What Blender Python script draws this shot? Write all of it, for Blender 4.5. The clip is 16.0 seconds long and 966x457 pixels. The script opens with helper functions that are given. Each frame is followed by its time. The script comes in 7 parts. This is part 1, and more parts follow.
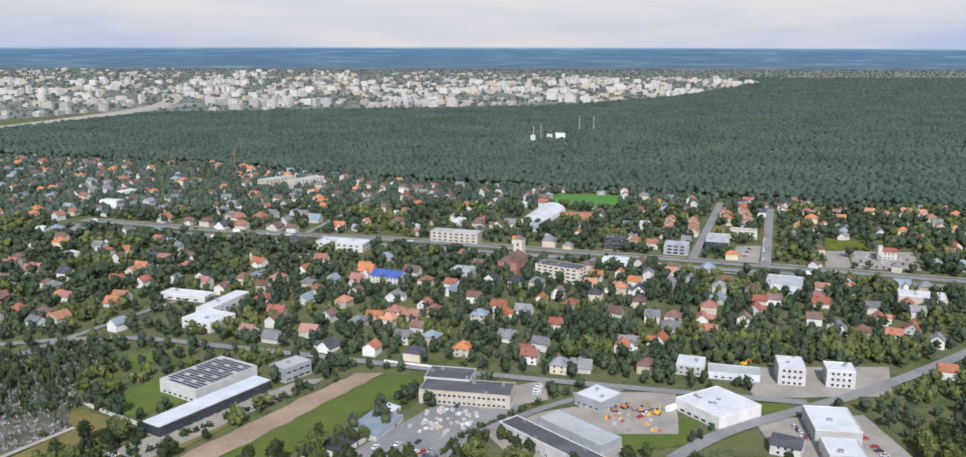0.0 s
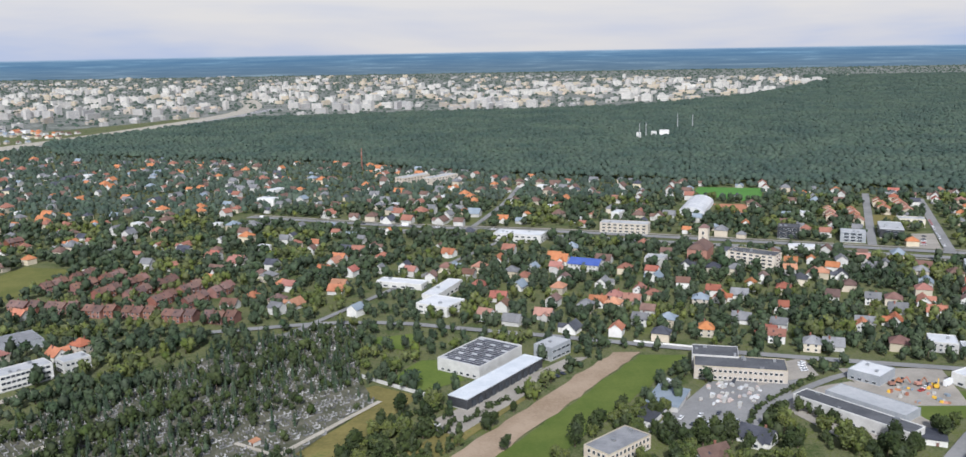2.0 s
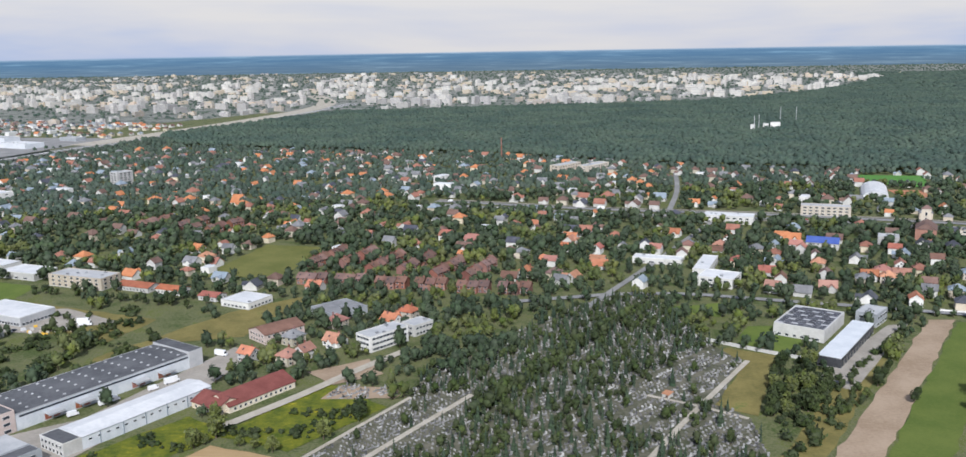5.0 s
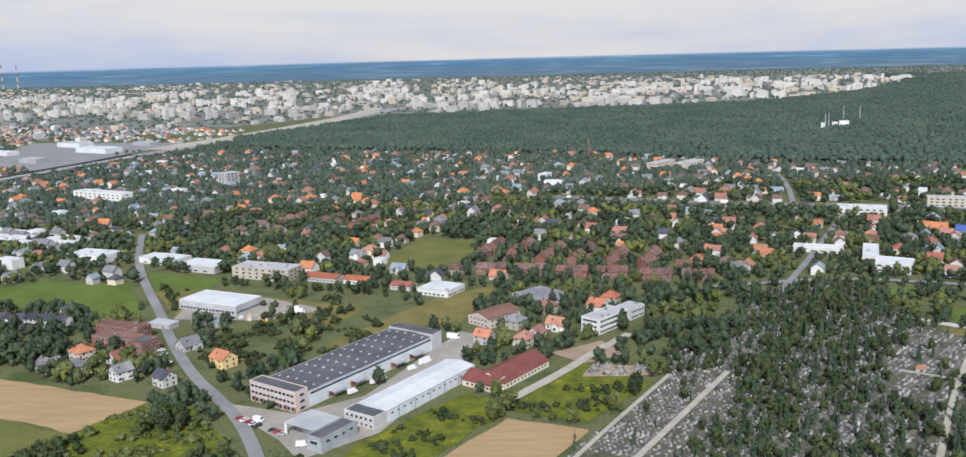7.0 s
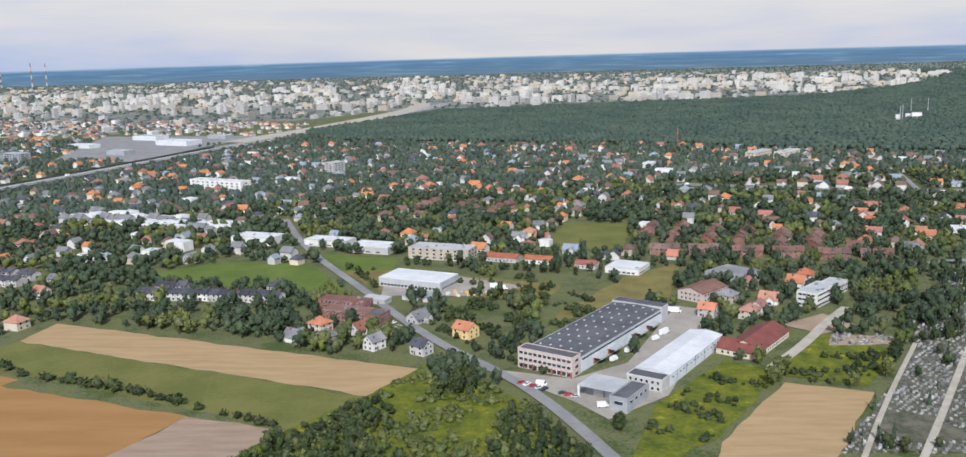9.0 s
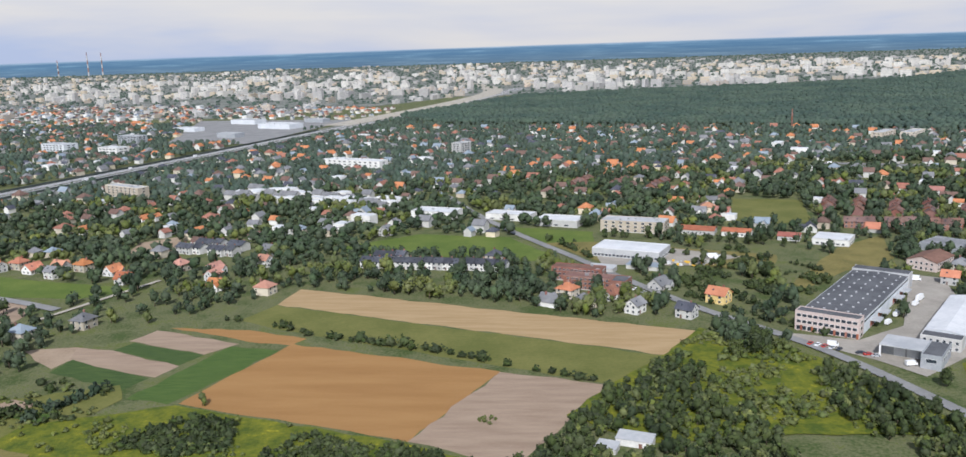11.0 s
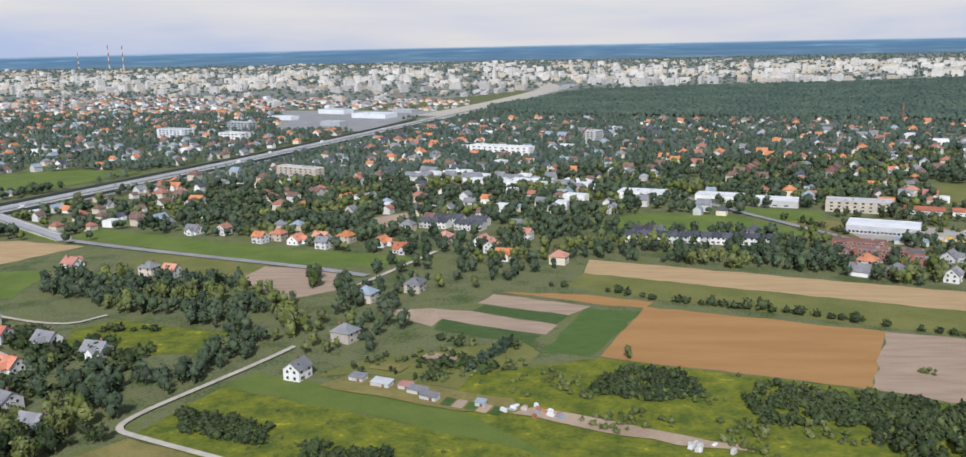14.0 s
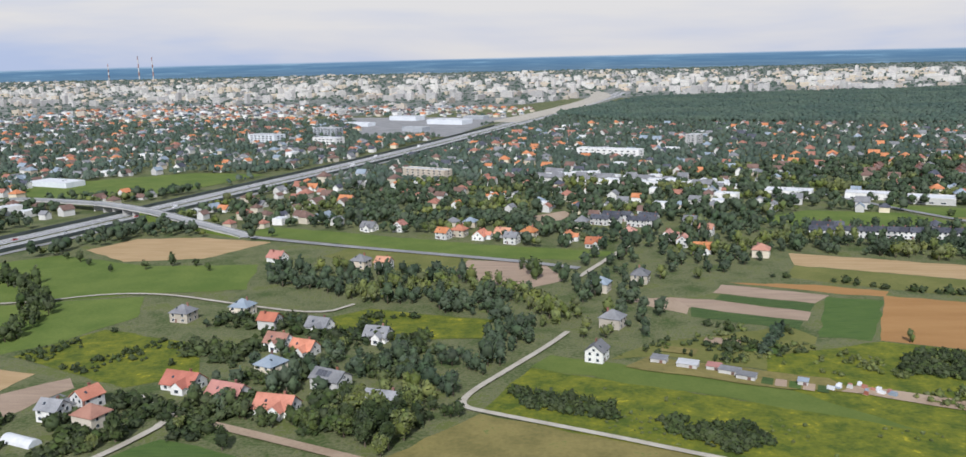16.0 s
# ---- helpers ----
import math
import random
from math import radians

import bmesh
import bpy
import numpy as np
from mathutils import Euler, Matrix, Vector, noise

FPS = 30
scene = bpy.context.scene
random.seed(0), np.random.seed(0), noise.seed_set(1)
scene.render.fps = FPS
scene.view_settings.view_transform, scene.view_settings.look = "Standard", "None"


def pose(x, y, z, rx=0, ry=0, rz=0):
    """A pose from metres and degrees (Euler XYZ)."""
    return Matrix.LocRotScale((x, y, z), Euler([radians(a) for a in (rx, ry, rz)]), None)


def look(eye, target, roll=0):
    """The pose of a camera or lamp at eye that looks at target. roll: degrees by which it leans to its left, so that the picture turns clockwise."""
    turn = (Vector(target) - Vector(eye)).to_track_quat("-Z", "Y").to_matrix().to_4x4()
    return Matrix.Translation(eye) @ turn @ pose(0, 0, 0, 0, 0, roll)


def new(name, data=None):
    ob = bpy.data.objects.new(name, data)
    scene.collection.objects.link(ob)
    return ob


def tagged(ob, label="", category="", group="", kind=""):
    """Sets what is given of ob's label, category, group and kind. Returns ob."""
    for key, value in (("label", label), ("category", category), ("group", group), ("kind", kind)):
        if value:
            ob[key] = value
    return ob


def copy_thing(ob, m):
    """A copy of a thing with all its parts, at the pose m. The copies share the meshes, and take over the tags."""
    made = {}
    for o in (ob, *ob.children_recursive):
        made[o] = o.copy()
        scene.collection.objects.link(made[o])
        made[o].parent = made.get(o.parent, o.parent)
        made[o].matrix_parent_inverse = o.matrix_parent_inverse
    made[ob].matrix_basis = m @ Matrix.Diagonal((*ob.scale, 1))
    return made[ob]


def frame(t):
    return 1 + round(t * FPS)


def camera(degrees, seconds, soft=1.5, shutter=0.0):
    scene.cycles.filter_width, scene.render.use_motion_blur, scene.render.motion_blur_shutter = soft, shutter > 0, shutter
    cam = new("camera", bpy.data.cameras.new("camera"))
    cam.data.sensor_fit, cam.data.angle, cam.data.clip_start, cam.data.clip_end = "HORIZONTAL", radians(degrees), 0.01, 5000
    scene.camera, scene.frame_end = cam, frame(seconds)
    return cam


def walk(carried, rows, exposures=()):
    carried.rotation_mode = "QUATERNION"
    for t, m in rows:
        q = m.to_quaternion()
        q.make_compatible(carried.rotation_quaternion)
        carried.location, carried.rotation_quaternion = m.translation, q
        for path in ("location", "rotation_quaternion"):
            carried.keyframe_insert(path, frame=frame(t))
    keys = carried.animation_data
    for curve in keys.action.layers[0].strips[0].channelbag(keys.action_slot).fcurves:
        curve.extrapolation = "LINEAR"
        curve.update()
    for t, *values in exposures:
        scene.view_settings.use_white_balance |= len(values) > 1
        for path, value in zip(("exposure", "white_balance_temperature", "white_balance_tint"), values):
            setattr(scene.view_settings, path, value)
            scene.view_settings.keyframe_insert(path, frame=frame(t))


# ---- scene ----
cam = camera(57.1, 16.0)
METRES, EYE, TILT, LEAN, TURN = 622.0, 112.5, -11.9, -0.1, 0.0
ROWS = [
    (0.0, 0.0, 0.0, 0.0, 0.0, 0.0, -0.0),
    (0.5, -0.0308, -0.0048, -0.0028, 0.55, 0.16, 0.11),
    (1.0, -0.0617, -0.0098, -0.0057, 1.19, 0.28, 0.29),
    (1.5, -0.0923, -0.0145, -0.0083, 1.79, 0.3, 0.44),
    (2.0, -0.1233, -0.02, -0.0109, 2.43, 0.28, 0.62),
    (2.5, -0.1539, -0.0253, -0.0135, 2.8, 0.24, 0.64),
    (3.0, -0.1845, -0.0307, -0.0159, 2.87, 0.17, 0.49),
    (3.5, -0.2149, -0.036, -0.0185, 2.89, 0.15, 0.44),
    (4.0, -0.2456, -0.0413, -0.0211, 2.99, 0.13, 0.22),
    (6.5, -0.3994, -0.0694, -0.0339, 3.69, 0.6, 0.75),
    (7.0, -0.4305, -0.075, -0.0366, 3.57, 0.68, 0.88),
    (7.5, -0.4614, -0.0803, -0.0395, 4.43, 0.79, 1.01),
    (8.0, -0.4923, -0.0858, -0.0424, 4.63, 0.83, 1.05),
    (8.5, -0.5229, -0.0912, -0.0452, 4.15, 0.73, 0.97),
    (9.0, -0.5536, -0.0967, -0.0479, 4.08, 0.6, 0.9),
    (9.5, -0.5842, -0.1018, -0.0505, 4.64, 0.45, 0.92),
    (12.0, -0.7372, -0.1289, -0.064, 6.31, -0.4, 0.68),
    (12.5, -0.7677, -0.1343, -0.0667, 5.7, -0.51, 0.47),
    (13.0, -0.7982, -0.1399, -0.0694, 4.98, -0.42, 0.33),
    (13.5, -0.8287, -0.1458, -0.0718, 5.22, -0.27, 0.26),
    (14.0, -0.8592, -0.1515, -0.0745, 5.63, -0.09, 0.14),
    (14.5, -0.8895, -0.1575, -0.077, 5.47, 0.06, 0.08),
    (15.0, -0.92, -0.1631, -0.0795, 5.81, 0.23, 0.24),
    (15.5, -0.9505, -0.1686, -0.0822, 6.5, 0.43, 0.24),
    (16.0, -0.9809, -0.1744, -0.085, 6.25, 0.62, 0.2),
]
walk(cam, [(t, pose(0, 0, EYE, TILT, LEAN, TURN) @ pose(METRES * x, METRES * y, METRES * z, 90 + pitch, roll, yaw)) for t, x, y, z, yaw, pitch, roll in ROWS], [(0.0, 0.12, 5900.0, 10.0), (16.0, 0.12, 5900.0, 10.0)])

# ---------------------------------------------------------------- light
SUN_FROM = Vector((0.03, -1.0, 0.0)).normalized()
SUN_UP = radians(40)
sun = new("sun", bpy.data.lights.new("sun", "SUN"))
sun.data.energy, sun.data.angle, sun.data.color = 4.1, radians(1.5), (1.0, 0.955, 0.90)
sun.matrix_world = look((0, 0, 900), Vector((0, 0, 900)) - Vector((SUN_FROM.x * math.cos(SUN_UP), SUN_FROM.y * math.cos(SUN_UP), math.sin(SUN_UP))))

world = bpy.data.worlds.new("world")
scene.world = world
world.use_nodes = True
wt = world.node_tree
wt.nodes.clear()


def wn(kind, **kw):
    n = wt.nodes.new(kind)
    for k, v in kw.items():
        n.inputs[k].default_value = v
    return n


def wramp(stops):
    r = wt.nodes.new("ShaderNodeValToRGB")
    el = r.color_ramp.elements
    while len(el) < len(stops):
        el.new(0.5)
    for e, (p, c) in zip(el, stops):
        e.position, e.color = p, (*c, 1)
    return r


w_out = wn("ShaderNodeOutputWorld")
w_bg = wn("ShaderNodeBackground")
w_bg.inputs["Strength"].default_value = 1.0
w_sky = wt.nodes.new("ShaderNodeTexSky")
w_sky.sky_type, w_sky.sun_disc = "NISHITA", False
w_sky.sun_elevation = SUN_UP
w_sky.sun_rotation = math.atan2(SUN_FROM.x, SUN_FROM.y)
w_sky.altitude, w_sky.air_density, w_sky.dust_density, w_sky.ozone_density = 200, 1.0, 2.0, 1.0
w_dim = wt.nodes.new("ShaderNodeVectorMath")
w_dim.operation = "SCALE"
w_dim.inputs["Scale"].default_value = 0.11
wt.links.new(w_sky.outputs[0], w_dim.inputs[0])
w_co = wt.nodes.new("ShaderNodeTexCoord")
w_sep = wt.nodes.new("ShaderNodeSeparateXYZ")
wt.links.new(w_co.outputs["Generated"], w_sep.inputs[0])
# thin high cloud: long pale banks low in the sky
w_map = wt.nodes.new("ShaderNodeMapping")
w_map.inputs["Scale"].default_value = (1.0, 1.0, 7.0)
wt.links.new(w_co.outputs["Generated"], w_map.inputs[0])
w_cloud = wn("ShaderNodeTexNoise", Scale=1.7, Detail=5.0, Roughness=0.5, Distortion=0.2)
wt.links.new(w_map.outputs[0], w_cloud.inputs["Vector"])
w_tone = wramp([(0.38, (0.47, 0.52, 0.66)), (0.48, (0.64, 0.62, 0.64)), (0.57, (0.74, 0.685, 0.635))])
wt.links.new(w_cloud.outputs["Fac"], w_tone.inputs[0])
w_mix = wt.nodes.new("ShaderNodeMix")
w_mix.data_type = "RGBA"
w_high = wn("ShaderNodeMapRange", **{"From Min": 0.05, "From Max": 0.7, "To Min": 0.94, "To Max": 0.22})
wt.links.new(w_sep.outputs["Z"], w_high.inputs["Value"])
wt.links.new(w_high.outputs[0], w_mix.inputs[0])
wt.links.new(w_dim.outputs[0], w_mix.inputs[6])
wt.links.new(w_tone.outputs[0], w_mix.inputs[7])
# the plain beyond the built ground: woods, fields and suburbs under painted haze to the horizon
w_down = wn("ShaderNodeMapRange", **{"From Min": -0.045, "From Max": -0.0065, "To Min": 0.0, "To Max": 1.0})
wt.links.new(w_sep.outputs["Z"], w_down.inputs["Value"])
# painted distance haze: bluer towards the horizon, palest at its edge
w_hazy_land = wramp([(0.0, (0.140, 0.185, 0.200)), (0.35, (0.150, 0.205, 0.245)), (0.62, (0.140, 0.215, 0.290)), (0.86, (0.125, 0.225, 0.335)), (0.95, (0.150, 0.255, 0.370)), (1.0, (0.34, 0.45, 0.56))])
wt.links.new(w_down.outputs[0], w_hazy_land.inputs[0])
w_map2 = wt.nodes.new("ShaderNodeMapping")
w_map2.inputs["Scale"].default_value = (1.0, 1.0, 26.0)
wt.links.new(w_co.outputs["Generated"], w_map2.inputs[0])
w_patch = wn("ShaderNodeTexNoise", Scale=16.0, Detail=6.0, Roughness=0.65)
wt.links.new(w_map2.outputs[0], w_patch.inputs["Vector"])
w_pr = wramp([(0.42, (0.84, 0.88, 0.92)), (0.56, (1.12, 1.08, 1.04)), (0.68, (1.75, 1.6, 1.45))])
wt.links.new(w_patch.outputs["Fac"], w_pr.inputs[0])
w_mul = wt.nodes.new("ShaderNodeMix")
w_mul.data_type, w_mul.blend_type = "RGBA", "MULTIPLY"
w_mul.inputs[0].default_value = 0.8
wt.links.new(w_hazy_land.outputs[0], w_mul.inputs[6])
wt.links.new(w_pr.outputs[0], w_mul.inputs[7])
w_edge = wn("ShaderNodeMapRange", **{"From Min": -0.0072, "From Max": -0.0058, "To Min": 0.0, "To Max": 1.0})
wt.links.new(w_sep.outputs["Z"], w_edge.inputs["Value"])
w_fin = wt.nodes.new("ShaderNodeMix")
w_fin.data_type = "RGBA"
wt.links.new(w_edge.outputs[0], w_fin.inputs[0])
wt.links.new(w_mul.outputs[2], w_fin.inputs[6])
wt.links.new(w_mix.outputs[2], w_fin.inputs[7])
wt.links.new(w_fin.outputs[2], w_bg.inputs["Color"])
wt.links.new(w_bg.outputs[0], w_out.inputs[0])


# ---------------------------------------------------------------- materials
K = METRES / 1060.0  # the plan below is laid out at this scale


def material(name, a, b, big=20.0, fine=1.0, rough=0.85, bump=0.0, third=None, vary="", metal=0.0, streak=None, amount=0.5, swing=1.0):
    """Two tones mixed by a broad and a fine noise in world metres; vary: 'object' or 'island' adds a tone per piece."""
    m = bpy.data.materials.new(name)
    m.use_nodes = True
    nt = m.node_tree
    bs = nt.nodes["Principled BSDF"]
    bs.inputs["Roughness"].default_value, bs.inputs["Metallic"].default_value = rough, metal
    bs.inputs["Specular IOR Level"].default_value = 0.25
    geo = nt.nodes.new("ShaderNodeNewGeometry")
    src = geo.outputs["Position"]
    if streak:
        mp = nt.nodes.new("ShaderNodeMapping")
        mp.inputs["Rotation"].default_value = (0, 0, radians(streak[0]))
        mp.inputs["Scale"].default_value = (1.0, streak[1], 1.0)
        nt.links.new(src, mp.inputs[0])
        src = mp.outputs[0]
    n1, n2 = nt.nodes.new("ShaderNodeTexNoise"), nt.nodes.new("ShaderNodeTexNoise")
    for n, s, d in ((n1, big, 5.0), (n2, fine, 3.0)):
        n.inputs["Scale"].default_value, n.inputs["Detail"].default_value, n.inputs["Roughness"].default_value = 1.0 / (s * K), d, 0.6
        nt.links.new(src, n.inputs["Vector"])
    add = nt.nodes.new("ShaderNodeMath")
    add.operation = "MULTIPLY_ADD"
    nt.links.new(n2.outputs["Fac"], add.inputs[0])
    add.inputs[1].default_value = amount
    nt.links.new(n1.outputs["Fac"], add.inputs[2])
    rm = nt.nodes.new("ShaderNodeValToRGB")
    el = rm.color_ramp.elements
    mid = 0.5 + amount / 2
    el[0].position, el[0].color = mid - 0.16, (*a, 1)
    el[1].position, el[1].color = mid + 0.16, (*b, 1)
    if third:
        e = el.new(min(0.99, mid + 0.26))
        e.color = (*third, 1)
    nt.links.new(add.outputs[0], rm.inputs[0])
    col = rm.outputs[0]
    if vary:
        hsv = nt.nodes.new("ShaderNodeHueSaturation")
        if vary == "island":
            rnd = geo.outputs["Random Per Island"]
        else:
            oi = nt.nodes.new("ShaderNodeObjectInfo")
            rnd = oi.outputs["Random"]
        for sock, lo, hi, k in (("Value", 0.72, 1.28, 1.0), ("Hue", 0.49, 0.51, 7.31), ("Saturation", 0.75, 1.1, 3.7)):
            fr = nt.nodes.new("ShaderNodeMath")
            fr.operation = "MULTIPLY"
            fr.inputs[1].default_value = k
            nt.links.new(rnd, fr.inputs[0])
            f2 = nt.nodes.new("ShaderNodeMath")
            f2.operation = "FRACT"
            nt.links.new(fr.outputs[0], f2.inputs[0])
            mr = nt.nodes.new("ShaderNodeMapRange")
            mid_v = (lo + hi) / 2
            mr.inputs["To Min"].default_value, mr.inputs["To Max"].default_value = mid_v + (lo - mid_v) * swing, mid_v + (hi - mid_v) * swing
            nt.links.new(f2.outputs[0], mr.inputs["Value"])
            nt.links.new(mr.outputs[0], hsv.inputs[sock])
        nt.links.new(col, hsv.inputs["Color"])
        col = hsv.outputs[0]
    nt.links.new(col, bs.inputs["Base Color"])
    if bump:
        bp = nt.nodes.new("ShaderNodeBump")
        bp.inputs["Strength"].default_value, bp.inputs["Distance"].default_value = 0.6, bump
        nt.links.new(n2.outputs["Fac"], bp.inputs["Height"])
        nt.links.new(bp.outputs[0], bs.inputs["Normal"])
    return m


GRASS = material("grass", (0.056, 0.082, 0.020), (0.104, 0.122, 0.032), 22, 1.6, 0.95, 0.5, (0.150, 0.148, 0.075), amount=0.8)
MEADOW = material("meadow", (0.080, 0.122, 0.020), (0.125, 0.162, 0.032), 30, 2.0, 0.95, 0.2)
MEADOW_DULL = material("dull_meadow", (0.108, 0.118, 0.028), (0.158, 0.155, 0.044), 26, 2.0, 0.95, 0.2)
LUSH = material("lush_strip", (0.080, 0.116, 0.020), (0.116, 0.146, 0.030), 22, 1.5, 0.95, 0.15)
ROUGH = material("rough_meadow", (0.060, 0.088, 0.010), (0.165, 0.170, 0.014), 10, 2.0, 0.95, 0.5, (0.33, 0.29, 0.018))
DRY = material("dry_grass", (0.135, 0.120, 0.038), (0.215, 0.178, 0.060), 18, 2.0, 0.95, 0.3, (0.13, 0.15, 0.04))
STUBBLE = material("stubble", (0.33, 0.225, 0.110), (0.41, 0.29, 0.155), 30, 1.2, 0.95, 0.1, None, "", 0, (19, 7.0))
WHEAT = material("wheat", (0.285, 0.150, 0.052), (0.34, 0.190, 0.070), 60, 1.5, 0.95, 0.15, None, "", 0, (19, 5.0))
SOIL = material("soil", (0.27, 0.195, 0.138), (0.35, 0.262, 0.188), 30, 1.5, 0.95, 0.15, None, "", 0, (-62, 6.0))
DIRT = material("bare_earth", (0.270, 0.198, 0.132), (0.370, 0.282, 0.200), 25, 1.5, 0.95, 0.15)
CROP = material("crop_rows", (0.054, 0.098, 0.020), (0.088, 0.136, 0.030), 12, 1.0, 0.95, 0.25, None, "", 0, (-70, 9.0))
CROP_DARK = material("vegetable_bed", (0.038, 0.070, 0.018), (0.070, 0.108, 0.028), 10, 1.0, 0.95, 0.2, None, "", 0, (65, 6.0))
ASPHALT = material("asphalt", (0.2, 0.198, 0.195), (0.275, 0.27, 0.262), 25, 1.5, 0.9)
PAVING = material("paving", (0.27, 0.245, 0.21), (0.36, 0.33, 0.285), 16, 1.2, 0.9)
GRAVEL = material("gravel_path", (0.340, 0.305, 0.245), (0.460, 0.420, 0.350), 12, 1.0, 0.95)
CLAY = material("clay_court", (0.380, 0.170, 0.095), (0.440, 0.210, 0.120), 20, 2.0, 0.95)
TURF = material("sports_turf", (0.075, 0.190, 0.035), (0.095, 0.225, 0.045), 20, 2.0, 0.95)
LINE = material("line_paint", (0.72, 0.72, 0.70), (0.8, 0.8, 0.78), 3, 0.5)
# bluer than LEAF for garden trees: partly leaf colour, partly painted haze
LEAF_S = material("hazed_garden_foliage", (0.028, 0.046, 0.024), (0.062, 0.086, 0.042), 40, 2.0, 0.8, 0, None, "island")
LEAF = material("foliage", (0.024, 0.038, 0.012), (0.058, 0.076, 0.023), 40, 2.0, 0.8, 0, None, "island")
LEAF_B = material("foliage_bright", (0.064, 0.086, 0.022), (0.125, 0.140, 0.036), 30, 2.0, 0.8, 0, None, "island")
# paler, bluer leaves for the farther suburb: distance haze put into the colour
LEAF_HAZY = material("hazy_suburb_foliage", (0.038, 0.060, 0.044), (0.070, 0.096, 0.066), 60, 4.0, 0.85, 0, None, "island")
EXPRESS = material("pale_asphalt", (0.27, 0.268, 0.265), (0.34, 0.337, 0.33), 40, 3.0, 0.9)
# forest and city tree leaves, colour cooled to stand for distance haze
HAZY_FOREST = material("hazy_forest_foliage", (0.040, 0.067, 0.054), (0.068, 0.099, 0.068), 120, 14.0, 0.9, 0, None, "island", swing=0.5)
CONIFER = material("conifer_foliage", (0.024, 0.042, 0.024), (0.052, 0.076, 0.040), 30, 1.5, 0.85, 0, None, "island")
CITY_GROUND = material("city_ground", (0.062, 0.086, 0.060), (0.15, 0.155, 0.125), 60, 12.0, 0.95, 0, (0.27, 0.265, 0.245), amount=0.7)
BARK = material("bark", (0.10, 0.075, 0.055), (0.17, 0.135, 0.10), 3, 0.3)
TILE_O = material("orange_tiles", (0.34, 0.140, 0.076), (0.44, 0.192, 0.110), 6, 0.8, 0.8, 0.03, None, "object")
TILE_R = material("red_tiles", (0.27, 0.098, 0.066), (0.35, 0.135, 0.09), 6, 0.8, 0.8, 0.03, None, "object")
TILE_B = material("brown_tiles", (0.135, 0.076, 0.060), (0.195, 0.112, 0.088), 6, 0.8, 0.8, 0.03, None, "object")
TILE_D = material("dark_red_metal", (0.155, 0.050, 0.042), (0.215, 0.075, 0.062), 6, 0.8, 0.7, 0.02)
TILE_G = material("grey_roofing", (0.150, 0.152, 0.160), (0.230, 0.230, 0.235), 8, 0.8, 0.75, 0.02, None, "object")
TILE_N = material("dark_slate", (0.045, 0.048, 0.060), (0.080, 0.084, 0.100), 8, 0.8, 0.7, 0.02, None, "object")
TILE_BL = material("blue_grey_roofing", (0.2, 0.245, 0.29), (0.27, 0.31, 0.35), 8, 0.8, 0.6, 0.02)
BITUMEN = material("bitumen_felt", (0.075, 0.078, 0.085), (0.125, 0.127, 0.135), 14, 1.5, 0.85)
WHITE_ROOF = material("white_membrane", (0.53, 0.54, 0.55), (0.66, 0.66, 0.66), 12, 2.0, 0.6)
LIGHT_ROOF = material("light_grey_roof", (0.36, 0.37, 0.38), (0.47, 0.47, 0.47), 14, 2.0, 0.7)
RENDER_W = material("white_render", (0.5, 0.49, 0.465), (0.62, 0.61, 0.58), 6, 0.8, 0.9, 0, None, "object")
RENDER_C = material("cream_render", (0.48, 0.42, 0.32), (0.58, 0.51, 0.4), 6, 0.8, 0.9, 0, None, "object")
RENDER_Y = material("yellow_render", (0.66, 0.47, 0.18), (0.72, 0.55, 0.25), 6, 0.8, 0.9)
RENDER_P = material("pink_beige_cladding", (0.47, 0.385, 0.35), (0.56, 0.47, 0.43), 6, 0.8, 0.85)
PANEL_W = material("white_cladding", (0.52, 0.55, 0.58), (0.63, 0.65, 0.67), 8, 1.0, 0.6)
PANEL_G = material("grey_cladding", (0.27, 0.29, 0.31), (0.36, 0.375, 0.39), 8, 1.0, 0.6)
PANEL_D = material("dark_cladding", (0.035, 0.037, 0.042), (0.06, 0.062, 0.068), 8, 1.0, 0.5)
BRICK_R = material("red_brick", (0.185, 0.08, 0.058), (0.26, 0.115, 0.085), 4, 0.6, 0.9, 0, None, "object")
CONCRETE = material("concrete", (0.40, 0.39, 0.37), (0.52, 0.51, 0.48), 10, 1.0, 0.9)
STONE = material("gravestone", (0.07, 0.07, 0.073), (0.42, 0.41, 0.395), 5, 0.8, 0.5, 0, None, "island", swing=1.8)
GLASS = material("window_glass", (0.025, 0.032, 0.042), (0.05, 0.06, 0.075), 5, 1.0, 0.12)
GLASS.node_tree.nodes["Principled BSDF"].inputs["Specular IOR Level"].default_value = 0.6
FRAME_W = material("white_frame", (0.70, 0.70, 0.69), (0.78, 0.78, 0.77), 2, 0.3, 0.5)
BARRIER = material("noise_barrier", (0.050, 0.062, 0.058), (0.085, 0.098, 0.092), 20, 2.0, 0.8)
STEEL = material("steel", (0.33, 0.34, 0.35), (0.45, 0.46, 0.47), 5, 0.5, 0.45, 0, None, "", 0.7)
BLOCK = material("panel_block", (0.44, 0.415, 0.375), (0.56, 0.53, 0.485), 40, 4.0, 0.9, 0, None, "object")
BLOCK_Y = material("ochre_block", (0.45, 0.36, 0.25), (0.52, 0.43, 0.31), 40, 4.0, 0.9, 0, None, "object")
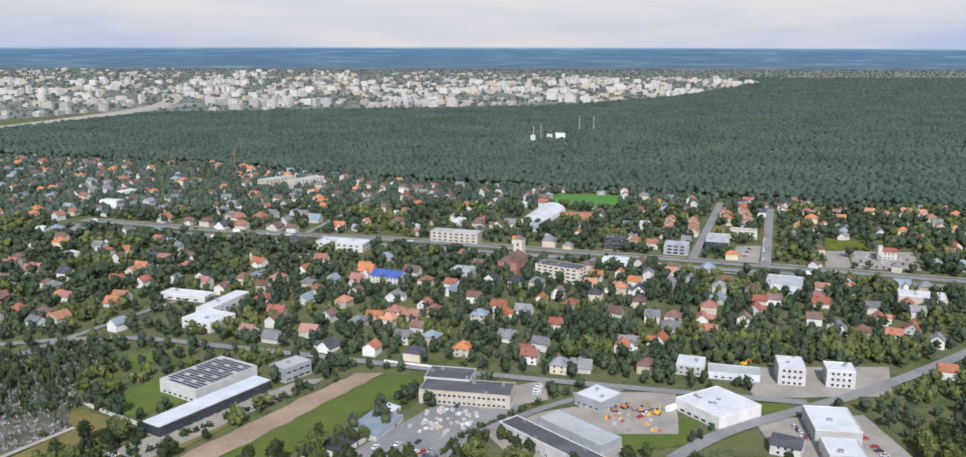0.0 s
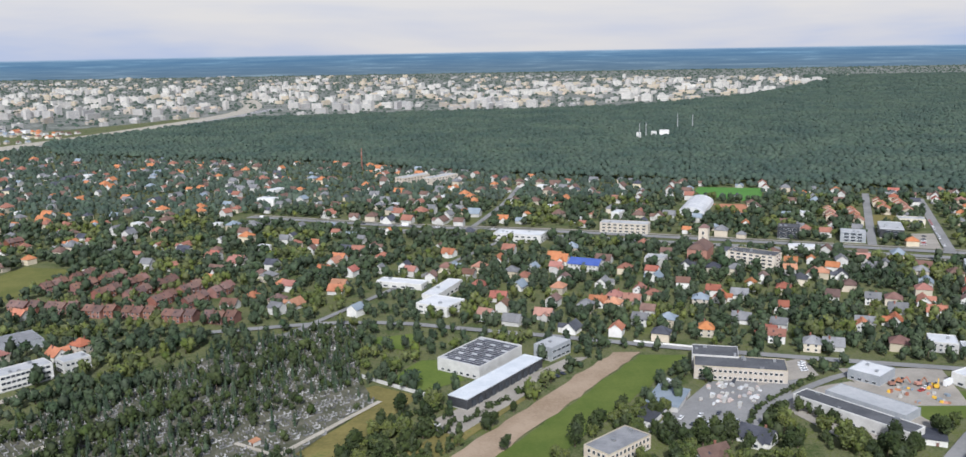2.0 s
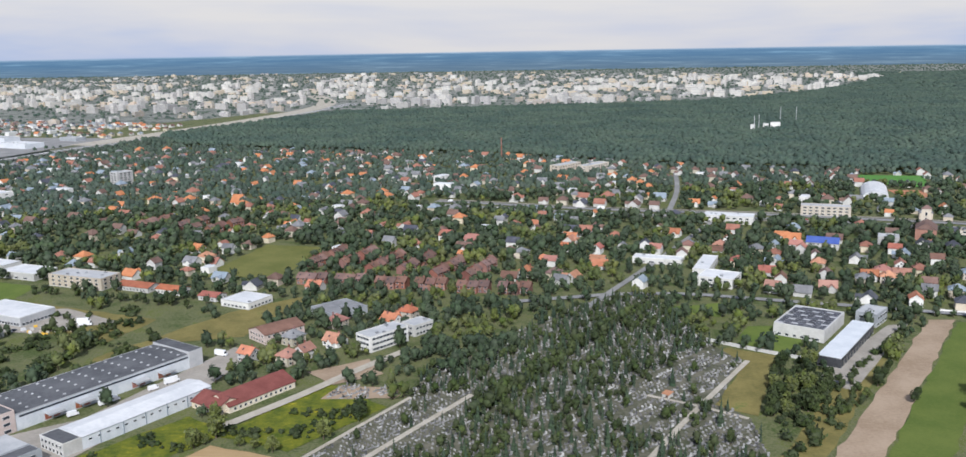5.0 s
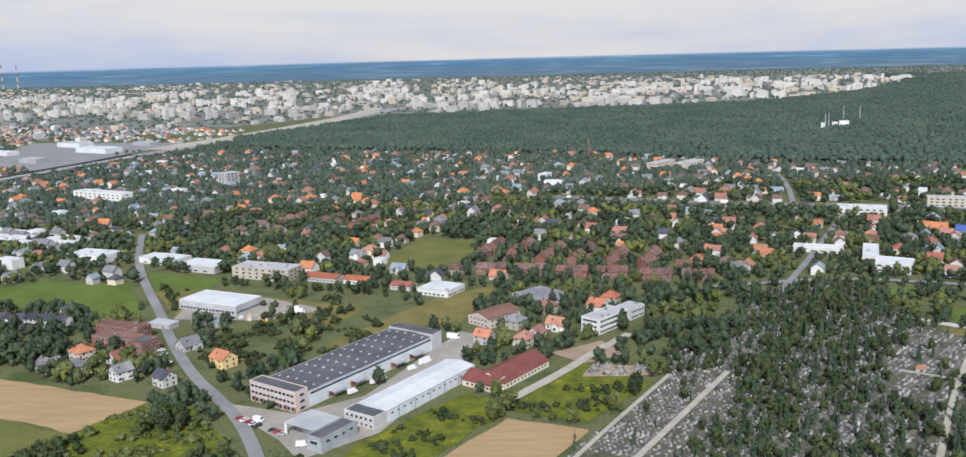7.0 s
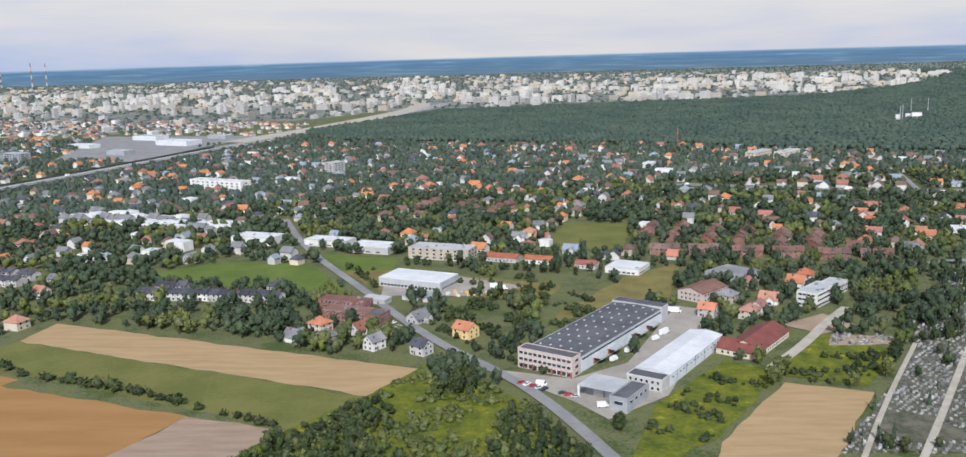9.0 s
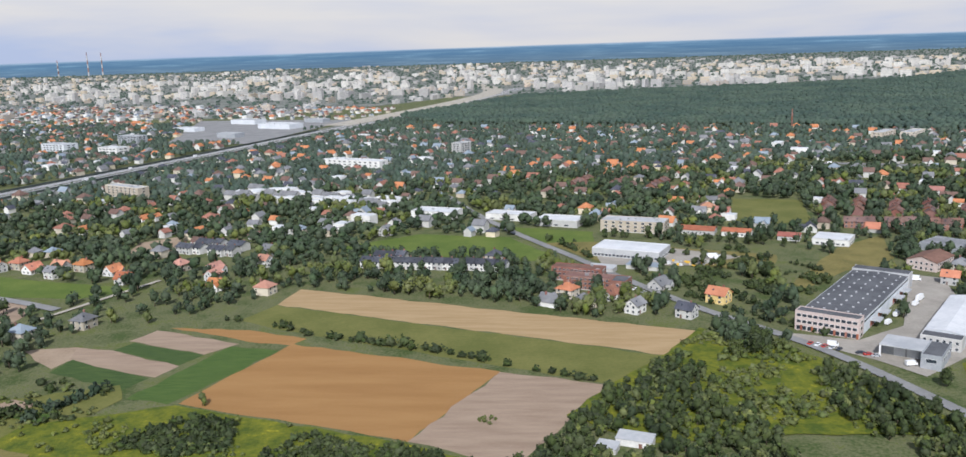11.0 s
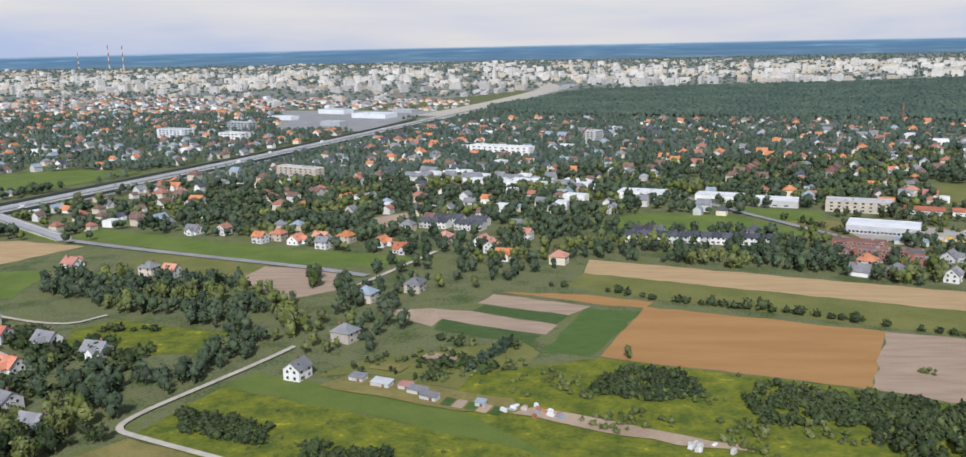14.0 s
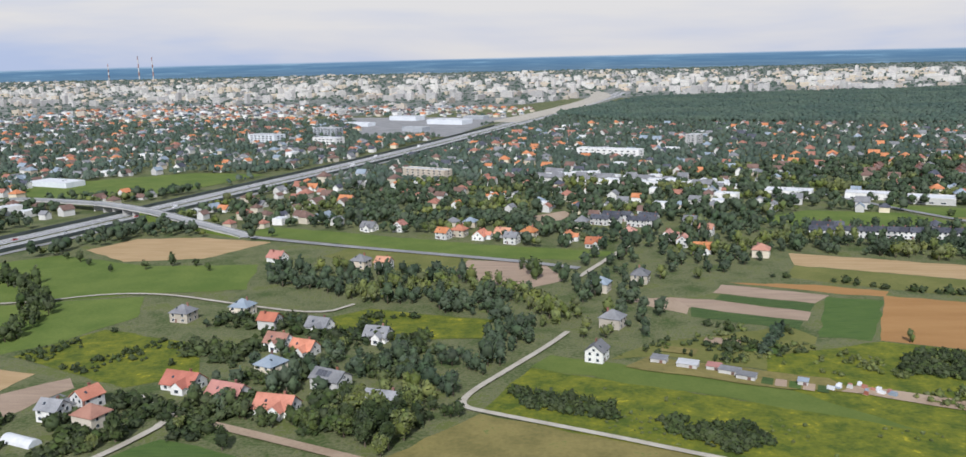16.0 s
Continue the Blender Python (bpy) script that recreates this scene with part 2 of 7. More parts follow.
BAND = material("window_band", (0.3, 0.3, 0.31), (0.4, 0.4, 0.41), 10, 2.0, 0.4)
YEL_P = material("yellow_paint", (0.70, 0.42, 0.04), (0.76, 0.48, 0.07), 3, 0.5, 0.5)
CAR_P = material("car_paint", (0.45, 0.46, 0.48), (0.55, 0.56, 0.58), 3, 0.5, 0.3, 0, None, "object")
CAR_W = material("white_car_paint", (0.74, 0.74, 0.74), (0.8, 0.8, 0.8), 3, 0.5, 0.3)
CAR_D = material("dark_car_paint", (0.03, 0.035, 0.05), (0.05, 0.055, 0.07), 3, 0.5, 0.3)
CAR_R = material("red_car_paint", (0.40, 0.04, 0.03), (0.45, 0.05, 0.04), 3, 0.5, 0.3)
RUBBER = material("rubber", (0.02, 0.02, 0.02), (0.03, 0.03, 0.03), 1, 0.2)


# ---------------------------------------------------------------- mesh tools
class Shape:
    """Collects boxes, prisms and sheets in metres for one mesh."""

    def __init__(self):
        self.v, self.f, self.m = [], [], []

    def face(self, pts, mi=0):
        n = len(self.v)
        self.v += [tuple(p) for p in pts]
        self.f.append(tuple(range(n, n + len(pts))))
        self.m.append(mi)
        return self

    def box(self, x, y, z, sx, sy, sz, mi=0, turn=0.0, top=None):
        """Centre of the base, size; top: size factors of the upper face."""
        c, s = math.cos(turn), math.sin(turn)
        tx, ty = top or (1, 1)
        n = len(self.v)
        for dz, kx, ky in ((0, 1, 1), (sz, tx, ty)):
            for a, b in ((-1, -1), (1, -1), (1, 1), (-1, 1)):
                px, py = a * sx / 2 * kx, b * sy / 2 * ky
                self.v.append((x + px * c - py * s, y + px * s + py * c, z + dz))
        for q in ((3, 2, 1, 0), (4, 5, 6, 7), (0, 1, 5, 4), (1, 2, 6, 5), (2, 3, 7, 6), (3, 0, 4, 7)):
            self.f.append(tuple(n + i for i in q))
            self.m.append(mi)
        return self

    def tube(self, x, y, z, r0, r1, h, k=8, mi=0):
        n = len(self.v)
        for i in range(k):
            a = 2 * math.pi * i / k
            self.v.append((x + r0 * math.cos(a), y + r0 * math.sin(a), z))
            self.v.append((x + r1 * math.cos(a), y + r1 * math.sin(a), z + h))
        for i in range(k):
            j = (i + 1) % k
            self.f.append((n + 2 * i, n + 2 * j, n + 2 * j + 1, n + 2 * i + 1))
            self.m.append(mi)
        self.f.append(tuple(n + 2 * i + 1 for i in range(k)))
        self.m.append(mi)
        self.f.append(tuple(n + 2 * i for i in reversed(range(k))))
        self.m.append(mi)
        return self

    def mesh(self, name, mats):
        me = bpy.data.meshes.new(name)
        me.from_pydata(self.v, [], self.f)
        for m in mats:
            me.materials.append(m)
        if len(mats) > 1:
            me.polygons.foreach_set("material_index", self.m)
        return me


def part(name, shape, mats, parent, label="", m=None):
    """One mesh under a thing; shape: a Shape or a mesh to share."""
    mats = mats if isinstance(mats, (list, tuple)) else [mats]
    ob = new(name, shape if isinstance(shape, bpy.types.Mesh) else shape.mesh(name, mats))
    ob.parent = parent
    if m is not None:
        ob.matrix_basis = m
    if label:
        ob["label"] = label
    return ob


def tri_mesh(name, V, T, M, mats, smooth=False):
    """A mesh from arrays of points, triangles and material numbers."""
    me = bpy.data.meshes.new(name)
    me.vertices.add(len(V))
    me.vertices.foreach_set("co", np.asarray(V, np.float32).ravel())
    me.loops.add(3 * len(T))
    me.loops.foreach_set("vertex_index", np.asarray(T, np.int32).ravel())
    me.polygons.add(len(T))
    me.polygons.foreach_set("loop_start", np.arange(0, 3 * len(T), 3, dtype=np.int32))
    for m in mats:
        me.materials.append(m)
    me.polygons.foreach_set("material_index", np.asarray(M, np.int32))
    me.polygons.foreach_set("use_smooth", np.full(len(T), smooth))
    me.update(calc_edges=True)
    return me


def as_tris(s):
    T, M = [], []
    for f, m in zip(s.f, s.m):
        for i in range(1, len(f) - 1):
            T.append((f[0], f[i], f[i + 1]))
            M.append(m)
    return np.array(s.v, float), np.array(T), np.array(M)


def inside(P, poly):
    """Which of the points (n, 2) lie in the polygon."""
    poly = np.asarray(poly, float)
    x, y = P[:, 0], P[:, 1]
    r = np.zeros(len(P), bool)
    for (x0, y0), (x1, y1) in zip(poly, np.roll(poly, -1, 0)):
        if y0 == y1:
            continue
        r ^= ((y0 > y) != (y1 > y)) & (x < (x1 - x0) * (y - y0) / (y1 - y0) + x0)
    return r


def near_line(P, pts, d):
    """Which of the points lie within d of the polyline."""
    r = np.zeros(len(P), bool)
    for a, b in zip(pts[:-1], pts[1:]):
        a, b = np.array(a, float), np.array(b, float)
        u = b - a
        k = np.clip(((P - a) @ u) / (u @ u), 0, 1)
        r |= np.hypot(*(P - a - k[:, None] * u).T) < d
    return r


def lumps(P, size, seed):
    """Smooth values from 0 to 1 over the plan."""
    r = np.random.RandomState(seed)
    v = np.zeros(len(P))
    for k in range(8):
        a, ph = r.uniform(0, 6.28), r.uniform(0, 6.28)
        f = 2 * math.pi / (size * r.uniform(0.6, 1.6))
        v += np.sin(f * (P[:, 0] * math.cos(a) + P[:, 1] * math.sin(a)) + ph)
    return 0.5 + 0.5 * np.tanh(v / 2.2)


# ---------------------------------------------------------------- ground, fields, roads
ground = Shape()
ground.face([(-9000, -3000, 0), (7000, -3000, 0), (9000, 6300, 0), (-9000, 6300, 0)])
tagged(new("ground", ground.mesh("ground", [GRASS])), "green grassy ground with drier patches", "ground", kind="structure")

NO_TREE = []
LEVEL = [0.03]


def field(name, label, pts, mat, ragged=1.2):
    """A sheet of one crop or surface on the ground with a slightly ragged edge."""
    LEVEL[0] += 0.006
    rnd = random.Random(len(NO_TREE))
    edge = []
    for a, b in zip(pts, pts[1:] + pts[:1]):
        a, b = Vector(a), Vector(b)
        n = max(1, int((b - a).length / 9))
        for i in range(n):
            p = a.lerp(b, i / n)
            w = ragged if i else ragged * 0.4
            edge.append((p.x + rnd.uniform(-w, w), p.y + rnd.uniform(-w, w), LEVEL[0]))
    s = Shape().face(edge)
    ob = tagged(new(name, s.mesh(name, [mat])), label, "field" if mat is not PAVING else "pavement", kind="structure")
    NO_TREE.append(pts)
    return ob


def ribbon(pts, width, z, shift=0.0, smooth=4):
    """Points of a strip along a smoothed line."""
    P = [np.array(p, float) for p in pts]
    for _ in range(2 if smooth else 0):
        Q = [P[0]]
        for a, b in zip(P[:-1], P[1:]):
            Q += [0.75 * a + 0.25 * b, 0.25 * a + 0.75 * b]
        P = Q + [P[-1]]
    out = []
    for i, p in enumerate(P):
        d = P[min(i + 1, len(P) - 1)] - P[max(i - 1, 0)]
        d = d / max(1e-6, np.hypot(d[0], d[1]))
        n = np.array((-d[1], d[0]))
        zz = z if np.isscalar(z) else np.interp(i / (len(P) - 1), np.linspace(0, 1, len(z)), z)
        out.append((p + n * (shift + width / 2), p + n * (shift - width / 2), zz))
    return out


def strip(shape, pts, width, z, shift=0.0, mi=0, thick=0.0):
    R = ribbon(pts, width, z, shift)
    for (l0, r0, z0), (l1, r1, z1) in zip(R[:-1], R[1:]):
        shape.face([(*l0, z0), (*r0, z0), (*r1, z1), (*l1, z1)], mi)
        if thick:
            shape.face([(*r0, z0), (*r0, z0 - thick), (*r1, z1 - thick), (*r1, z1)], mi)
            shape.face([(*l1, z1), (*l1, z1 - thick), (*l0, z0 - thick), (*l0, z0)], mi)
            shape.face([(*l0, z0 - thick), (*l1, z1 - thick), (*r1, z1 - thick), (*r0, z0 - thick)], mi)
    return shape


ROADS = []


def road(name, label, pts, width, mat, verge=3.6):
    LEVEL[0] += 0.006
    s = strip(Shape(), pts, width, LEVEL[0] + 0.25)
    ob = tagged(new(name, s.mesh(name, [mat])), label, "road" if mat is ASPHALT else "path", kind="structure")
    ROADS.append((pts, width / 2 + verge))
    return ob


field("stubble_field", "harvested golden stubble field beside the meadow", [(-902, 377), (-898, 412), (-648, 325), (-672, 289)], STUBBLE)
field("meadow_strip", "mown green meadow strip between two cornfields", [(-915, 345), (-902, 376), (-673, 288), (-702, 251), (-764, 277), (-869, 322)], MEADOW_DULL)
field("wheat_field", "ripe orange-brown wheat field with a straight edge", [(-870, 305), (-754, 266), (-785, 189), (-897, 224)], WHEAT)
field("wheat_strip", "narrow ripe wheat strip", [(-950, 332), (-902, 328), (-864, 313), (-870, 303), (-897, 309)], WHEAT)
field("ploughed_field", "bare pale ploughed field", [(-754, 266), (-702, 250), (-741, 169), (-785, 189)], SOIL)
field("bare_plot", "bare pinkish vegetable plot", [(-956, 327), (-899, 305), (-911, 288), (-963, 309)], SOIL)
field("vegetable_bed", "dark green vegetable bed in rows", [(-959, 306), (-911, 287), (-918, 272), (-965, 294)], CROP_DARK)
field("bare_plot", "bare light brown plot between vegetable beds", [(-988, 299), (-965, 294), (-917, 271), (-923, 255), (-986, 280)], SOIL)
field("vegetable_bed", "dark green vegetable bed in rows", [(-979, 279), (-925, 254), (-931, 239), (-981, 261)], CROP_DARK)
field("bare_plot", "bare earth plot beside the gardens", [(-1015, 292), (-988, 299), (-980, 278), (-983, 266)], DIRT)
field("crop_field", "green crop in straight rows", [(-902, 301), (-873, 294), (-901, 223), (-924, 229)], CROP)
field("field_strip", "yellowish green field beside the road", [(-1222, 402), (-1208, 430), (-1113, 395), (-1122, 351), (-1164, 362)], MEADOW_DULL)
field("bare_field", "bare grey-brown field", [(-1122, 345), (-1116, 391), (-1062, 379), (-1050, 335), (-1075, 315)], SOIL)
field("verge_meadow", "rough green verge along the road", [(-1308, 481), (-1299, 512), (-1110, 440), (-1006, 413), (-1041, 390), (-1113, 398)], MEADOW)
field("building_lot", "bare sandy building lot", [(-1080, 554), (-1053, 581), (-1032, 516), (-1071, 511)], DIRT)
field("stubble_patch", "dry golden field below the embankment", [(-1412, 422), (-1391, 462), (-1339, 467), (-1276, 448), (-1307, 394), (-1362, 384)], STUBBLE)
field("green_meadow", "wide green meadow beyond the track", [(-1520, 330), (-1421, 404), (-1338, 371), (-1260, 376), (-1244, 311), (-1306, 299), (-1342, 286), (-1420, 270)], MEADOW)
field("mown_meadow", "smooth mown green meadow", [(-1420, 262), (-1361, 277), (-1302, 294), (-1284, 252), (-1303, 208), (-1340, 170)], MEADOW)
field("rough_meadow", "yellow-flowering rough meadow", [(-1314, 185), (-1291, 229), (-1227, 206), (-1211, 164), (-1238, 148)], ROUGH)
field("stubble_corner", "corner of a golden stubble field", [(-1340, 172), (-1309, 168), (-1288, 163), (-1291, 142), (-1330, 130)], STUBBLE)
field("farm_plot", "grey-brown farm plots in strips", [(-1289, 138), (-1269, 158), (-1260, 147), (-1272, 113), (-1300, 105)], SOIL)
field("house_meadow", "yellow-green meadow behind the gardens", [(-1174, 255), (-1157, 271), (-1086, 252), (-1089, 221), (-1126, 216), (-1165, 228)], ROUGH)
field("rough_meadow", "flowering yellow-green rough meadow with shrubs", [(-1062, 180), (-967, 143), (-895, 118), (-870, 90), (-989, 80), (-1079, 130)], ROUGH)
field("green_strip", "smooth bright green grass strip", [(-1054, 197), (-1024, 188), (-895, 132), (-860, 112), (-890, 108), (-967, 142), (-1062, 181)], LUSH)
field("gardens", "mown garden ground among the farmhouses", [(-1026, 192), (-1005, 216), (-935, 245), (-925, 228), (-945, 175), (-1000, 198)], MEADOW_DULL)
field("dry_garden", "dry yellowish rough ground by the path", [(-1079, 127), (-989, 90), (-960, 60), (-1114, 80)], DRY)
field("ploughed_corner", "dark green farm field beside the track", [(-1215, 70), (-1197, 98), (-1163, 85), (-1130, 60)], CROP)
field("scrub_land", "yellow-green scrub below the wheat field", [(-897, 222), (-785, 187), (-744, 167), (-660, 150), (-600, 130), (-907, 110), (-960, 165), (-955, 200)], ROUGH)
field("green_meadow", "flat green meadow by the road", [(-909, 528), (-846, 576), (-771, 562), (-723, 476), (-764, 486), (-873, 511)], MEADOW)
field("green_meadow", "green meadow across the road", [(-774, 602), (-704, 579), (-704, 538), (-742, 540)], MEADOW)
field("dry_meadow", "dry yellow meadow behind the long hall", [(-582, 420), (-532, 511), (-484, 557), (-506, 460), (-542, 450), (-579, 407)], DRY)
field("dry_meadow", "dry yellow grassland behind the depot", [(-742, 540), (-705, 542), (-576, 495), (-588, 448), (-632, 465), (-700, 478)], DRY)
field("village_green", "mown dull green field among the houses", [(-589, 607), (-569, 723), (-508, 708), (-524, 603)], MEADOW_DULL)
field("rough_meadow", "rough green meadow beside the white hall", [(-538, 279), (-494, 339), (-469, 322), (-514, 245), (-560, 200)], ROUGH)
field("stubble_field", "brown stubble field beside the cemetery", [(-530, 200), (-515, 239), (-472, 307), (-434, 294), (-478, 216), (-490, 190)], STUBBLE)
field("rough_meadow", "yellow-green rough meadow by the cemetery", [(-468, 326), (-433, 381), (-398, 352), (-435, 301), (-470, 315)], ROUGH)
field("grass_plot", "short dry grass plot beside the graves", [(-227, 431), (-212, 441), (-186, 426), (-202, 387), (-218, 343), (-238, 353), (-222, 385), (-207, 421)], DRY)
field("lawn", "green lawn inside the white wall", [(-191, 482), (-174, 482), (-163, 449), (-184, 433), (-206, 448)], MEADOW)
NEW_GRAVES = [(-434, 361), (-427, 380), (-391, 374), (-396, 362)]
field("sandy_yard", "bare sandy ground before the graves", [(-448, 249), (-440, 271), (-419, 265), (-412, 240), (-440, 235)], DIRT)
field("sandy_yard", "bare sandy strip beside the new graves", NEW_GRAVES, DIRT)
field("dealer_lot", "paved forecourt between the car showrooms", [(223, 772), (243, 829), (267, 829), (245, 765)], PAVING, ragged=0.2)
field("car_lot", "pale paved lot of a car dealer", [(299, 750), (318, 809), (341, 809), (319, 744)], PAVING, ragged=0.2)
field("car_lot", "paved lot filled with parked cars", [(321, 744), (343, 809), (400, 804), (376, 736)], PAVING, ragged=0.2)
field("rough_meadow", "bright yellow-green plot behind the car lot", [(323, 816), (339, 858), (374, 850), (367, 811)], ROUGH)
field("dry_plot", "dry grass plot behind the showroom", [(225, 872), (244, 928), (269, 921), (251, 869)], DRY)
field("lawn", "green lawn by the cemetery gate", [(-241, 523), (-193, 533), (-205, 500)], MEADOW)
field("dirt_strip", "long bare brown earth strip", [(-235, 240), (-75, 495), (-58, 495), (-212, 240)], DIRT)
field("grass_strip", "long bright green mown strip", [(-212, 240), (-60, 489), (-31, 490), (-70, 425), (-185, 240)], LUSH)
field("dry_verge", "dry yellowish verge along the earth strip", [(-255, 240), (-235, 240), (-127, 424), (-150, 415)], DRY)
field("factory_yard", "grey paved factory yard between the halls", [(-612, 325), (-600, 308), (-575, 283), (-560, 262), (-530, 290), (-500, 372), (-488, 430), (-505, 440), (-545, 335), (-575, 312)], PAVING, ragged=0.2)
field("depot_yard", "light concrete depot yard", [(-700, 470), (-705, 515), (-650, 520), (-600, 490), (-640, 466)], PAVING, ragged=0.2)
field("office_yard", "paved car park beside the dark hall", [(-182, 386), (-105, 483), (-90, 487), (-162, 376)], PAVING, ragged=0.2)
field("works_yard", "grey paved works yard with stacked goods", [(-70, 380), (-27, 446), (24, 452), (12, 428), (-6, 404), (-20, 380)], ASPHALT, ragged=0.2)
road("works_lane", "grey lane between hedges beside the shed", [(-24, 372), (-14, 398), (6, 418), (27, 440), (50, 456), (78, 470)], 5.0, ASPHALT, 1.0)
field("shed_yard", "grey yard around the long shed", [(2, 412), (30, 438), (50, 446), (80, 410), (60, 372), (20, 372)], PAVING, ragged=0.2)
field("works_lawn", "green lawn beside the machine yard", [(62, 416), (86, 434), (112, 428), (98, 400), (70, 392)], LUSH)
field("corner_lawn", "green lawn in the bend of the street", [(146, 432), (142, 452), (168, 450), (158, 438)], LUSH)
field("works_yard", "concrete yard with stored machines", [(50, 466), (108, 466), (98, 412), (55, 412)], PAVING, ragged=0.2)
field("block_yard", "paved yard beside two white blocks", [(150, 505), (245, 506), (226, 460), (150, 458)], PAVING, ragged=0.2)
field("hall_yard", "paved yard beside the white hall", [(140, 430), (200, 435), (205, 360), (140, 370)], PAVING, ragged=0.2)
field("side_yard", "grey paved yard", [(-5, 463), (36, 484), (36, 455), (-1, 440)], PAVING, ragged=0.2)
field("gate_yard", "sandy yard by the low red-roofed building", [(-450, 398), (-420, 420), (-407, 396), (-432, 380)], DIRT)
field("sports_pitch", "bright green football pitch", [(80, 1059), (100, 1126), (181, 1112), (148, 1010)], TURF, ragged=0)
field("clay_court", "reddish clay tennis courts", [(93, 1003), (136, 996), (116, 945), (92, 949)], CLAY, ragged=0)
field("shopping_yard", "wide grey retail car parks", [(-1560, 1800), (-1190, 1735), (-1260, 1300), (-1420, 1330)], ASPHALT, ragged=0)
field("green_slope", "green slopes along the expressway", [(-1600, 640), (-1470, 700), (-1420, 840), (-1520, 860), (-1680, 760)], MEADOW)

EXWAY = [(-1600, 120), (-1530, 330), (-1491, 435), (-1451, 552), (-1399, 720), (-1330, 935), (-1255, 1200), (-1180, 1500), (-1080, 1890), (-960, 2420), (-900, 2800)]
MAIN = [(-440, 938), (-413, 930), (-244, 872), (-98, 846), (10, 812), (120, 778), (222, 746), (317, 716), (388, 690), (640, 610)]
BRIDGE = [(-1640, 655), (-1547, 613), (-1480, 584), (-1427, 551), (-1345, 494), (-1304, 469)]
LANE = [(-1304, 469), (-1232, 439), (-1145, 408), (-1082, 386), (-1040, 366)]
STREET = [(-540, 170), (-572, 251), (-596, 299), (-620, 332), (-645, 363), (-682, 423), (-710, 476), (-747, 540), (-775, 590), (-809, 659), (-850, 760)]
road("street", "grey asphalt street past the halls", STREET, 6.5, ASPHALT)
road("field_road", "asphalt road leading from the bridge through fields", LANE, 7.0, ASPHALT)
road("gravel_path", "pale gravel track with a sharp bend", [(-960, 80), (-996, 94), (-1027, 108), (-1076, 128), (-1088, 134), (-1086, 148), (-1073, 174), (-1055, 210), (-1046, 232)], 3.0, GRAVEL)
road("gravel_path", "pale gravel lane between gardens", [(-1225, 60), (-1211, 82), (-1198, 122), (-1226, 138)], 3.4, GRAVEL)
road("dirt_track", "brown dirt track beside the farm field", [(-1200, 118), (-1160, 102), (-1080, 68)], 5.0, DIRT)
road("gravel_path", "pale sandy lane to the houses", [(-1400, 272), (-1361, 279), (-1329, 298), (-1290, 299), (-1239, 278), (-1182, 258), (-1168, 279)], 2.6, GRAVEL)
road("gravel_path", "narrow lane between field and trees", [(-1040, 344), (-1022, 390), (-1005, 434)], 3.5, GRAVEL)
road("gate_road", "pale concrete road beside the cemetery", [(-474, 325), (-447, 362), (-423, 402), (-402, 432)], 6.0, GRAVEL)
road("cemetery_path", "pale straight cemetery path", [(-460, 190), (-410, 275), (-357, 367)], 3.2, GRAVEL, 0.5)
road("cemetery_path", "pale cemetery path along the graves", [(-300, 250), (-266, 315), (-245, 352), (-206, 418)], 3.0, GRAVEL, 0.5)
road("cemetery_path", "pale cemetery path across the graves", [(-224, 339), (-245, 354), (-268, 367)], 2.6, GRAVEL, 0.5)
road("cemetery_path", "pale lane along the cemetery edge", [(-480, 190), (-437, 275), (-388, 363)], 2.4, GRAVEL, 0.5)
road("street", "grey residential street", [(-340, 535), (-239, 562), (-149, 535), (-100, 522), (-34, 501), (76, 473), (176, 451)], 7.0, ASPHALT)
road("street", "grey street curving past the works", [(60, 350), (92, 388), (123, 416), (169, 441), (220, 469), (304, 529), (360, 575)], 8.0, ASPHALT)
road("street", "grey street between tiled houses", [(190, 780), (289, 1061)], 8.0, ASPHALT)
road("street", "wide grey street with parked cars", [(247, 752), (336, 1021)], 9.0, ASPHALT)
road("street", "grey side street between trees", [(-290, 520), (-230, 640), (-170, 770), (-130, 850)], 5.0, ASPHALT, 0.6)
road("street", "grey side street to the main road", [(-180, 880), (-150, 1010), (-130, 1160)], 6.0, ASPHALT)

s = strip(Shape(), MAIN, 11, 0.55, 11)
strip(s, MAIN, 11, 0.55, -11)
tagged(new("main_road", s.mesh("main_road", [ASPHALT])), "wide grey dual carriageway with a grassy median", "road", kind="structure")
s = strip(Shape(), MAIN, 4, 0.5, 22)
strip(s, MAIN, 4, 0.5, -22)
tagged(new("pavement", s.mesh("pavement", [PAVING])), "pale pavements along the main road", "pavement", kind="structure")
ROADS.append((MAIN, 24))
s = strip(Shape(), EXWAY, 17, 0.55, 11)
strip(s, EXWAY, 17, 0.55, -11)
tagged(new("expressway", s.mesh("expressway", [EXPRESS])), "grey expressway with two carriageways", "road", kind="structure")
s = Shape()
for sh in (-18.5, -14.5, -10.5, -3.2, 3.2, 10.5, 14.5, 18.5):
    strip(s, EXWAY, 0.35, 0.57, sh)
tagged(new("lane_marking", s.mesh("lane_marking", [LINE])), "white painted lane lines on the expressway", "marking", kind="structure")
FAR_WAY = [(-1195, 1600), (-1095, 1930), (-1005, 2320), (-965, 2600), (-1000, 2900), (-1150, 3300)]
s = strip(Shape(), FAR_WAY, 62, 0.62)
tagged(new("earthworks", s.mesh("earthworks", [GRAVEL])), "wide pale sandy earthworks of the unfinished expressway", "earthworks", kind="structure")
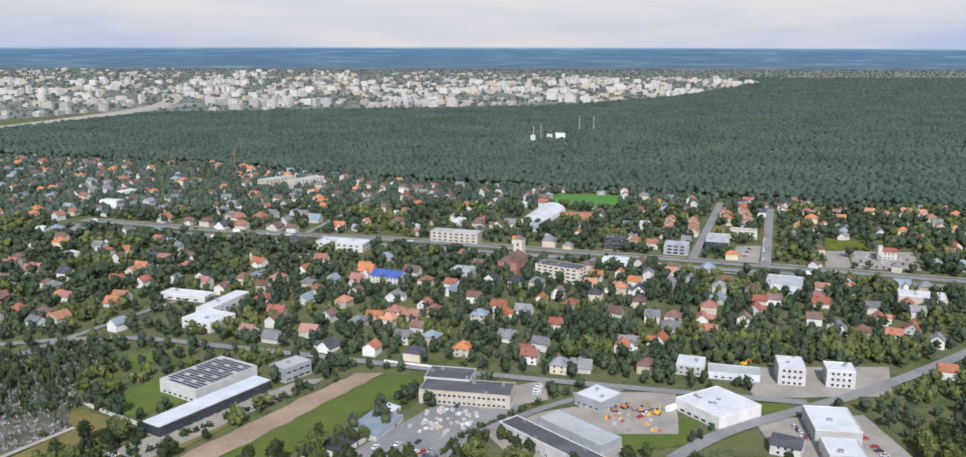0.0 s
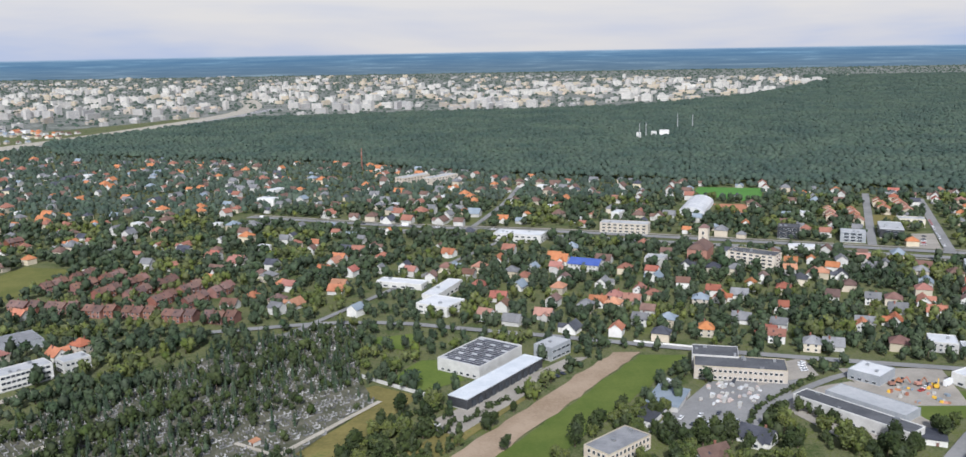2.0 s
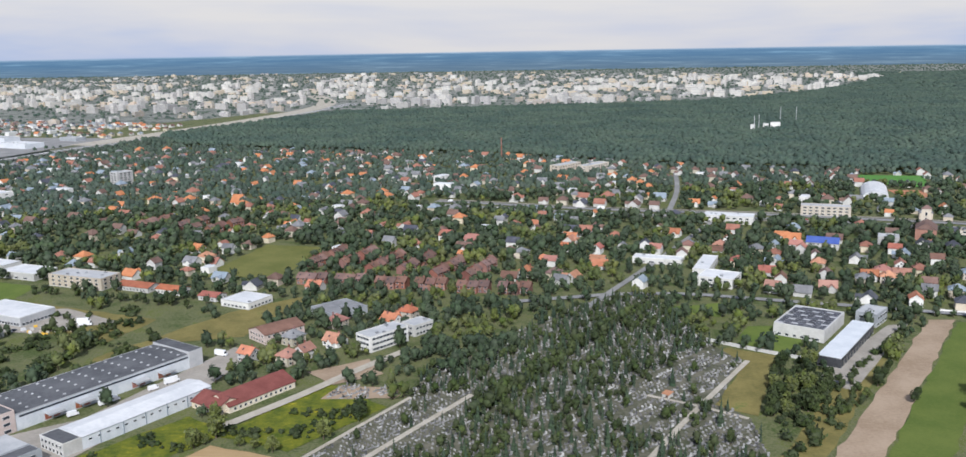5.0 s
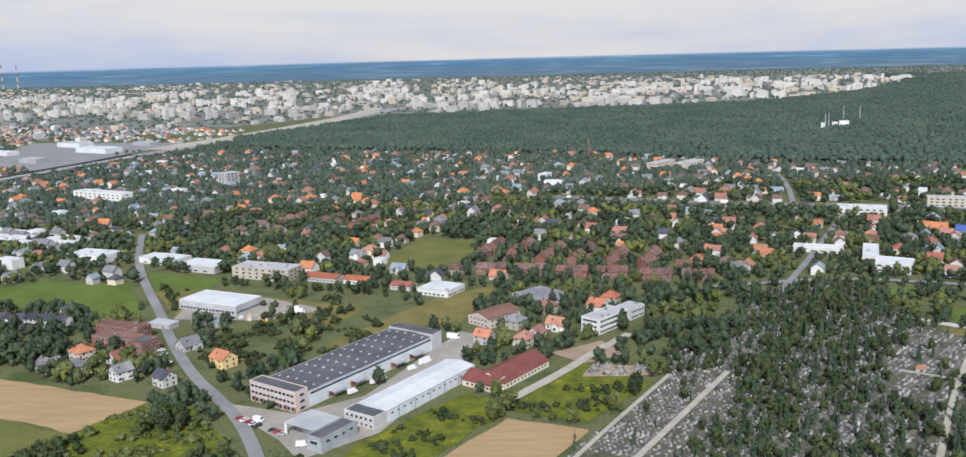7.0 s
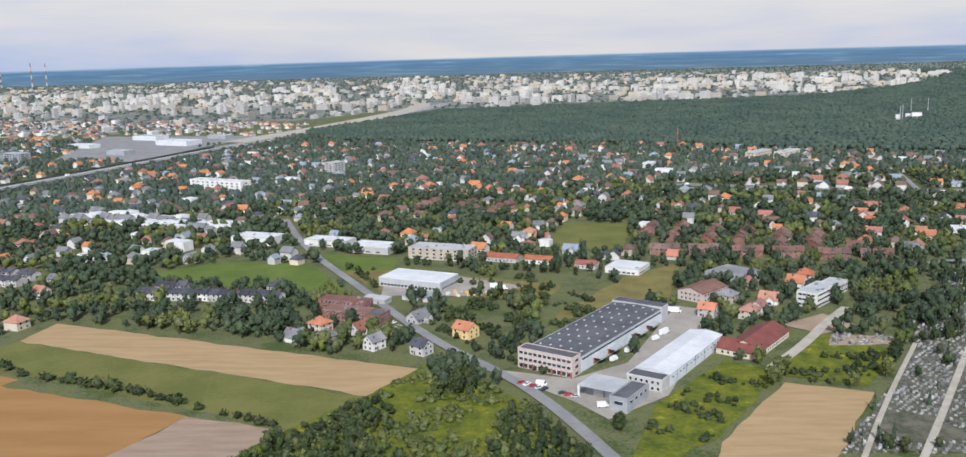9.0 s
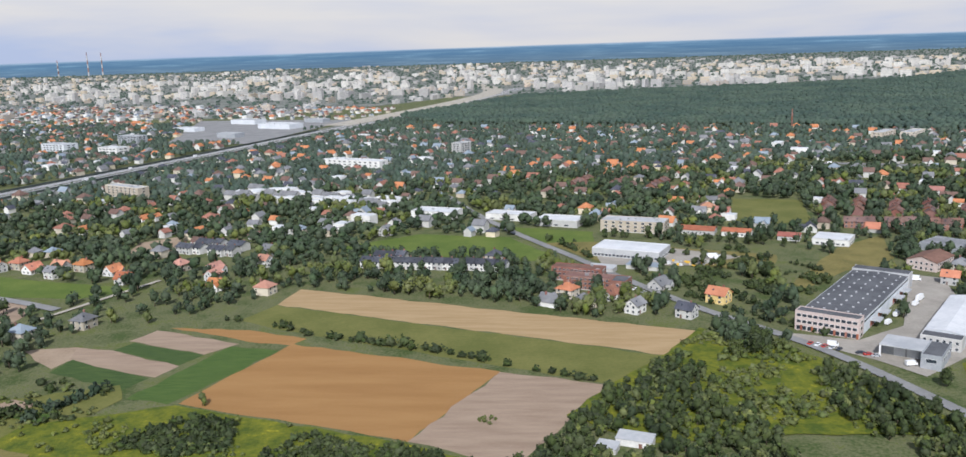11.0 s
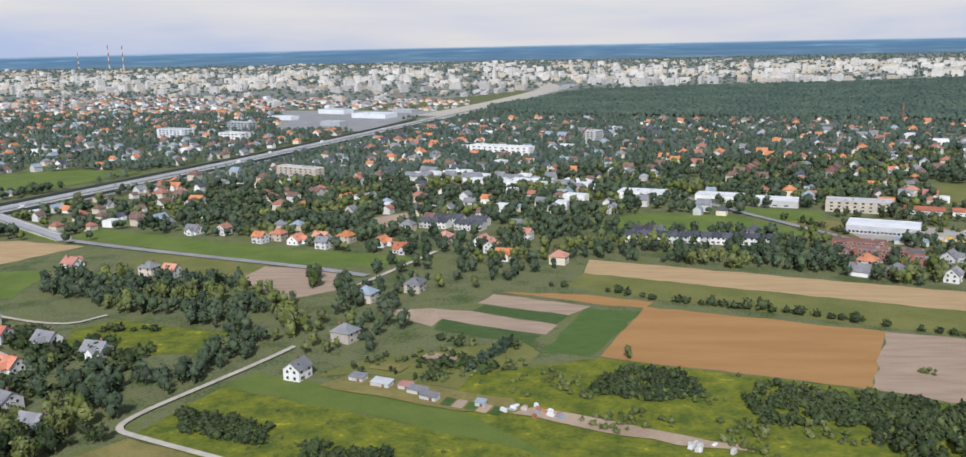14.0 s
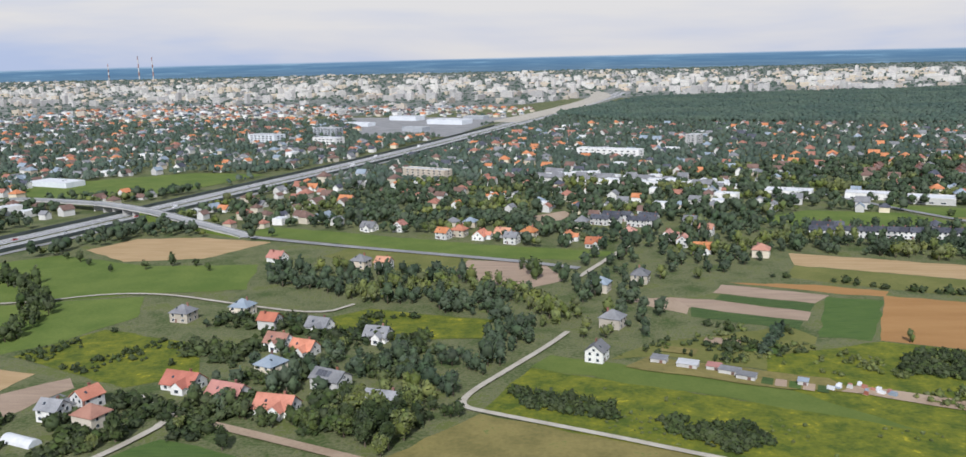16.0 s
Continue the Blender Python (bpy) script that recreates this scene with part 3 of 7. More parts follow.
ROADS.append((FAR_WAY, 36))
for side in (-1, 1):
    s = strip(Shape(), EXWAY[1:8], 0.5, 3.0, side * 23, 0, 3.0)
    b = tagged(new("noise_barrier", s.mesh("noise_barrier", [BARRIER])), "long dark green noise barrier beside the expressway", "barrier")
    s = strip(Shape(), EXWAY, 7, 0.5, side * 30)
    tagged(new("service_road", s.mesh("service_road", [ASPHALT])), "grey service road behind the noise barrier", "road", kind="structure")
ROADS.append((EXWAY, 42))


def bridge():
    th = tagged(new("road_bridge"), "concrete road bridge over the expressway", "bridge")
    Z = [1.0, 6.0, 8.0, 7.5, 3.5, 0.6]
    part("deck", strip(Shape(), BRIDGE, 12, Z, 0, 0, 1.1), CONCRETE, th)
    part("carriageway", strip(Shape(), BRIDGE, 8.5, [z + 0.05 for z in Z]), EXPRESS, th)
    for sd in (-5.8, 5.8):
        part("railing", strip(Shape(), BRIDGE, 0.25, [z + 1.0 for z in Z], sd, 0, 0.95), STEEL, th)
    u = Vector((53, -33, 0)).normalized()
    for d in (-34, -17, 0, 17, 34):
        c = Vector((-1470, 578, 0)) + u * d
        part("pier", Shape().box(c.x, c.y, 0, 1.2, 9, 6.6, 0, math.atan2(u.y, u.x)), CONCRETE, th)
    # earth ramps
    s = strip(Shape(), BRIDGE[3:], 15, [6.2, 2.6, 0.3], 0, 0, 6.0)
    part("embankment", s, MEADOW, th)
    ROADS.append((BRIDGE, 12))


bridge()

# ---------------------------------------------------------------- large buildings
FOOT = []
WINDOWS = {}


def window_mesh(w, h):
    key = (round(w, 1), round(h, 1))
    if key not in WINDOWS:
        s = Shape().box(0, 0, -0.08, w + 0.2, 0.16, h + 0.16, 1).box(0, -0.03, 0, w, 0.16, h, 0)
        WINDOWS[key] = s.mesh("window", [GLASS, FRAME_W])
    return WINDOWS[key]


def facade(th, L, D, floors, fh, w, h, gap, sill=1.0, sides="fblr", skip=0.0, seed=1):
    """Single windows on the faces of a block L wide and D deep."""
    rnd = random.Random(seed)
    for side in sides:
        span = L if side in "fb" else D
        n = max(1, int((span - 1.5) / gap))
        for k in range(floors):
            for i in range(n):
                if rnd.random() < skip:
                    continue
                u = (i - (n - 1) / 2) * gap
                z = k * fh + sill
                p = {"f": (u, -D / 2, 0), "b": (u, D / 2, 180), "r": (L / 2, u, 90), "l": (-L / 2, u, -90)}[side]
                part("window", window_mesh(w, h), [], th, m=pose(p[0], p[1], z, 0, 0, p[2]))


def flat_roof(th, L, D, h, mat, edge, par=0.5):
    part("roof", Shape().box(0, 0, h, L - 0.5, D - 0.5, 0.15), mat, th)
    s = Shape()
    for x, y, a, b in ((0, -D / 2 + 0.15, L, 0.3), (0, D / 2 - 0.15, L, 0.3), (-L / 2 + 0.15, 0, 0.3, D - 0.6), (L / 2 - 0.15, 0, 0.3, D - 0.6)):
        s.box(x, y, h, a, b, par)
    part("parapet", s, edge, th)


def roof_units(th, L, D, h, n, seed, mat=None):
    rnd = random.Random(seed)
    for _ in range(n):
        a, b, c = rnd.uniform(1.2, 2.6), rnd.uniform(1.0, 2.0), rnd.uniform(0.6, 1.5)
        part("roof_unit", Shape().box(rnd.uniform(-L, L) * 0.42, rnd.uniform(-D, D) * 0.4, h + 0.15, a, b, c), mat or STEEL, th)


def building(name, label, x, y, L, D, rot, h, wall, roof, category="building", floors=2, win=(1.4, 1.4, 3.0), sides="flr", units=3, edge=None, skip=0.0):
    th = tagged(new(name), label, category)
    th.matrix_basis = pose(x, y, 0, 0, 0, rot)
    part("wall", Shape().box(0, 0, 0, L, D, h), wall, th)
    part("plinth", Shape().box(0, 0, 0, L + 0.12, D + 0.12, 0.5), CONCRETE, th)
    flat_roof(th, L, D, h, roof, edge or wall)
    if floors:
        wide = 1.0 if y < 560 else 1.9
        win = (win[0] * wide ** 0.7, win[1], win[2] * wide)
        facade(th, L, D, floors, h / floors, win[0], min(win[1], h / floors - 1), win[2], 1.0, sides, skip, int(abs(x) + abs(y)))
    roof_units(th, L, D, h, units, int(abs(x * 7 + y)))
    FOOT.append((x, y, L, D, rot))
    return th


def gabled(name, label, x, y, L, D, rot, h, rise, wall, roof, floors=1, win=(1.3, 1.3, 3.2), sides="flr"):
    th = tagged(new(name), label, "building")
    th.matrix_basis = pose(x, y, 0, 0, 0, rot)
    s = Shape().box(0, 0, 0, L, D, h)
    for sx in (-1, 1):
        s.face([(sx * L / 2, -D / 2, h), (sx * L / 2, D / 2, h), (sx * L / 2, 0, h + rise)])
    part("wall", s, wall, th)
    o, t = 0.5, 0.25
    s = Shape()
    for sy in (-1, 1):
        k = rise / (D / 2)
        a = [(-L / 2 - o, sy * (D / 2 + o), h - o * k + 0.05), (L / 2 + o, sy * (D / 2 + o), h - o * k + 0.05), (L / 2 + o, 0, h + rise + 0.05), (-L / 2 - o, 0, h + rise + 0.05)]
        b = [(p[0], p[1], p[2] + t) for p in a]
        s.face(a[::-1]).face(b).face([a[0], a[1], b[1], b[0]]).face([a[1], a[2], b[2], b[1]]).face([a[3], a[0], b[0], b[3]])
    part("roof", s, roof, th)
    facade(th, L, D, floors, h / floors, win[0], win[1], win[2], 1.0, sides, 0, int(abs(x)))
    FOOT.append((x, y, L, D, rot))
    return th


def long_hall():
    """The long dark-roofed hall with its three-storey office front."""
    R = -31.5
    th = tagged(new("factory_hall"), "long grey hall with dark skylit roof and pinkish office front", "factory")
    th.matrix_basis = pose(-560, 368, 0, 0, 0, R)
    L, D, h = 32, 108, 8.3
    part("wall", Shape().box(0, 4, 0, L, D - 8, h), PANEL_W, th)
    part("window_band", Shape().box(L / 2, 4, 6.3, 0.16, D - 12, 1.0), GLASS, th)
    s = Shape()
    s.face([(-L / 2, -D / 2 + 8, h + 0.1), (0, -D / 2 + 8, h + 1.0), (0, D / 2, h + 1.0), (-L / 2, D / 2, h + 0.1)])
    s.face([(0, -D / 2 + 8, h + 1.0), (L / 2, -D / 2 + 8, h + 0.1), (L / 2, D / 2, h + 0.1), (0, D / 2, h + 1.0)])
    s.face([(-L / 2, -D / 2 + 8, h), (L / 2, -D / 2 + 8, h), (L / 2, -D / 2 + 8, h + 0.1), (0, -D / 2 + 8, h + 1.0), (-L / 2, -D / 2 + 8, h + 0.1)])
    part("roof", s, BITUMEN, th)
    part("eave", Shape().box(L / 2 + 0.1, 4, h - 0.25, 0.3, D - 8, 0.5).box(-L / 2 - 0.1, 4, h - 0.25, 0.3, D - 8, 0.5), LIGHT_ROOF, th)
    sky = Shape().box(0, 0, 0, 0.95, 1.3, 0.45, 0, 0, (0.8, 0.8)).mesh("skylight", [LIGHT_ROOF])
    for i in range(5):
        for j in range(10):
            u = -12.4 + i * 6.2
            part("skylight", sky, [], th, m=pose(u, -38 + j * 9.6, h + 0.95 - abs(u) * 0.052))
    part("office", Shape().box(0, -D / 2 + 3.8, 0, L + 0.6, 8.4, 10.4), RENDER_P, th, "pinkish three-storey office front")
    part("office_roof", Shape().box(0, -D / 2 + 3.8, 10.4, L - 0.2, 7.6, 0.12), BITUMEN, th)
    s = Shape()
    for y, a, b, x in ((-D / 2 - 0.3, L + 0.6, 0.3, 0), (-D / 2 + 7.9, L + 0.6, 0.3, 0), (-D / 2 + 3.8, 0.3, 7.9, -L / 2 - 0.15), (-D / 2 + 3.8, 0.3, 7.9, L / 2 + 0.15)):
        s.box(x, y, 10.4, a, b, 0.5)
    part("office_parapet", s, RENDER_P, th)
    for k in range(3):
        for i in range(11):
            u = -14.2 + i * 2.84
            part("window", window_mesh(2.2, 1.5 if k else 2.2), [], th, m=pose(u, -D / 2 - 0.42, 0.5 if not k else k * 3.4 + 0.9))
        part("window", window_mesh(3.2, 1.4), [], th, m=pose(L / 2 + 0.32, -D / 2 + 3.8, k * 3.4 + 0.9, 0, 0, 90))
    red = Shape().box(0, 0, 0, 1.1, 0.2, 2.9).mesh("red_panel", [TILE_R])
    for i in range(0, 11, 2):
        part("red_panel", red, [], th, m=pose(-12.8 + i * 2.84, -D / 2 - 0.45, 0.1))
    part("rear_wall", Shape().box(0, D / 2 + 3, 0, L + 1, 9, 9.8), LIGHT_ROOF, th)
    part("rear_roof", Shape().box(0, D / 2 + 3, 9.8, L, 8, 0.12), BITUMEN, th)
    for y in (-28, -12, 20, 36):
        part("canopy", Shape().box(L / 2 + 2.4, y, 4.2, 4.8, 8.5, 0.35).box(L / 2 + 4.6, y, 3.6, 0.3, 8.5, 0.9), LIGHT_ROOF, th, "pale loading canopy")
        for dy in (-2.2, 2.2):
            part("loading_door", Shape().box(L / 2 + 0.1, y + dy, 0.6, 0.25, 3.2, 3.2), TILE_R, th, "dull red loading door")
    FOOT.append((-558, 371, L + 12, D + 14, R))


def white_hall():
    th = tagged(new("warehouse"), "long white metal warehouse with pale blue stripes", "warehouse")
    th.matrix_basis = pose(-517.5, 336.6, 0, 0, 0, -31)
    L, D, h = 18.5, 72, 6.4
    s = Shape().box(0, 0, 0, L, D, h)
    for sy in (-1, 1):
        s.face([(-L / 2, sy * D / 2, h), (L / 2, sy * D / 2, h), (0, sy * D / 2, h + 1.3)])
    part("wall", s, PANEL_W, th)
    s = Shape()
    for sx in (-1, 1):
        a = [(sx * (L / 2 + 0.3), -D / 2 - 0.2, h), (sx * (L / 2 + 0.3), D / 2 + 0.2, h), (0, D / 2 + 0.2, h + 1.35), (0, -D / 2 - 0.2, h + 1.35)]
        s.face(a).face([(p[0], p[1], p[2] - 0.15) for p in a][::-1])
    part("roof", s, WHITE_ROOF, th)
    for y in range(-27, 36, 12):
        part("downpipe", Shape().box(L / 2 + 0.1, y, 0, 0.25, 0.35, h), TILE_BL, th)
    part("office", Shape().box(0, -D / 2 - 4.5, 0, L, 9, 6.2), RENDER_W, th)
    part("office_roof", Shape().box(0, -D / 2 - 4.6, 6.2, L - 0.6, 8.6, 0.14), BITUMEN, th)
    part("office_parapet", Shape().box(0, -D / 2 - 8.9, 6.2, L, 0.3, 0.5).box(-L / 2 + 0.15, -D / 2 - 4.6, 6.2, 0.3, 8.2, 0.5).box(L / 2 - 0.15, -D / 2 - 4.6, 6.2, 0.3, 8.2, 0.5), RENDER_W, th)
    for k in range(2):
        for i in range(6):
            part("window", window_mesh(1.3, 1.4), [], th, m=pose(-7.2 + i * 2.9, -D / 2 - 9.02, 0.9 + k * 3))
    for i in range(15):
        part("window", window_mesh(1.6, 0.8), [], th, m=pose(L / 2 + 0.02, -32 + i * 4.6, 3.8, 0, 0, 90))
    FOOT.append((-519, 333, L + 6, D + 24, -31))


def grey_works():
    th = tagged(new("workshop"), "grey metal workshop with open bay and dark flat roof", "workshop")
    th.matrix_basis = pose(-560, 290, 0, 0, 0, -31)
    part("wall", Shape().box(0, 3, 0, 19, 11, 6.4), PANEL_G, th)
    part("canopy_roof", Shape().box(0, 0, 6.4, 20, 17.5, 0.4), LIGHT_ROOF, th)
    for x in (-9.5, 9.5):
        part("column", Shape().box(x, -8.3, 0, 0.8, 0.8, 6.4), FRAME_W, th)
    part("wing", Shape().box(14, -2.5, 0, 9, 23, 6.6), PANEL_G, th)
    part("wing_roof", Shape().box(14, -2.5, 6.6, 8.2, 22, 0.12), BITUMEN, th)
    part("wing_parapet", Shape().box(14, -13.8, 6.6, 9, 0.35, 0.7).box(18.3, -2.5, 6.6, 0.35, 22.2, 0.7).box(9.7, -2.5, 6.6, 0.35, 22.2, 0.7), PANEL_G, th)
    for i in range(4):
        part("window", window_mesh(2.4, 1.2), [], th, m=pose(18.5, -10 + i * 5, 4.2, 0, 0, 90))
    part("window", window_mesh(4.5, 1.6), [], th, m=pose(14, -14.02, 3.6))
    part("gate", Shape().box(-2, -2.6, 0, 5, 0.2, 4.5).box(4, -2.6, 0, 5, 0.2, 4.5), PANEL_W, th)
    FOOT.append((-556, 284, 42, 36, -31))


long_hall()
white_hall()
grey_works()
building("depot", "low depot with white flat roof and long window row", -678, 500, 50, 27, -22, 6.3, LIGHT_ROOF, WHITE_ROOF, "depot", 1, (2.0, 1.6, 2.8), "fr", 0, WHITE_ROOF)
building("brick_block", "dark red brick apartment block with flat roof", -716, 433, 34, 11, -18, 8.6, BRICK_R, TILE_B, "apartment block", 3, (1.6, 1.3, 2.8), "fr", 2)
building("brick_block", "dark red brick apartment block with flat roof", -709, 412, 32, 11, -18, 8.0, BRICK_R, TILE_B, "apartment block", 3, (1.6, 1.3, 2.8), "fr", 2)
building("brick_block", "short red brick block by the street", -690, 404, 10, 14, -20, 8.0, BRICK_R, BITUMEN, "apartment block", 2, (1.6, 1.3, 2.8), "fr", 1)
building("office_block", "long cream institutional building with roof masts", -670, 584, 52, 20, -18, 9.0, RENDER_C, LIGHT_ROOF, "building", 3, (1.5, 1.5, 3.2), "fr", 5)
building("storage_hall", "low white storage hall", -775, 638, 42, 18, -20, 5.5, RENDER_W, WHITE_ROOF, "hall", 1, (2.5, 1.0, 5), "f", 0)
building("storage_hall", "low white storage hall with pale roof", -731, 612, 38, 23, -19, 5.5, RENDER_W, WHITE_ROOF, "hall", 1, (2.5, 1.2, 5), "f", 0)
building("supermarket", "white low supermarket building", -844, 652, 42, 22, -18, 6.5, RENDER_W, WHITE_ROOF, "building", 1, (3.0, 1.5, 6), "f", 2)
gabled("red_roof_hall", "long low building with red metal roof", -622, 572, 30, 14, -20, 3.6, 2.2, RENDER_W, TILE_R)
gabled("red_roof_hall", "low white building with red roof", -592, 562, 22, 12, -20, 3.6, 2.0, RENDER_W, TILE_R)
building("storage_hall", "low hall with white roof and wide windows", -527, 533, 26, 24, -26, 4.5, RENDER_W, WHITE_ROOF, "hall", 1, (2.2, 1.2, 3.6), "fr", 1)
gabled("red_roof_hall", "small building with red roof", -556, 545, 16, 12, -20, 3.4, 2.0, RENDER_W, TILE_R)
gabled("brown_hall", "brown-roofed two-storey building beside the hall", -485, 461, 28, 19, 48, 6.2, 3.0, RENDER_P, TILE_B, 2)
building("grey_hall", "low hall with dark grey roof", -456, 509, 26, 28, -45, 5.0, PANEL_G, TILE_G, "hall", 1, (2.0, 1.2, 5), "fr", 2)
gabled("chapel_hall", "low building with wide dark red roof by the cemetery", -471, 365, 42, 19, 56, 3.6, 4.2, RENDER_C, TILE_D)
gabled("chapel_wing", "low wing with dark red roof", -484, 351, 20, 16, -34, 3.4, 3.6, RENDER_C, TILE_D)
building("white_office", "white three-storey office with dark window strips", -416, 446, 13, 30, -40, 9.5, RENDER_W, LIGHT_ROOF, "office", 3, (2.3, 1.4, 2.7), "fr", 3)
building("white_office", "low white annex beside the office", -398, 470, 12, 16, -40, 7.0, RENDER_W, LIGHT_ROOF, "office", 2, (2.0, 1.3, 2.8), "fr", 1)


def solar_hall():
    th = building("solar_hall", "white hall with rows of solar panels on the roof", -155, 476, 30, 44, -33, 7.5, RENDER_W, LIGHT_ROOF, "hall", 1, (2.0, 1.2, 4.5), "f", 0)
    pan = Shape()
    pan.box(0, 0, 0.02, 3.7, 2.0, 0.25, 0, 0, (1.0, 0.6))
    me = pan.mesh("solar_panel", [TILE_N])
    for i in range(7):
        for j in range(15):
            if (i * 3 + j) % 7:
                part("solar_panel", me, [], th, m=pose(-12.0 + i * 4.0, -19.0 + j * 2.7, 7.7))


solar_hall()
th = building("dark_hall", "long black-clad hall with pale roof and glazed bays", -144, 441, 12.5, 74, -33, 5.8, PANEL_D, PANEL_W, "hall", 0, units=0, edge=PANEL_W)
for i in range(11):
    part("bay_door", Shape().box(6.3, -31 + i * 6.2, 0.2, 0.2, 3.6, 3.8), GLASS, th)
part("bay_door", Shape().box(0, -35.6, 0.2, 8, 0.2, 4.2), GLASS, th)
building("end_block", "grey two-storey block closing the dark hall", -112, 491, 13, 20, -38, 8.0, PANEL_G, LIGHT_ROOF, "building", 2, (3.5, 1.2, 4.6), "fr", 1)
building("works_office", "white two-storey works with dark flat roof", -8, 456, 50, 19, -11, 7.5, RENDER_C, BITUMEN, "building", 2, (1.6, 1.3, 2.7), "flr", 4)
building("works_wing", "rear wing of the works with dark roof", -18, 474, 26, 18, -11, 8.2, RENDER_W, BITUMEN, "building", 2, (1.6, 1.3, 2.7), "lr", 3)
building("long_shed", "long low white shed with dark roof", 33, 392, 62, 12, -50, 6.5, RENDER_W, BITUMEN, "hall", 1, (1.6, 0.8, 5), "f", 3)
building("open_shed", "wide low shed with grey metal roof", 48, 411, 43, 15, -50, 4.2, PANEL_G, LIGHT_ROOF, "shed", 0, units=0)
building("white_hall", "square white hall with pale roof", 124, 438, 31, 31, -58, 6.5, RENDER_W, WHITE_ROOF, "hall", 1, (3.0, 1.2, 5), "fl", 5)
building("small_hall", "small grey hall with white roof", 63, 451, 18, 19, -45, 5.5, PANEL_G, WHITE_ROOF, "hall", 1, (2.0, 1.0, 4), "fl", 2)
building("white_block", "white three-storey block with flat roof", 178, 486, 15, 20, -12, 10.5, RENDER_W, WHITE_ROOF, "building", 3, (1.5, 1.5, 3.0), "flr", 2)
building("white_block", "white three-storey block in a paved yard", 204, 480, 15.5, 15, -12, 10.0, RENDER_W, WHITE_ROOF, "building", 3, (1.5, 1.5, 3.0), "flr", 2)
building("low_house", "white flat-roofed house behind the works", 124, 500, 16, 17, -18, 6.0, RENDER_W, WHITE_ROOF, "building", 2, (1.5, 1.3, 3.2), "flr", 1)
building("low_shed", "low pale shed row", 147, 491, 29, 14, -14, 4.0, PANEL_W, LIGHT_ROOF, "shed", 1, (2.0, 1.0, 4.0), "f", 0)
building("white_hall", "tall white hall with flat white roof", 174, 413, 22, 30, -8, 8.0, RENDER_W, WHITE_ROOF, "hall", 1, (2.0, 1.0, 5), "fl", 1)
building("white_hall", "lower white hall with flat white roof", 168, 383, 17, 20, -8, 7.0, RENDER_W, WHITE_ROOF, "hall", 1, (2.0, 1.0, 5), "fl", 1)
gabled("dark_roof_house", "white building with dark blue roof", 146, 394, 14, 14, -28, 5.0, 3.0, RENDER_W, TILE_N, 2)
building("white_block", "long cream office by the main road", -26, 852, 48, 16, -17, 9.5, RENDER_C, LIGHT_ROOF, "office", 3, (2.0, 1.4, 3.0), "fr", 3)
building("white_block", "white stepped building by the main road", -131, 817, 48, 20, -18, 7.5, RENDER_W, WHITE_ROOF, "building", 2, (2.0, 1.4, 3.2), "fr", 4)
building("school", "long cream four-storey office with dark roof", 65, 709, 40, 17, -34, 12.0, RENDER_C, BITUMEN, "office", 4, (2.0, 1.4, 2.8), "fr", 6)
gabled("blue_roof_shop", "white building with blue metal roof", -76, 701, 26, 18, -22, 6.0, 3.5, RENDER_W, material("blue_metal", (0.06, 0.10, 0.32), (0.09, 0.14, 0.40), 6, 1.0, 0.5), 2)
building("white_block", "white two-storey building among trees", -16, 714, 17, 15, -20, 7.5, RENDER_W, LIGHT_ROOF, "building", 2, (1.5, 1.4, 2.8), "fr", 2)
building("pale_hall", "low pale hall by the main road", 240, 682, 27, 32, -22, 6.0, PANEL_W, LIGHT_ROOF, "hall", 1, (3.0, 1.2, 5.0), "fr", 2)
building("pale_hall", "low cream hall beside the road", 330, 642, 33, 22, -22, 6.0, RENDER_C, WHITE_ROOF, "hall", 1, (3.0, 1.2, 5.0), "fr", 2)
building("showroom", "dark glazed car showroom with pale roof edge", 225, 828, 21, 38, -18, 8.5, PANEL_D, LIGHT_ROOF, "showroom", 2, (3.0, 2.2, 3.6), "flr", 4, WHITE_ROOF)
building("showroom", "cream showroom with columns beside the street", 261, 868, 26, 14, -18, 8.0, RENDER_C, LIGHT_ROOF, "showroom", 2, (2.2, 2.0, 3.0), "flr", 2)
building("glass_office", "dark blue glazed office cube by the main road", 126, 820, 20, 18, -18, 11.0, PANEL_D, BITUMEN, "office", 3, (2.6, 1.8, 3.0), "flr", 2)
building("glass_office", "grey glazed office by the main road", 180, 802, 22, 18, -18, 9.0, PANEL_G, LIGHT_ROOF, "office", 3, (2.6, 1.8, 3.0), "flr", 2)
gabled("red_roof_hall", "white dealer building with red roof", 366, 783, 16, 14, -18, 7.0, 2.5, RENDER_W, TILE_R, 2)
th = tagged(new("sign_pylon"), "tall white sign pylon beside the car lot", "pylon")
th.matrix_basis = pose(354, 770, 0)
part("pole", Shape().box(0, 0, 0, 1.2, 1.2, 13), STEEL, th)
part("panel", Shape().box(0, 0, 6, 3.6, 1.6, 9), RENDER_W, th)
building("beige_block", "beige five-storey housing block", -279, 1190, 16, 52, -38, 10.5, RENDER_C, LIGHT_ROOF, "apartment block", 3, (1.5, 1.4, 3.2), "fr", 2)
building("beige_block", "beige housing block with pale flat roof", -240, 1186, 16, 54, -38, 10.5, RENDER_C, LIGHT_ROOF, "apartment block", 3, (1.5, 1.4, 3.2), "fr", 2)
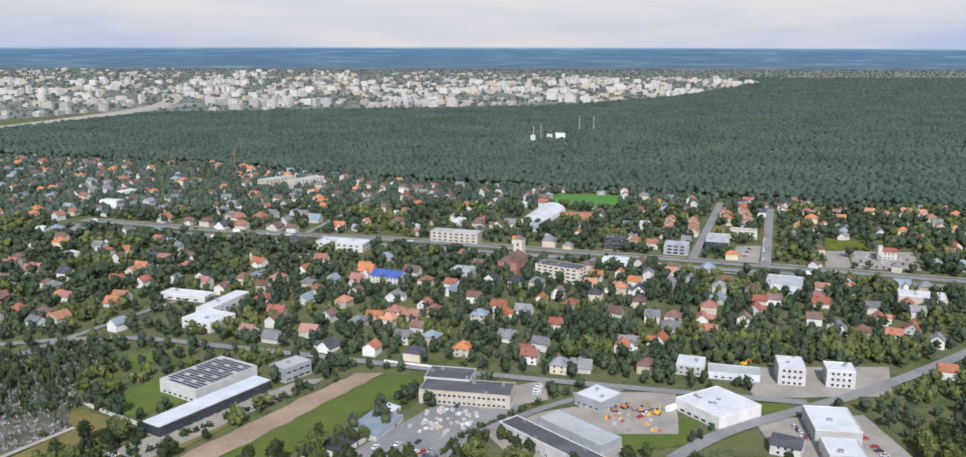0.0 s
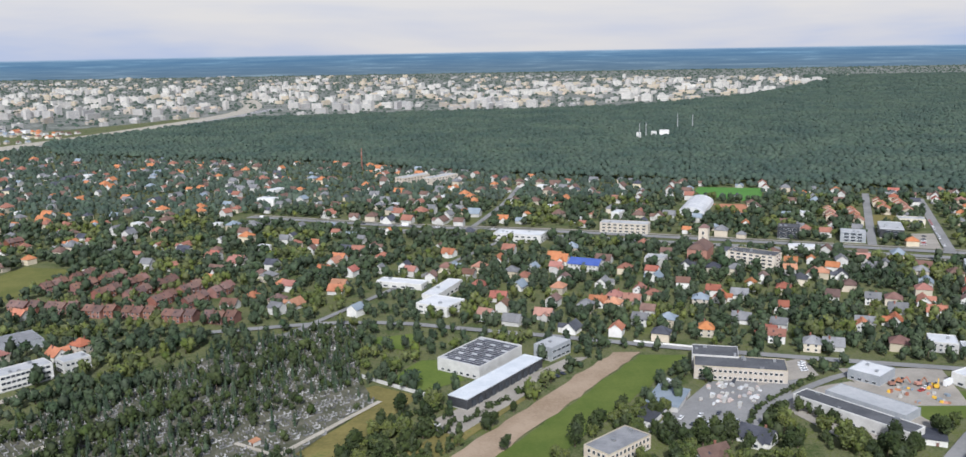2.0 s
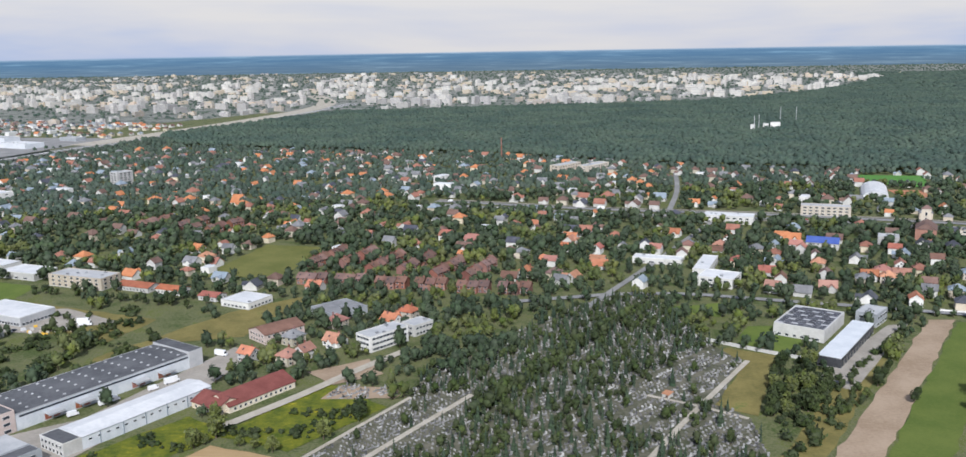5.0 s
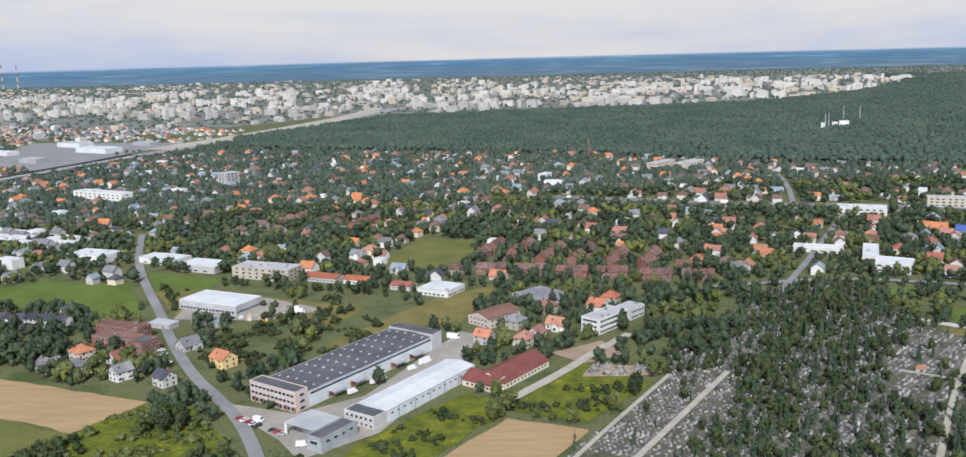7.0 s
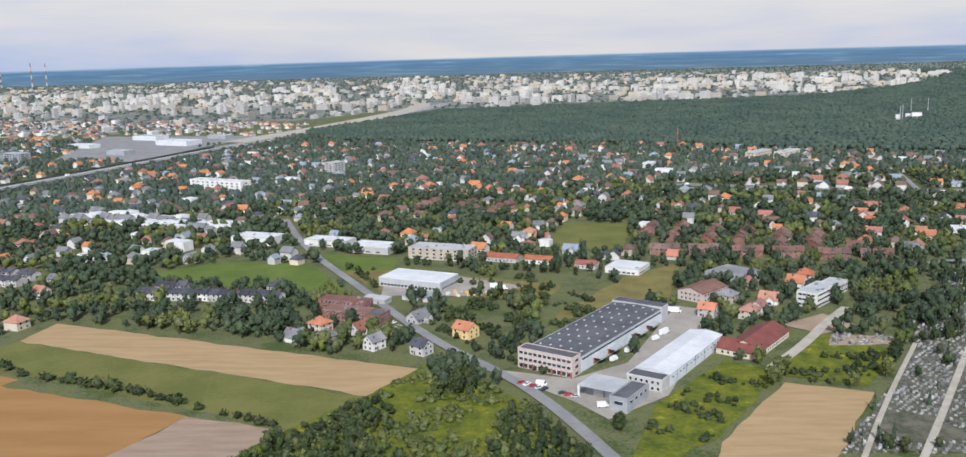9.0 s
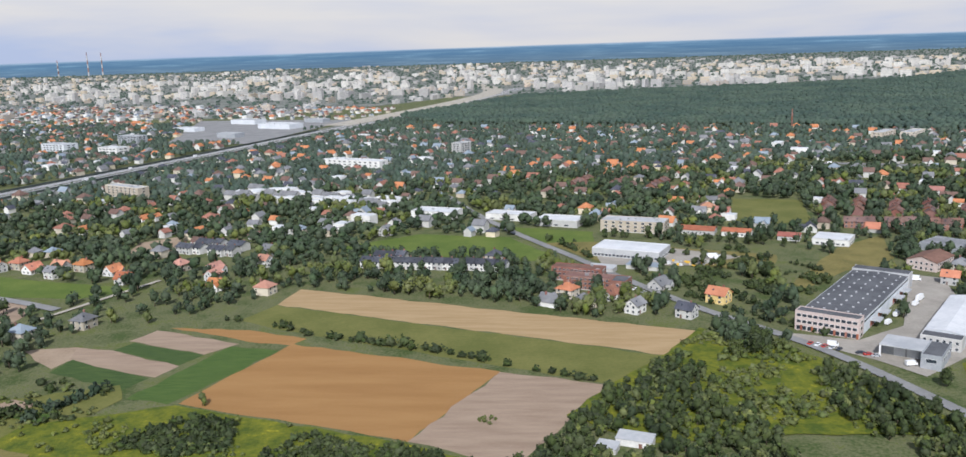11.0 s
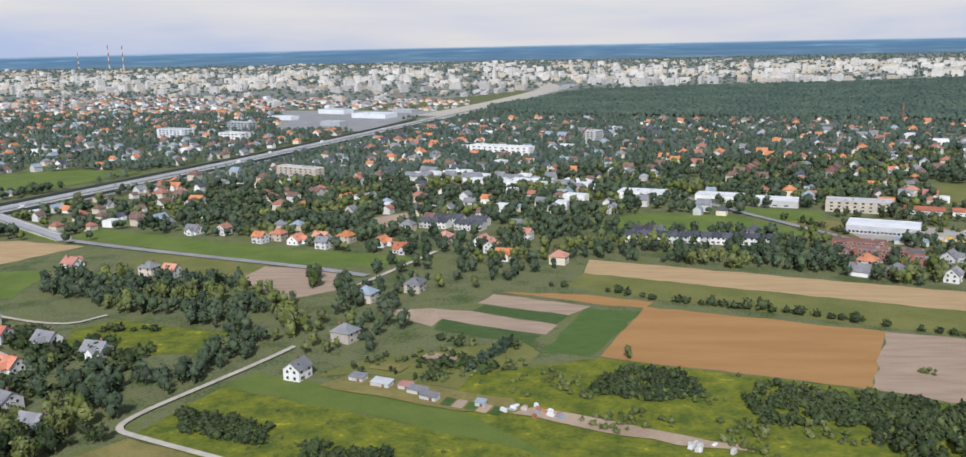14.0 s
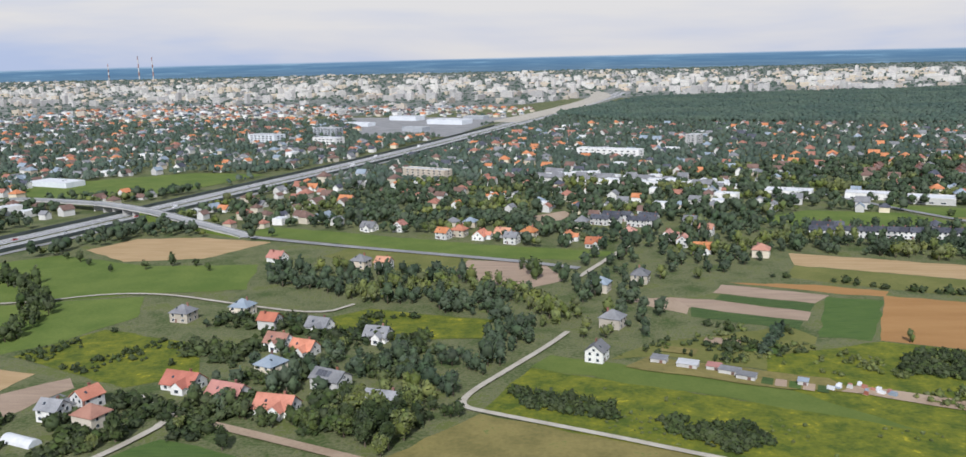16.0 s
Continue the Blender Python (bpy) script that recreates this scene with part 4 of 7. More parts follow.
building("pale_hall", "low white hall by the cemetery gate", -224, 650, 39, 13, -18, 4.5, RENDER_W, WHITE_ROOF, "hall", 1, (2.5, 1.2, 4.0), "fr", 1)
building("cemetery_chapel", "long white building with curved pale roof", -190, 626, 12, 48, -20, 6.0, RENDER_W, WHITE_ROOF, "building", 1, (2.5, 1.5, 4.0), "fr", 1)
building("cemetery_chapel", "white cubic annex of the chapel", -188, 584, 26, 24, -28, 7.0, RENDER_W, WHITE_ROOF, "building", 2, (2.0, 1.3, 3.0), "fr", 1)
building("apartment_house", "white six-storey block with window strips", -877, 1095, 16, 24, -30, 18.0, RENDER_W, LIGHT_ROOF, "apartment block", 6, (2.4, 1.3, 3.2), "fr", 2)
building("apartment_house", "long white hospital-like block with terraces", -1000, 985, 88, 18, -25, 11.0, RENDER_W, WHITE_ROOF, "building", 3, (2.2, 1.4, 4.4), "fr", 6)
building("apartment_house", "pale yellow housing block by the expressway", -1212, 790, 60, 14, -28, 12.0, RENDER_C, LIGHT_ROOF, "apartment block", 4, (1.8, 1.4, 4.0), "fr", 3)
building("retail_hall", "large white retail hall", -1300, 1580, 84, 40, -25, 9.0, PANEL_W, WHITE_ROOF, "hall", 0, units=6)
building("retail_hall", "wide pale retail hall in a car park", -1410, 1700, 70, 34, -25, 9.0, PANEL_W, LIGHT_ROOF, "hall", 0, units=6)
building("retail_hall", "long pale retail hall", -1340, 1420, 46, 24, -25, 8.0, PANEL_G, LIGHT_ROOF, "hall", 0, units=4)
building("office_tower", "grey glazed office block", -1480, 1330, 50, 22, -25, 16.0, PANEL_G, LIGHT_ROOF, "office", 5, (3.4, 1.6, 4.2), "fr", 3)
building("office_tower", "white office block by the expressway", -1440, 1190, 46, 24, -25, 12.0, RENDER_W, WHITE_ROOF, "office", 3, (3.4, 1.6, 4.2), "fr", 3)
building("office_tower", "white office hall with dark band", -1560, 1240, 60, 26, -25, 14.0, PANEL_W, LIGHT_ROOF, "office", 4, (3.4, 1.6, 4.6), "fr", 3)
building("retail_hall", "small pale retail hall", -1480, 1560, 60, 26, -25, 7.0, PANEL_W, WHITE_ROOF, "hall", 0, units=3)
building("retail_hall", "small grey retail hall", -1260, 1700, 50, 24, -25, 7.0, PANEL_G, LIGHT_ROOF, "hall", 0, units=3)
building("retail_hall", "low white hall beside the green slope", -1640, 760, 60, 26, -20, 6.0, PANEL_W, WHITE_ROOF, "hall", 0, units=2)


building("villa_office", "cream two-storey office with brown flat roof", -87, 358, 15, 30, -45, 6.5, RENDER_C, TILE_G, "office", 2, (1.4, 1.6, 2.8), "flr", 2)


def tent_hall():
    th = tagged(new("air_dome"), "white ribbed fabric sports hall beside the pitch", "sports hall")
    th.matrix_basis = pose(68, 974, 0, 0, 0, -19)
    s = Shape()
    n, k = 10, 8
    P = [[(-15 * math.cos(math.pi * j / k), -42 + 84 * i / n, 9.5 * math.sin(math.pi * j / k)) for j in range(k + 1)] for i in range(n + 1)]
    for i in range(n):
        for j in range(k):
            s.face([P[i][j], P[i][j + 1], P[i + 1][j + 1], P[i + 1][j]][::-1])
    s.face(P[0]).face(P[n][::-1])
    part("membrane", s, WHITE_ROOF, th)
    for i in range(1, n):
        r = Shape()
        for j in range(k):
            a, b = Vector(P[i][j]), Vector(P[i][j + 1])
            r.face([a * 1.012 + Vector((0, -0.3, 0)), b * 1.012 + Vector((0, -0.3, 0)), b * 1.012 + Vector((0, 0.3, 0)), a * 1.012 + Vector((0, 0.3, 0))])
        part("rib", r, LIGHT_ROOF, th)
    FOOT.append((68, 974, 36, 90, -19))


def church():
    th = tagged(new("church"), "beige brick church with square tower", "church")
    th.matrix_basis = pose(26, 738, 0, 0, 0, -24)
    part("nave", Shape().box(0, 0, 0, 17, 26, 10), TILE_O, th)
    part("roof", Shape().box(0, 0, 10, 18, 27, 5, 0, 0, (0.15, 0.9)), TILE_B, th)
    part("tower", Shape().box(-1, 17, 0, 8, 8, 24), RENDER_C, th)
    part("tower_roof", Shape().box(-1, 17, 24, 8.6, 8.6, 3, 0, 0, (0.2, 0.2)), TILE_B, th)
    for k in range(3):
        part("window", window_mesh(1.6, 3.0), [], th, m=pose(-1, 12.98, 8 + k * 5))
    FOOT.append((26, 742, 20, 36, -24))


tent_hall()
church()


def chimney(x, y, h, r, label):
    th = tagged(new("chimney"), label, "chimney")
    th.matrix_basis = pose(x, y, 0)
    n = 6
    for i in range(n):
        a, b = 1 - 0.45 * i / n, 1 - 0.45 * (i + 1) / n
        part("shaft", Shape().tube(0, 0, h * i / n, r * a, r * b, h / n, 12), [CONCRETE, BRICK_R][i % 2] if h > 50 else BRICK_R, th)


chimney(-374, 1330, 34, 1.5, "tall slim brick boiler-house chimney")
for x, y, h in ((-4300, 6200, 172), (-4195, 6210, 166), (-4560, 6240, 120)):
    chimney(x, y, h, 5, "tall red-and-white banded power station chimney")

# ---------------------------------------------------------------- houses
ROOFS = {"o": TILE_O, "r": TILE_R, "g": TILE_G, "n": TILE_N, "b": TILE_BL, "k": TILE_B, "w": WHITE_ROOF}


def house_proto(roof, wall, L, D, h, rise, hip, label, wing=False, near=True, name="house", panels=False, row=False):
    th = tagged(new(name), label, "house")
    s = Shape().box(0, 0, 0, L, D, h)
    if not hip:
        for sx in (-1, 1):
            s.face([(sx * L / 2, -D / 2, h), (sx * L / 2, D / 2, h), (sx * L / 2, 0, h + rise)])
    if wing:
        s.box(L * 0.18, -D / 2 - 1.6, 0, L * 0.38, 3.4, h)
        s.face([(L * 0.18 - L * 0.19, -D / 2 - 3.3, h), (L * 0.18 + L * 0.19, -D / 2 - 3.3, h), (L * 0.18, -D / 2 - 3.3, h + rise * 0.6)])
    part("wall", s, wall, th)
    o, t = 0.6, 0.22
    k = rise / (D / 2)
    s = Shape()
    inset = D / 2 if hip else -o
    ridge = [(-L / 2 + inset, 0, h + rise + 0.08), (L / 2 - inset, 0, h + rise + 0.08)]
    e = h - o * k + 0.08
    c = [(-L / 2 - o, -D / 2 - o, e), (L / 2 + o, -D / 2 - o, e), (L / 2 + o, D / 2 + o, e), (-L / 2 - o, D / 2 + o, e)]
    up = lambda p: (p[0], p[1], p[2] + t)
    for q in ([c[0], c[1], ridge[1], ridge[0]], [c[2], c[3], ridge[0], ridge[1]]):
        s.face([up(p) for p in q]).face(q[::-1])
    if hip:
        s.face([up(c[1]), up(c[2]), up(ridge[1])]).face([up(c[3]), up(c[0]), up(ridge[0])])
    for a, b in zip(c, c[1:] + c[:1]):
        if hip or abs(a[1] - b[1]) < 0.1:
            s.face([a, b, up(b), up(a)])
    if not hip:
        for x, rd in ((-1, ridge[0]), (1, ridge[1])):
            for q in ((c[0] if x < 0 else c[1]), (c[3] if x < 0 else c[2])):
                s.face([q, rd, up(rd), up(q)])
    if wing:
        x0, w, y0, y1 = L * 0.18, L * 0.19 + 0.4, -D / 2 - 3.8, -0.5
        zt, ze = h + rise * 0.6 + 0.25, h + 0.05
        s.face([(x0 - w, y0, ze), (x0, y0, zt), (x0, y1, zt), (x0 - w, y1, ze)][::-1])
        s.face([(x0 + w, y0, ze), (x0, y0, zt), (x0, y1, zt), (x0 + w, y1, ze)])
    top = part("roof", s, roof, th)
    if near:
        part("chimney", Shape().box(L * 0.2, D * 0.12, h, 0.9, 0.7, rise + 0.9).box(L * 0.2, D * 0.12, h + rise + 0.9, 1.1, 0.9, 0.15), BRICK_R, top)
        fl = 2 if h > 4.6 else 1
        for k2 in range(fl):
            for u in (-0.3, 0.25) if not wing else (-0.34, -0.1):
                part("window", window_mesh(1.5, 1.4), [], th, m=pose(u * L, -D / 2, 0.9 + 2.8 * k2))
            for sx in () if row else (-1, 1):
                for u in (-0.22, 0.22):
                    part("window", window_mesh(1.3, 1.4), [], th, m=pose(sx * L / 2, u * D, 0.9 + 2.8 * k2, 0, 0, 90 * sx))
        if wing:
            part("window", window_mesh(2.0, 1.5), [], th, m=pose(L * 0.18, -D / 2 - 3.3, 0.9))
        if not hip and not row:
            for sx in (-1, 1):
                part("window", window_mesh(1.2, 1.1), [], th, m=pose(sx * L / 2, 0, h + 0.3, 0, 0, 90 * sx))
        part("door", Shape().box(-0.15 * L, -D / 2, 0.1, 1.1, 0.16, 2.1), TILE_B, th)
        for u in (-0.2,):
            m = pose(u * L, -D / 4, h + rise / 2 + 0.33) @ pose(0, 0, 0, math.degrees(math.atan(k)))
            part("roof_window", Shape().box(0, 0, 0, 1.0, 1.3, 0.08), GLASS, top, m=m)
        if panels:
            for i in range(4):
                m = pose(-L * 0.3 + i * 1.9, -D / 4, h + rise / 2 + 0.36) @ pose(0, 0, 0, math.degrees(math.atan(k)))
                part("solar_panel", Shape().box(0, 0, 0, 1.7, 3.2, 0.06), TILE_N, top, m=m)
    return th


COLOUR = {"o": "orange-tiled", "r": "red-tiled", "g": "grey-roofed", "n": "dark-slated", "b": "blue-grey-roofed", "k": "brown-tiled", "w": "flat white-roofed"}
WALLS = {"white": RENDER_W, "cream": RENDER_C, "yellow": RENDER_Y}
NEAR, FAR = {}, {}
HIDE = pose(0, -4000, -400)
for ci, c in enumerate("orgnbk"):
    for vi, (wall, L, D, h, rise, hip, wing) in enumerate((("white", 12, 9.5, 3.4, 4.0, False, True), ("cream", 11, 10, 5.6, 3.4, True, False), ("white", 10, 8.5, 5.4, 3.2, False, False))):
        wd = "with projecting gable" if wing else ("two-storey hipped house" if hip else "two-storey gabled house")
        NEAR[c, vi] = house_proto(ROOFS[c], WALLS[wall], L, D, h, rise, hip, f"{COLOUR[c]} {wall} house {wd} among garden trees", wing, True)
        FAR[c, vi] = house_proto(ROOFS[c], WALLS[wall], L, D, h, rise, hip, f"{COLOUR[c]} {wall} suburban house among trees", wing, False)
BUNGALOW = {c: house_proto(ROOFS[c], RENDER_W, 16, 11, 3.0, 4.4, False, f"wide {COLOUR[c]} white bungalow in a leafy garden", True, True) for c in "orgnk"}
YELLOW = house_proto(TILE_O, RENDER_Y, 12, 10, 5.6, 3.6, False, "bright yellow two-storey house with orange tiled roof", False, True)
SOLAR = house_proto(TILE_G, RENDER_W, 15, 10, 5.4, 3.2, False, "white two-storey house with solar panels on grey roof", False, True, panels=True)
TERRACE = house_proto(TILE_B, BRICK_R, 7.5, 10, 5.4, 3.0, False, "narrow red-brick terraced house with brown tiled roof", False, True, "terraced_house", row=True)
TERRACE_W = house_proto(TILE_N, RENDER_W, 7.5, 10, 5.4, 2.4, False, "narrow white terraced house with dark roof", False, True, "terraced_house", row=True)
TERRACE_O = house_proto(TILE_O, RENDER_C, 7.5, 10, 5.4, 3.0, False, "narrow terraced house with orange tiled roof", False, False, "terraced_house")
PROTOS = [*BUNGALOW.values(), *NEAR.values(), *FAR.values(), YELLOW, SOLAR, TERRACE, TERRACE_W, TERRACE_O]
HOUSES = []
rnd = random.Random(11)


def put_house(proto, x, y, rot, size=9.0, group="suburban houses"):
    if proto in PROTOS:
        proto.matrix_basis = pose(x, y, 0, 0, 0, rot)
        PROTOS.remove(proto)
        ob = proto
    else:
        ob = copy_thing(proto, pose(x, y, 0, 0, 0, rot))
    tagged(ob, group=group)
    HOUSES.append((x, y, size))
    return ob


def grid_turn(x, y):
    """The local direction of streets, degrees."""
    return -31 if (-760 < x < -350 and y < 500) else -19


KNOWN = (
    ("o", [(-1230, 109), (-1242, 127), (-1161, 126), (-1187, 205), (-1171, 195), (-1169, 364), (-918, 402), (-966, 434), (-1144, 463), (-1115, 460), (-1078, 465), (-1049, 453), (-1133, 472), (-723, 394), (-489, 418), (-465, 414), (-445, 446), (-417, 487), (-601, 658), (-624, 696)]),
    ("o", [(-291, 736), (-324, 790), (-458, 423), (-330, 607), (-317, 643), (-292, 722), (-195, 752), (-12, 528), (-50, 600), (88, 532), (-65, 586), (151, 567), (157, 715), (102, 671), (270, 555), (-150, 727), (-75, 596), (-251, 732), (290, 572)]),
    ("r", [(-1211, 150), (-1186, 138), (-1202, 235), (-1250, 387), (-1029, 432), (-1184, 492), (-698, 389), (-451, 480), (-408, 500), (-590, 644), (-221, 683), (-406, 738), (-381, 725), (-62, 605), (26, 526), (-34, 607), (14, 604), (-100, 681), (-147, 609), (-42, 622), (250, 632)]),
    ("o", [(436, 984), (447, 974), (478, 985), (494, 982), (489, 950), (474, 901), (525, 967), (482, 886), (366, 984), (94, 705), (107, 668), (122, 686), (86, 680)]),
    ("r", [(252, 644), (12, 619), (29, 514), (-101, 694), (-295, 693), (-311, 640), (-405, 745), (-379, 731), (341, 991), (302, 1010), (322, 1060)]),
    ("o", [(-1003, 463), (-975, 457), (-944, 475), (-1098, 468), (-955, 414)]),
    ("b", [(-1178, 168), (-1226, 259), (-1028, 312), (-2, 596)]),
    ("g", [(-1118, 132), (-1140, 217), (-1174, 231), (-1186, 369), (-1023, 243), (-1003, 333), (-1210, 495), (-1249, 114), (-684, 361), (-713, 370), (-733, 375), (-666, 411), (-471, 448), (-875, 575), (37, 537), (46, 499), (128, 574), (119, 595), (292, 543), (-51, 550)]),
    ("g", [(-1255, 247), (-1090, 445), (-952, 509), (-610, 647), (-593, 690), (43, 682), (59, 500), (94, 543), (17, 554), (282, 616), (-138, 679), (-29, 955), (-1032, 192)]),
    ("n", [(-656, 352), (-776, 483)]),
)
for c, pts in KNOWN:
    for x, y in pts:
        low = c in "org" and -1215 < x < -1100 and y < 180
        put_house(BUNGALOW[c] if low else (NEAR if y < 640 else FAR)[c, rnd.randrange(3)], x, y, (-12 if low else grid_turn(x, y)) + rnd.choice((0, 90, 0, 0) if low else (0, 90, 0, 180)) + rnd.uniform(-8, 8))
put_house(BUNGALOW["n"], -20, 371, -38)
put_house(BUNGALOW["k"], -46, 351, 28)
put_house(YELLOW, -634, 381, -35)
put_house(SOLAR, -1146, 152, -25)


def terrace_row(proto, x, y, n, rot, group):
    u = (math.cos(radians(rot)), math.sin(radians(rot)))
    for i in range(n):
        if i % 4 == 3 and n < 12:
            continue
        o = 3.4 * (i // 2 % 2) + (i // 4) * 4.0
        put_house(proto, x + u[0] * 7.5 * i - u[1] * o, y + u[1] * 7.5 * i + u[0] * o, rot, 7, group)


for i in range(6):
    terrace_row(TERRACE, -505 + i * 26, 640 - i * 10 + 6 * (i % 2), 7, 62, "red-brick terraces")
for i in range(3):
    terrace_row(TERRACE, -500 + i * 62, 588 - i * 12, 7, -14, "red-brick terraces")
    terrace_row(TERRACE, -720 + i * 40, 800 - i * 12, 6, 60, "red-brick terraces")
terrace_row(TERRACE_W, -866, 470, 14, -14.6, "dark-roofed terrace")
terrace_row(TERRACE_W, -860, 487, 4, -14.6, "dark-roofed terrace")
terrace_row(TERRACE_W, -1026, 520, 7, -23, "white terrace")
terrace_row(TERRACE_W, -1016, 536, 6, -23, "white terrace")
for i in range(2):
    terrace_row(TERRACE_O, 190 + i * 22, 880 - i * 6, 9, 70, "orange terraces")
    terrace_row(TERRACE_O, 262 + i * 20, 930 - i * 6, 9, 70, "orange terraces")

FOREST_AREA = [(-1090, 1730), (-860, 2330), (-640, 2380), (-491, 2420), (-198, 2480), (212, 2610), (566, 2960), (1060, 3710), (1400, 4900), (3400, 5200), (3000, 1500), (760, 900), (556, 1004), (387, 1062), (187, 1140), (-70, 1215), (-255, 1295), (-437, 1400), (-640, 1450), (-820, 1500), (-980, 1560)]
CEMETERY = [(-470, 230), (-431, 290), (-391, 355), (-384, 401), (-300, 520), (-277, 545), (-243, 548), (-224, 453), (-212, 423), (-209, 418), (-236, 356), (-223, 339), (-225, 300), (-260, 230)]
WOODS = [
    [(-930, 430), (-904, 425), (-745, 375), (-716, 352), (-690, 345), (-655, 375), (-690, 400), (-740, 410), (-765, 428), (-861, 444), (-905, 455)],
    [(-646, 301), (-645, 347), (-621, 352), (-613, 309), (-622, 275), (-642, 277)],
    [(-1065, 235), (-1049, 209), (-1074, 168), (-1086, 139), (-1092, 116), (-1105, 88), (-1145, 86), (-1140, 130), (-1112, 150), (-1118, 190), (-1089, 196), (-1087, 225)],
    [(-1243, 361), (-1144, 355), (-1093, 338), (-1062, 300), (-1044, 249), (-1071, 234), (-1096, 252), (-1116, 264), (-1178, 290), (-1233, 322)],
    [(-395, 400), (-380, 440), (-350, 470), (-330, 440), (-370, 380)],
]
FARMLAND = [(-1420, 60), (-1420, 430), (-1260, 445), (-1010, 418), (-940, 428), (-745, 370), (-640, 350), (-560, 200), (-600, 60)]
GARDENS = [
    [(-1265, 262), (-1180, 238), (-1115, 215), (-1118, 150), (-1150, 85), (-1226, 75), (-1205, 150), (-1212, 200), (-1250, 230)],
    [(-1056, 240), (-1040, 300), (-1060, 345), (-1045, 385), (-1000, 420), (-900, 425), (-945, 350), (-1010, 310), (-1000, 285), (-975, 250), (-985, 212), (-1033, 210)],
    [(-720, 372), (-690, 400), (-650, 370), (-660, 340)],
]
WHITE_AREA = [(-1100, 740), (-1080, 825), (-950, 780), (-860, 715), (-902, 680), (-1000, 710)]
BRIGHT_GROVE = [(130, 514), (150, 546), (208, 565), (246, 548), (288, 528), (276, 516), (246, 508), (228, 508), (205, 516), (180, 512)]
BUSH_CORNER = [(-216, 350), (-198, 395), (-173, 420), (-160, 382), (-164, 357), (-192, 334), (-215, 327)]


def clear_of(P, houses, margin):
    """Which points keep clear of fields, roads, big buildings and (by choice) houses."""
    ok = np.ones(len(P), bool)
    for f in NO_TREE:
        ok &= ~inside(P, f)
    for pts, w in ROADS:
        ok &= ~near_line(P, pts, w)
    for x, y, L, D, rot in FOOT:
        c, s = math.cos(radians(rot)), math.sin(radians(rot))
        u, v = (P[:, 0] - x) * c + (P[:, 1] - y) * s, -(P[:, 0] - x) * s + (P[:, 1] - y) * c
        ok &= ~((abs(u) < L / 2 + margin) & (abs(v) < D / 2 + margin))
    if houses:
        H = np.array([(h[0], h[1]) for h in HOUSES])
        cell = {}
        for hx, hy in H:
            for i in (-1, 0, 1):
                for j in (-1, 0, 1):
                    cell.setdefault((int(hx // 12) + i, int(hy // 12) + j), []).append((hx, hy))
        for k, (px, py) in enumerate(P):
            if ok[k]:
                for hx, hy in cell.get((int(px // 12), int(py // 12)), ()):
                    if (px - hx) ** 2 + (py - hy) ** 2 < houses * houses:
                        ok[k] = False
                        break
    return ok


def seen_ground(P, slack=60):
    """The wedge of land that lies before the flight line."""
    x, y = P[:, 0], P[:, 1]
    left = -1250 - 0.68 * (y - 80) - slack
    right = 229 + 0.53 * (y - 388) + slack
    low = np.interp(x, [-1249, -1004, -765, -497, -227, 228], [80, 146, 247, 310, 387, 388]) - 45
    return (x > left) & (x < right) & (y > low)


def jitter_grid(x0, x1, y0, y1, step, seed, amount=0.42, turn=0.0):
    r = np.random.RandomState(seed)
    X, Y = np.meshgrid(np.arange(x0, x1, step), np.arange(y0, y1, step))
    P = np.stack([X.ravel(), Y.ravel()], 1) + r.uniform(-amount, amount, (X.size, 2)) * step
    if turn:
        c, s = math.cos(radians(turn)), math.sin(radians(turn))
        m = np.array([(x0 + x1) / 2, (y0 + y1) / 2])
        P = (P - m) @ np.array([[c, s], [-s, c]]) + m
    return P


# the scattered suburb
P = jitter_grid(-2700, 900, 350, 1900, 28, 5, 0.36, -19)
P = P[seen_ground(P, 20)]
keep = ~inside(P, FOREST_AREA) & ~inside(P, CEMETERY) & ~inside(P, WHITE_AREA) & ~inside(P, BRIGHT_GROVE) & clear_of(P, 17, 12)
for wd in WOODS:
    keep &= ~inside(P, wd)
den = lumps(P, 260, 3)
r = np.random.RandomState(8)
keep &= r.rand(len(P)) < 0.44 + 0.42 * den + np.where(P[:, 0] < -1350, -0.08, 0.0)
keep &= ((P[:, 1] < 1480) | (P[:, 0] < -1150)) & (np.hypot(P[:, 0] - 297, P[:, 1] - 1088) > 34)
keep &= ~((P[:, 1] < 560) & (P[:, 0] < -560) & (P[:, 0] > -1000))
keep &= P[:, 1] > np.interp(P[:, 0], [-1300, -1000, -900, -560, -200, 200], [500, 490, 520, 560, 540, 480])
P = P[keep]
P = P[np.argsort(P[:, 1] - np.interp(P[:, 0], [-1249, -1004, -765, -497, -227, 228], [80, 146, 247, 310, 387, 388]))]
tone = lumps(P, 420, 9)
FAR_SET = {}
for k, (x, y) in enumerate(P):
    c = rnd.choice("ooorrkkkkggnbw" if tone[k] > 0.45 else "orrkkkgggnnbbw")
    if c == "w" and k < 80:
        c = "k"
    v, turn = rnd.randrange(3), -19 + rnd.choice((0, 90, 180, 270)) + rnd.uniform(-9, 9)
    if k < 80:
        put_house(FAR[c, v], x, y, turn)
    else:
        FAR_SET.setdefault(c, []).append((x, y, turn, v))
        HOUSES.append((x, y, 9.0))
WHITE_ROWS = [(-1085, 747), (-1070, 812), (-958, 768), (-871, 715), (-902, 689), (-1000, 720)]
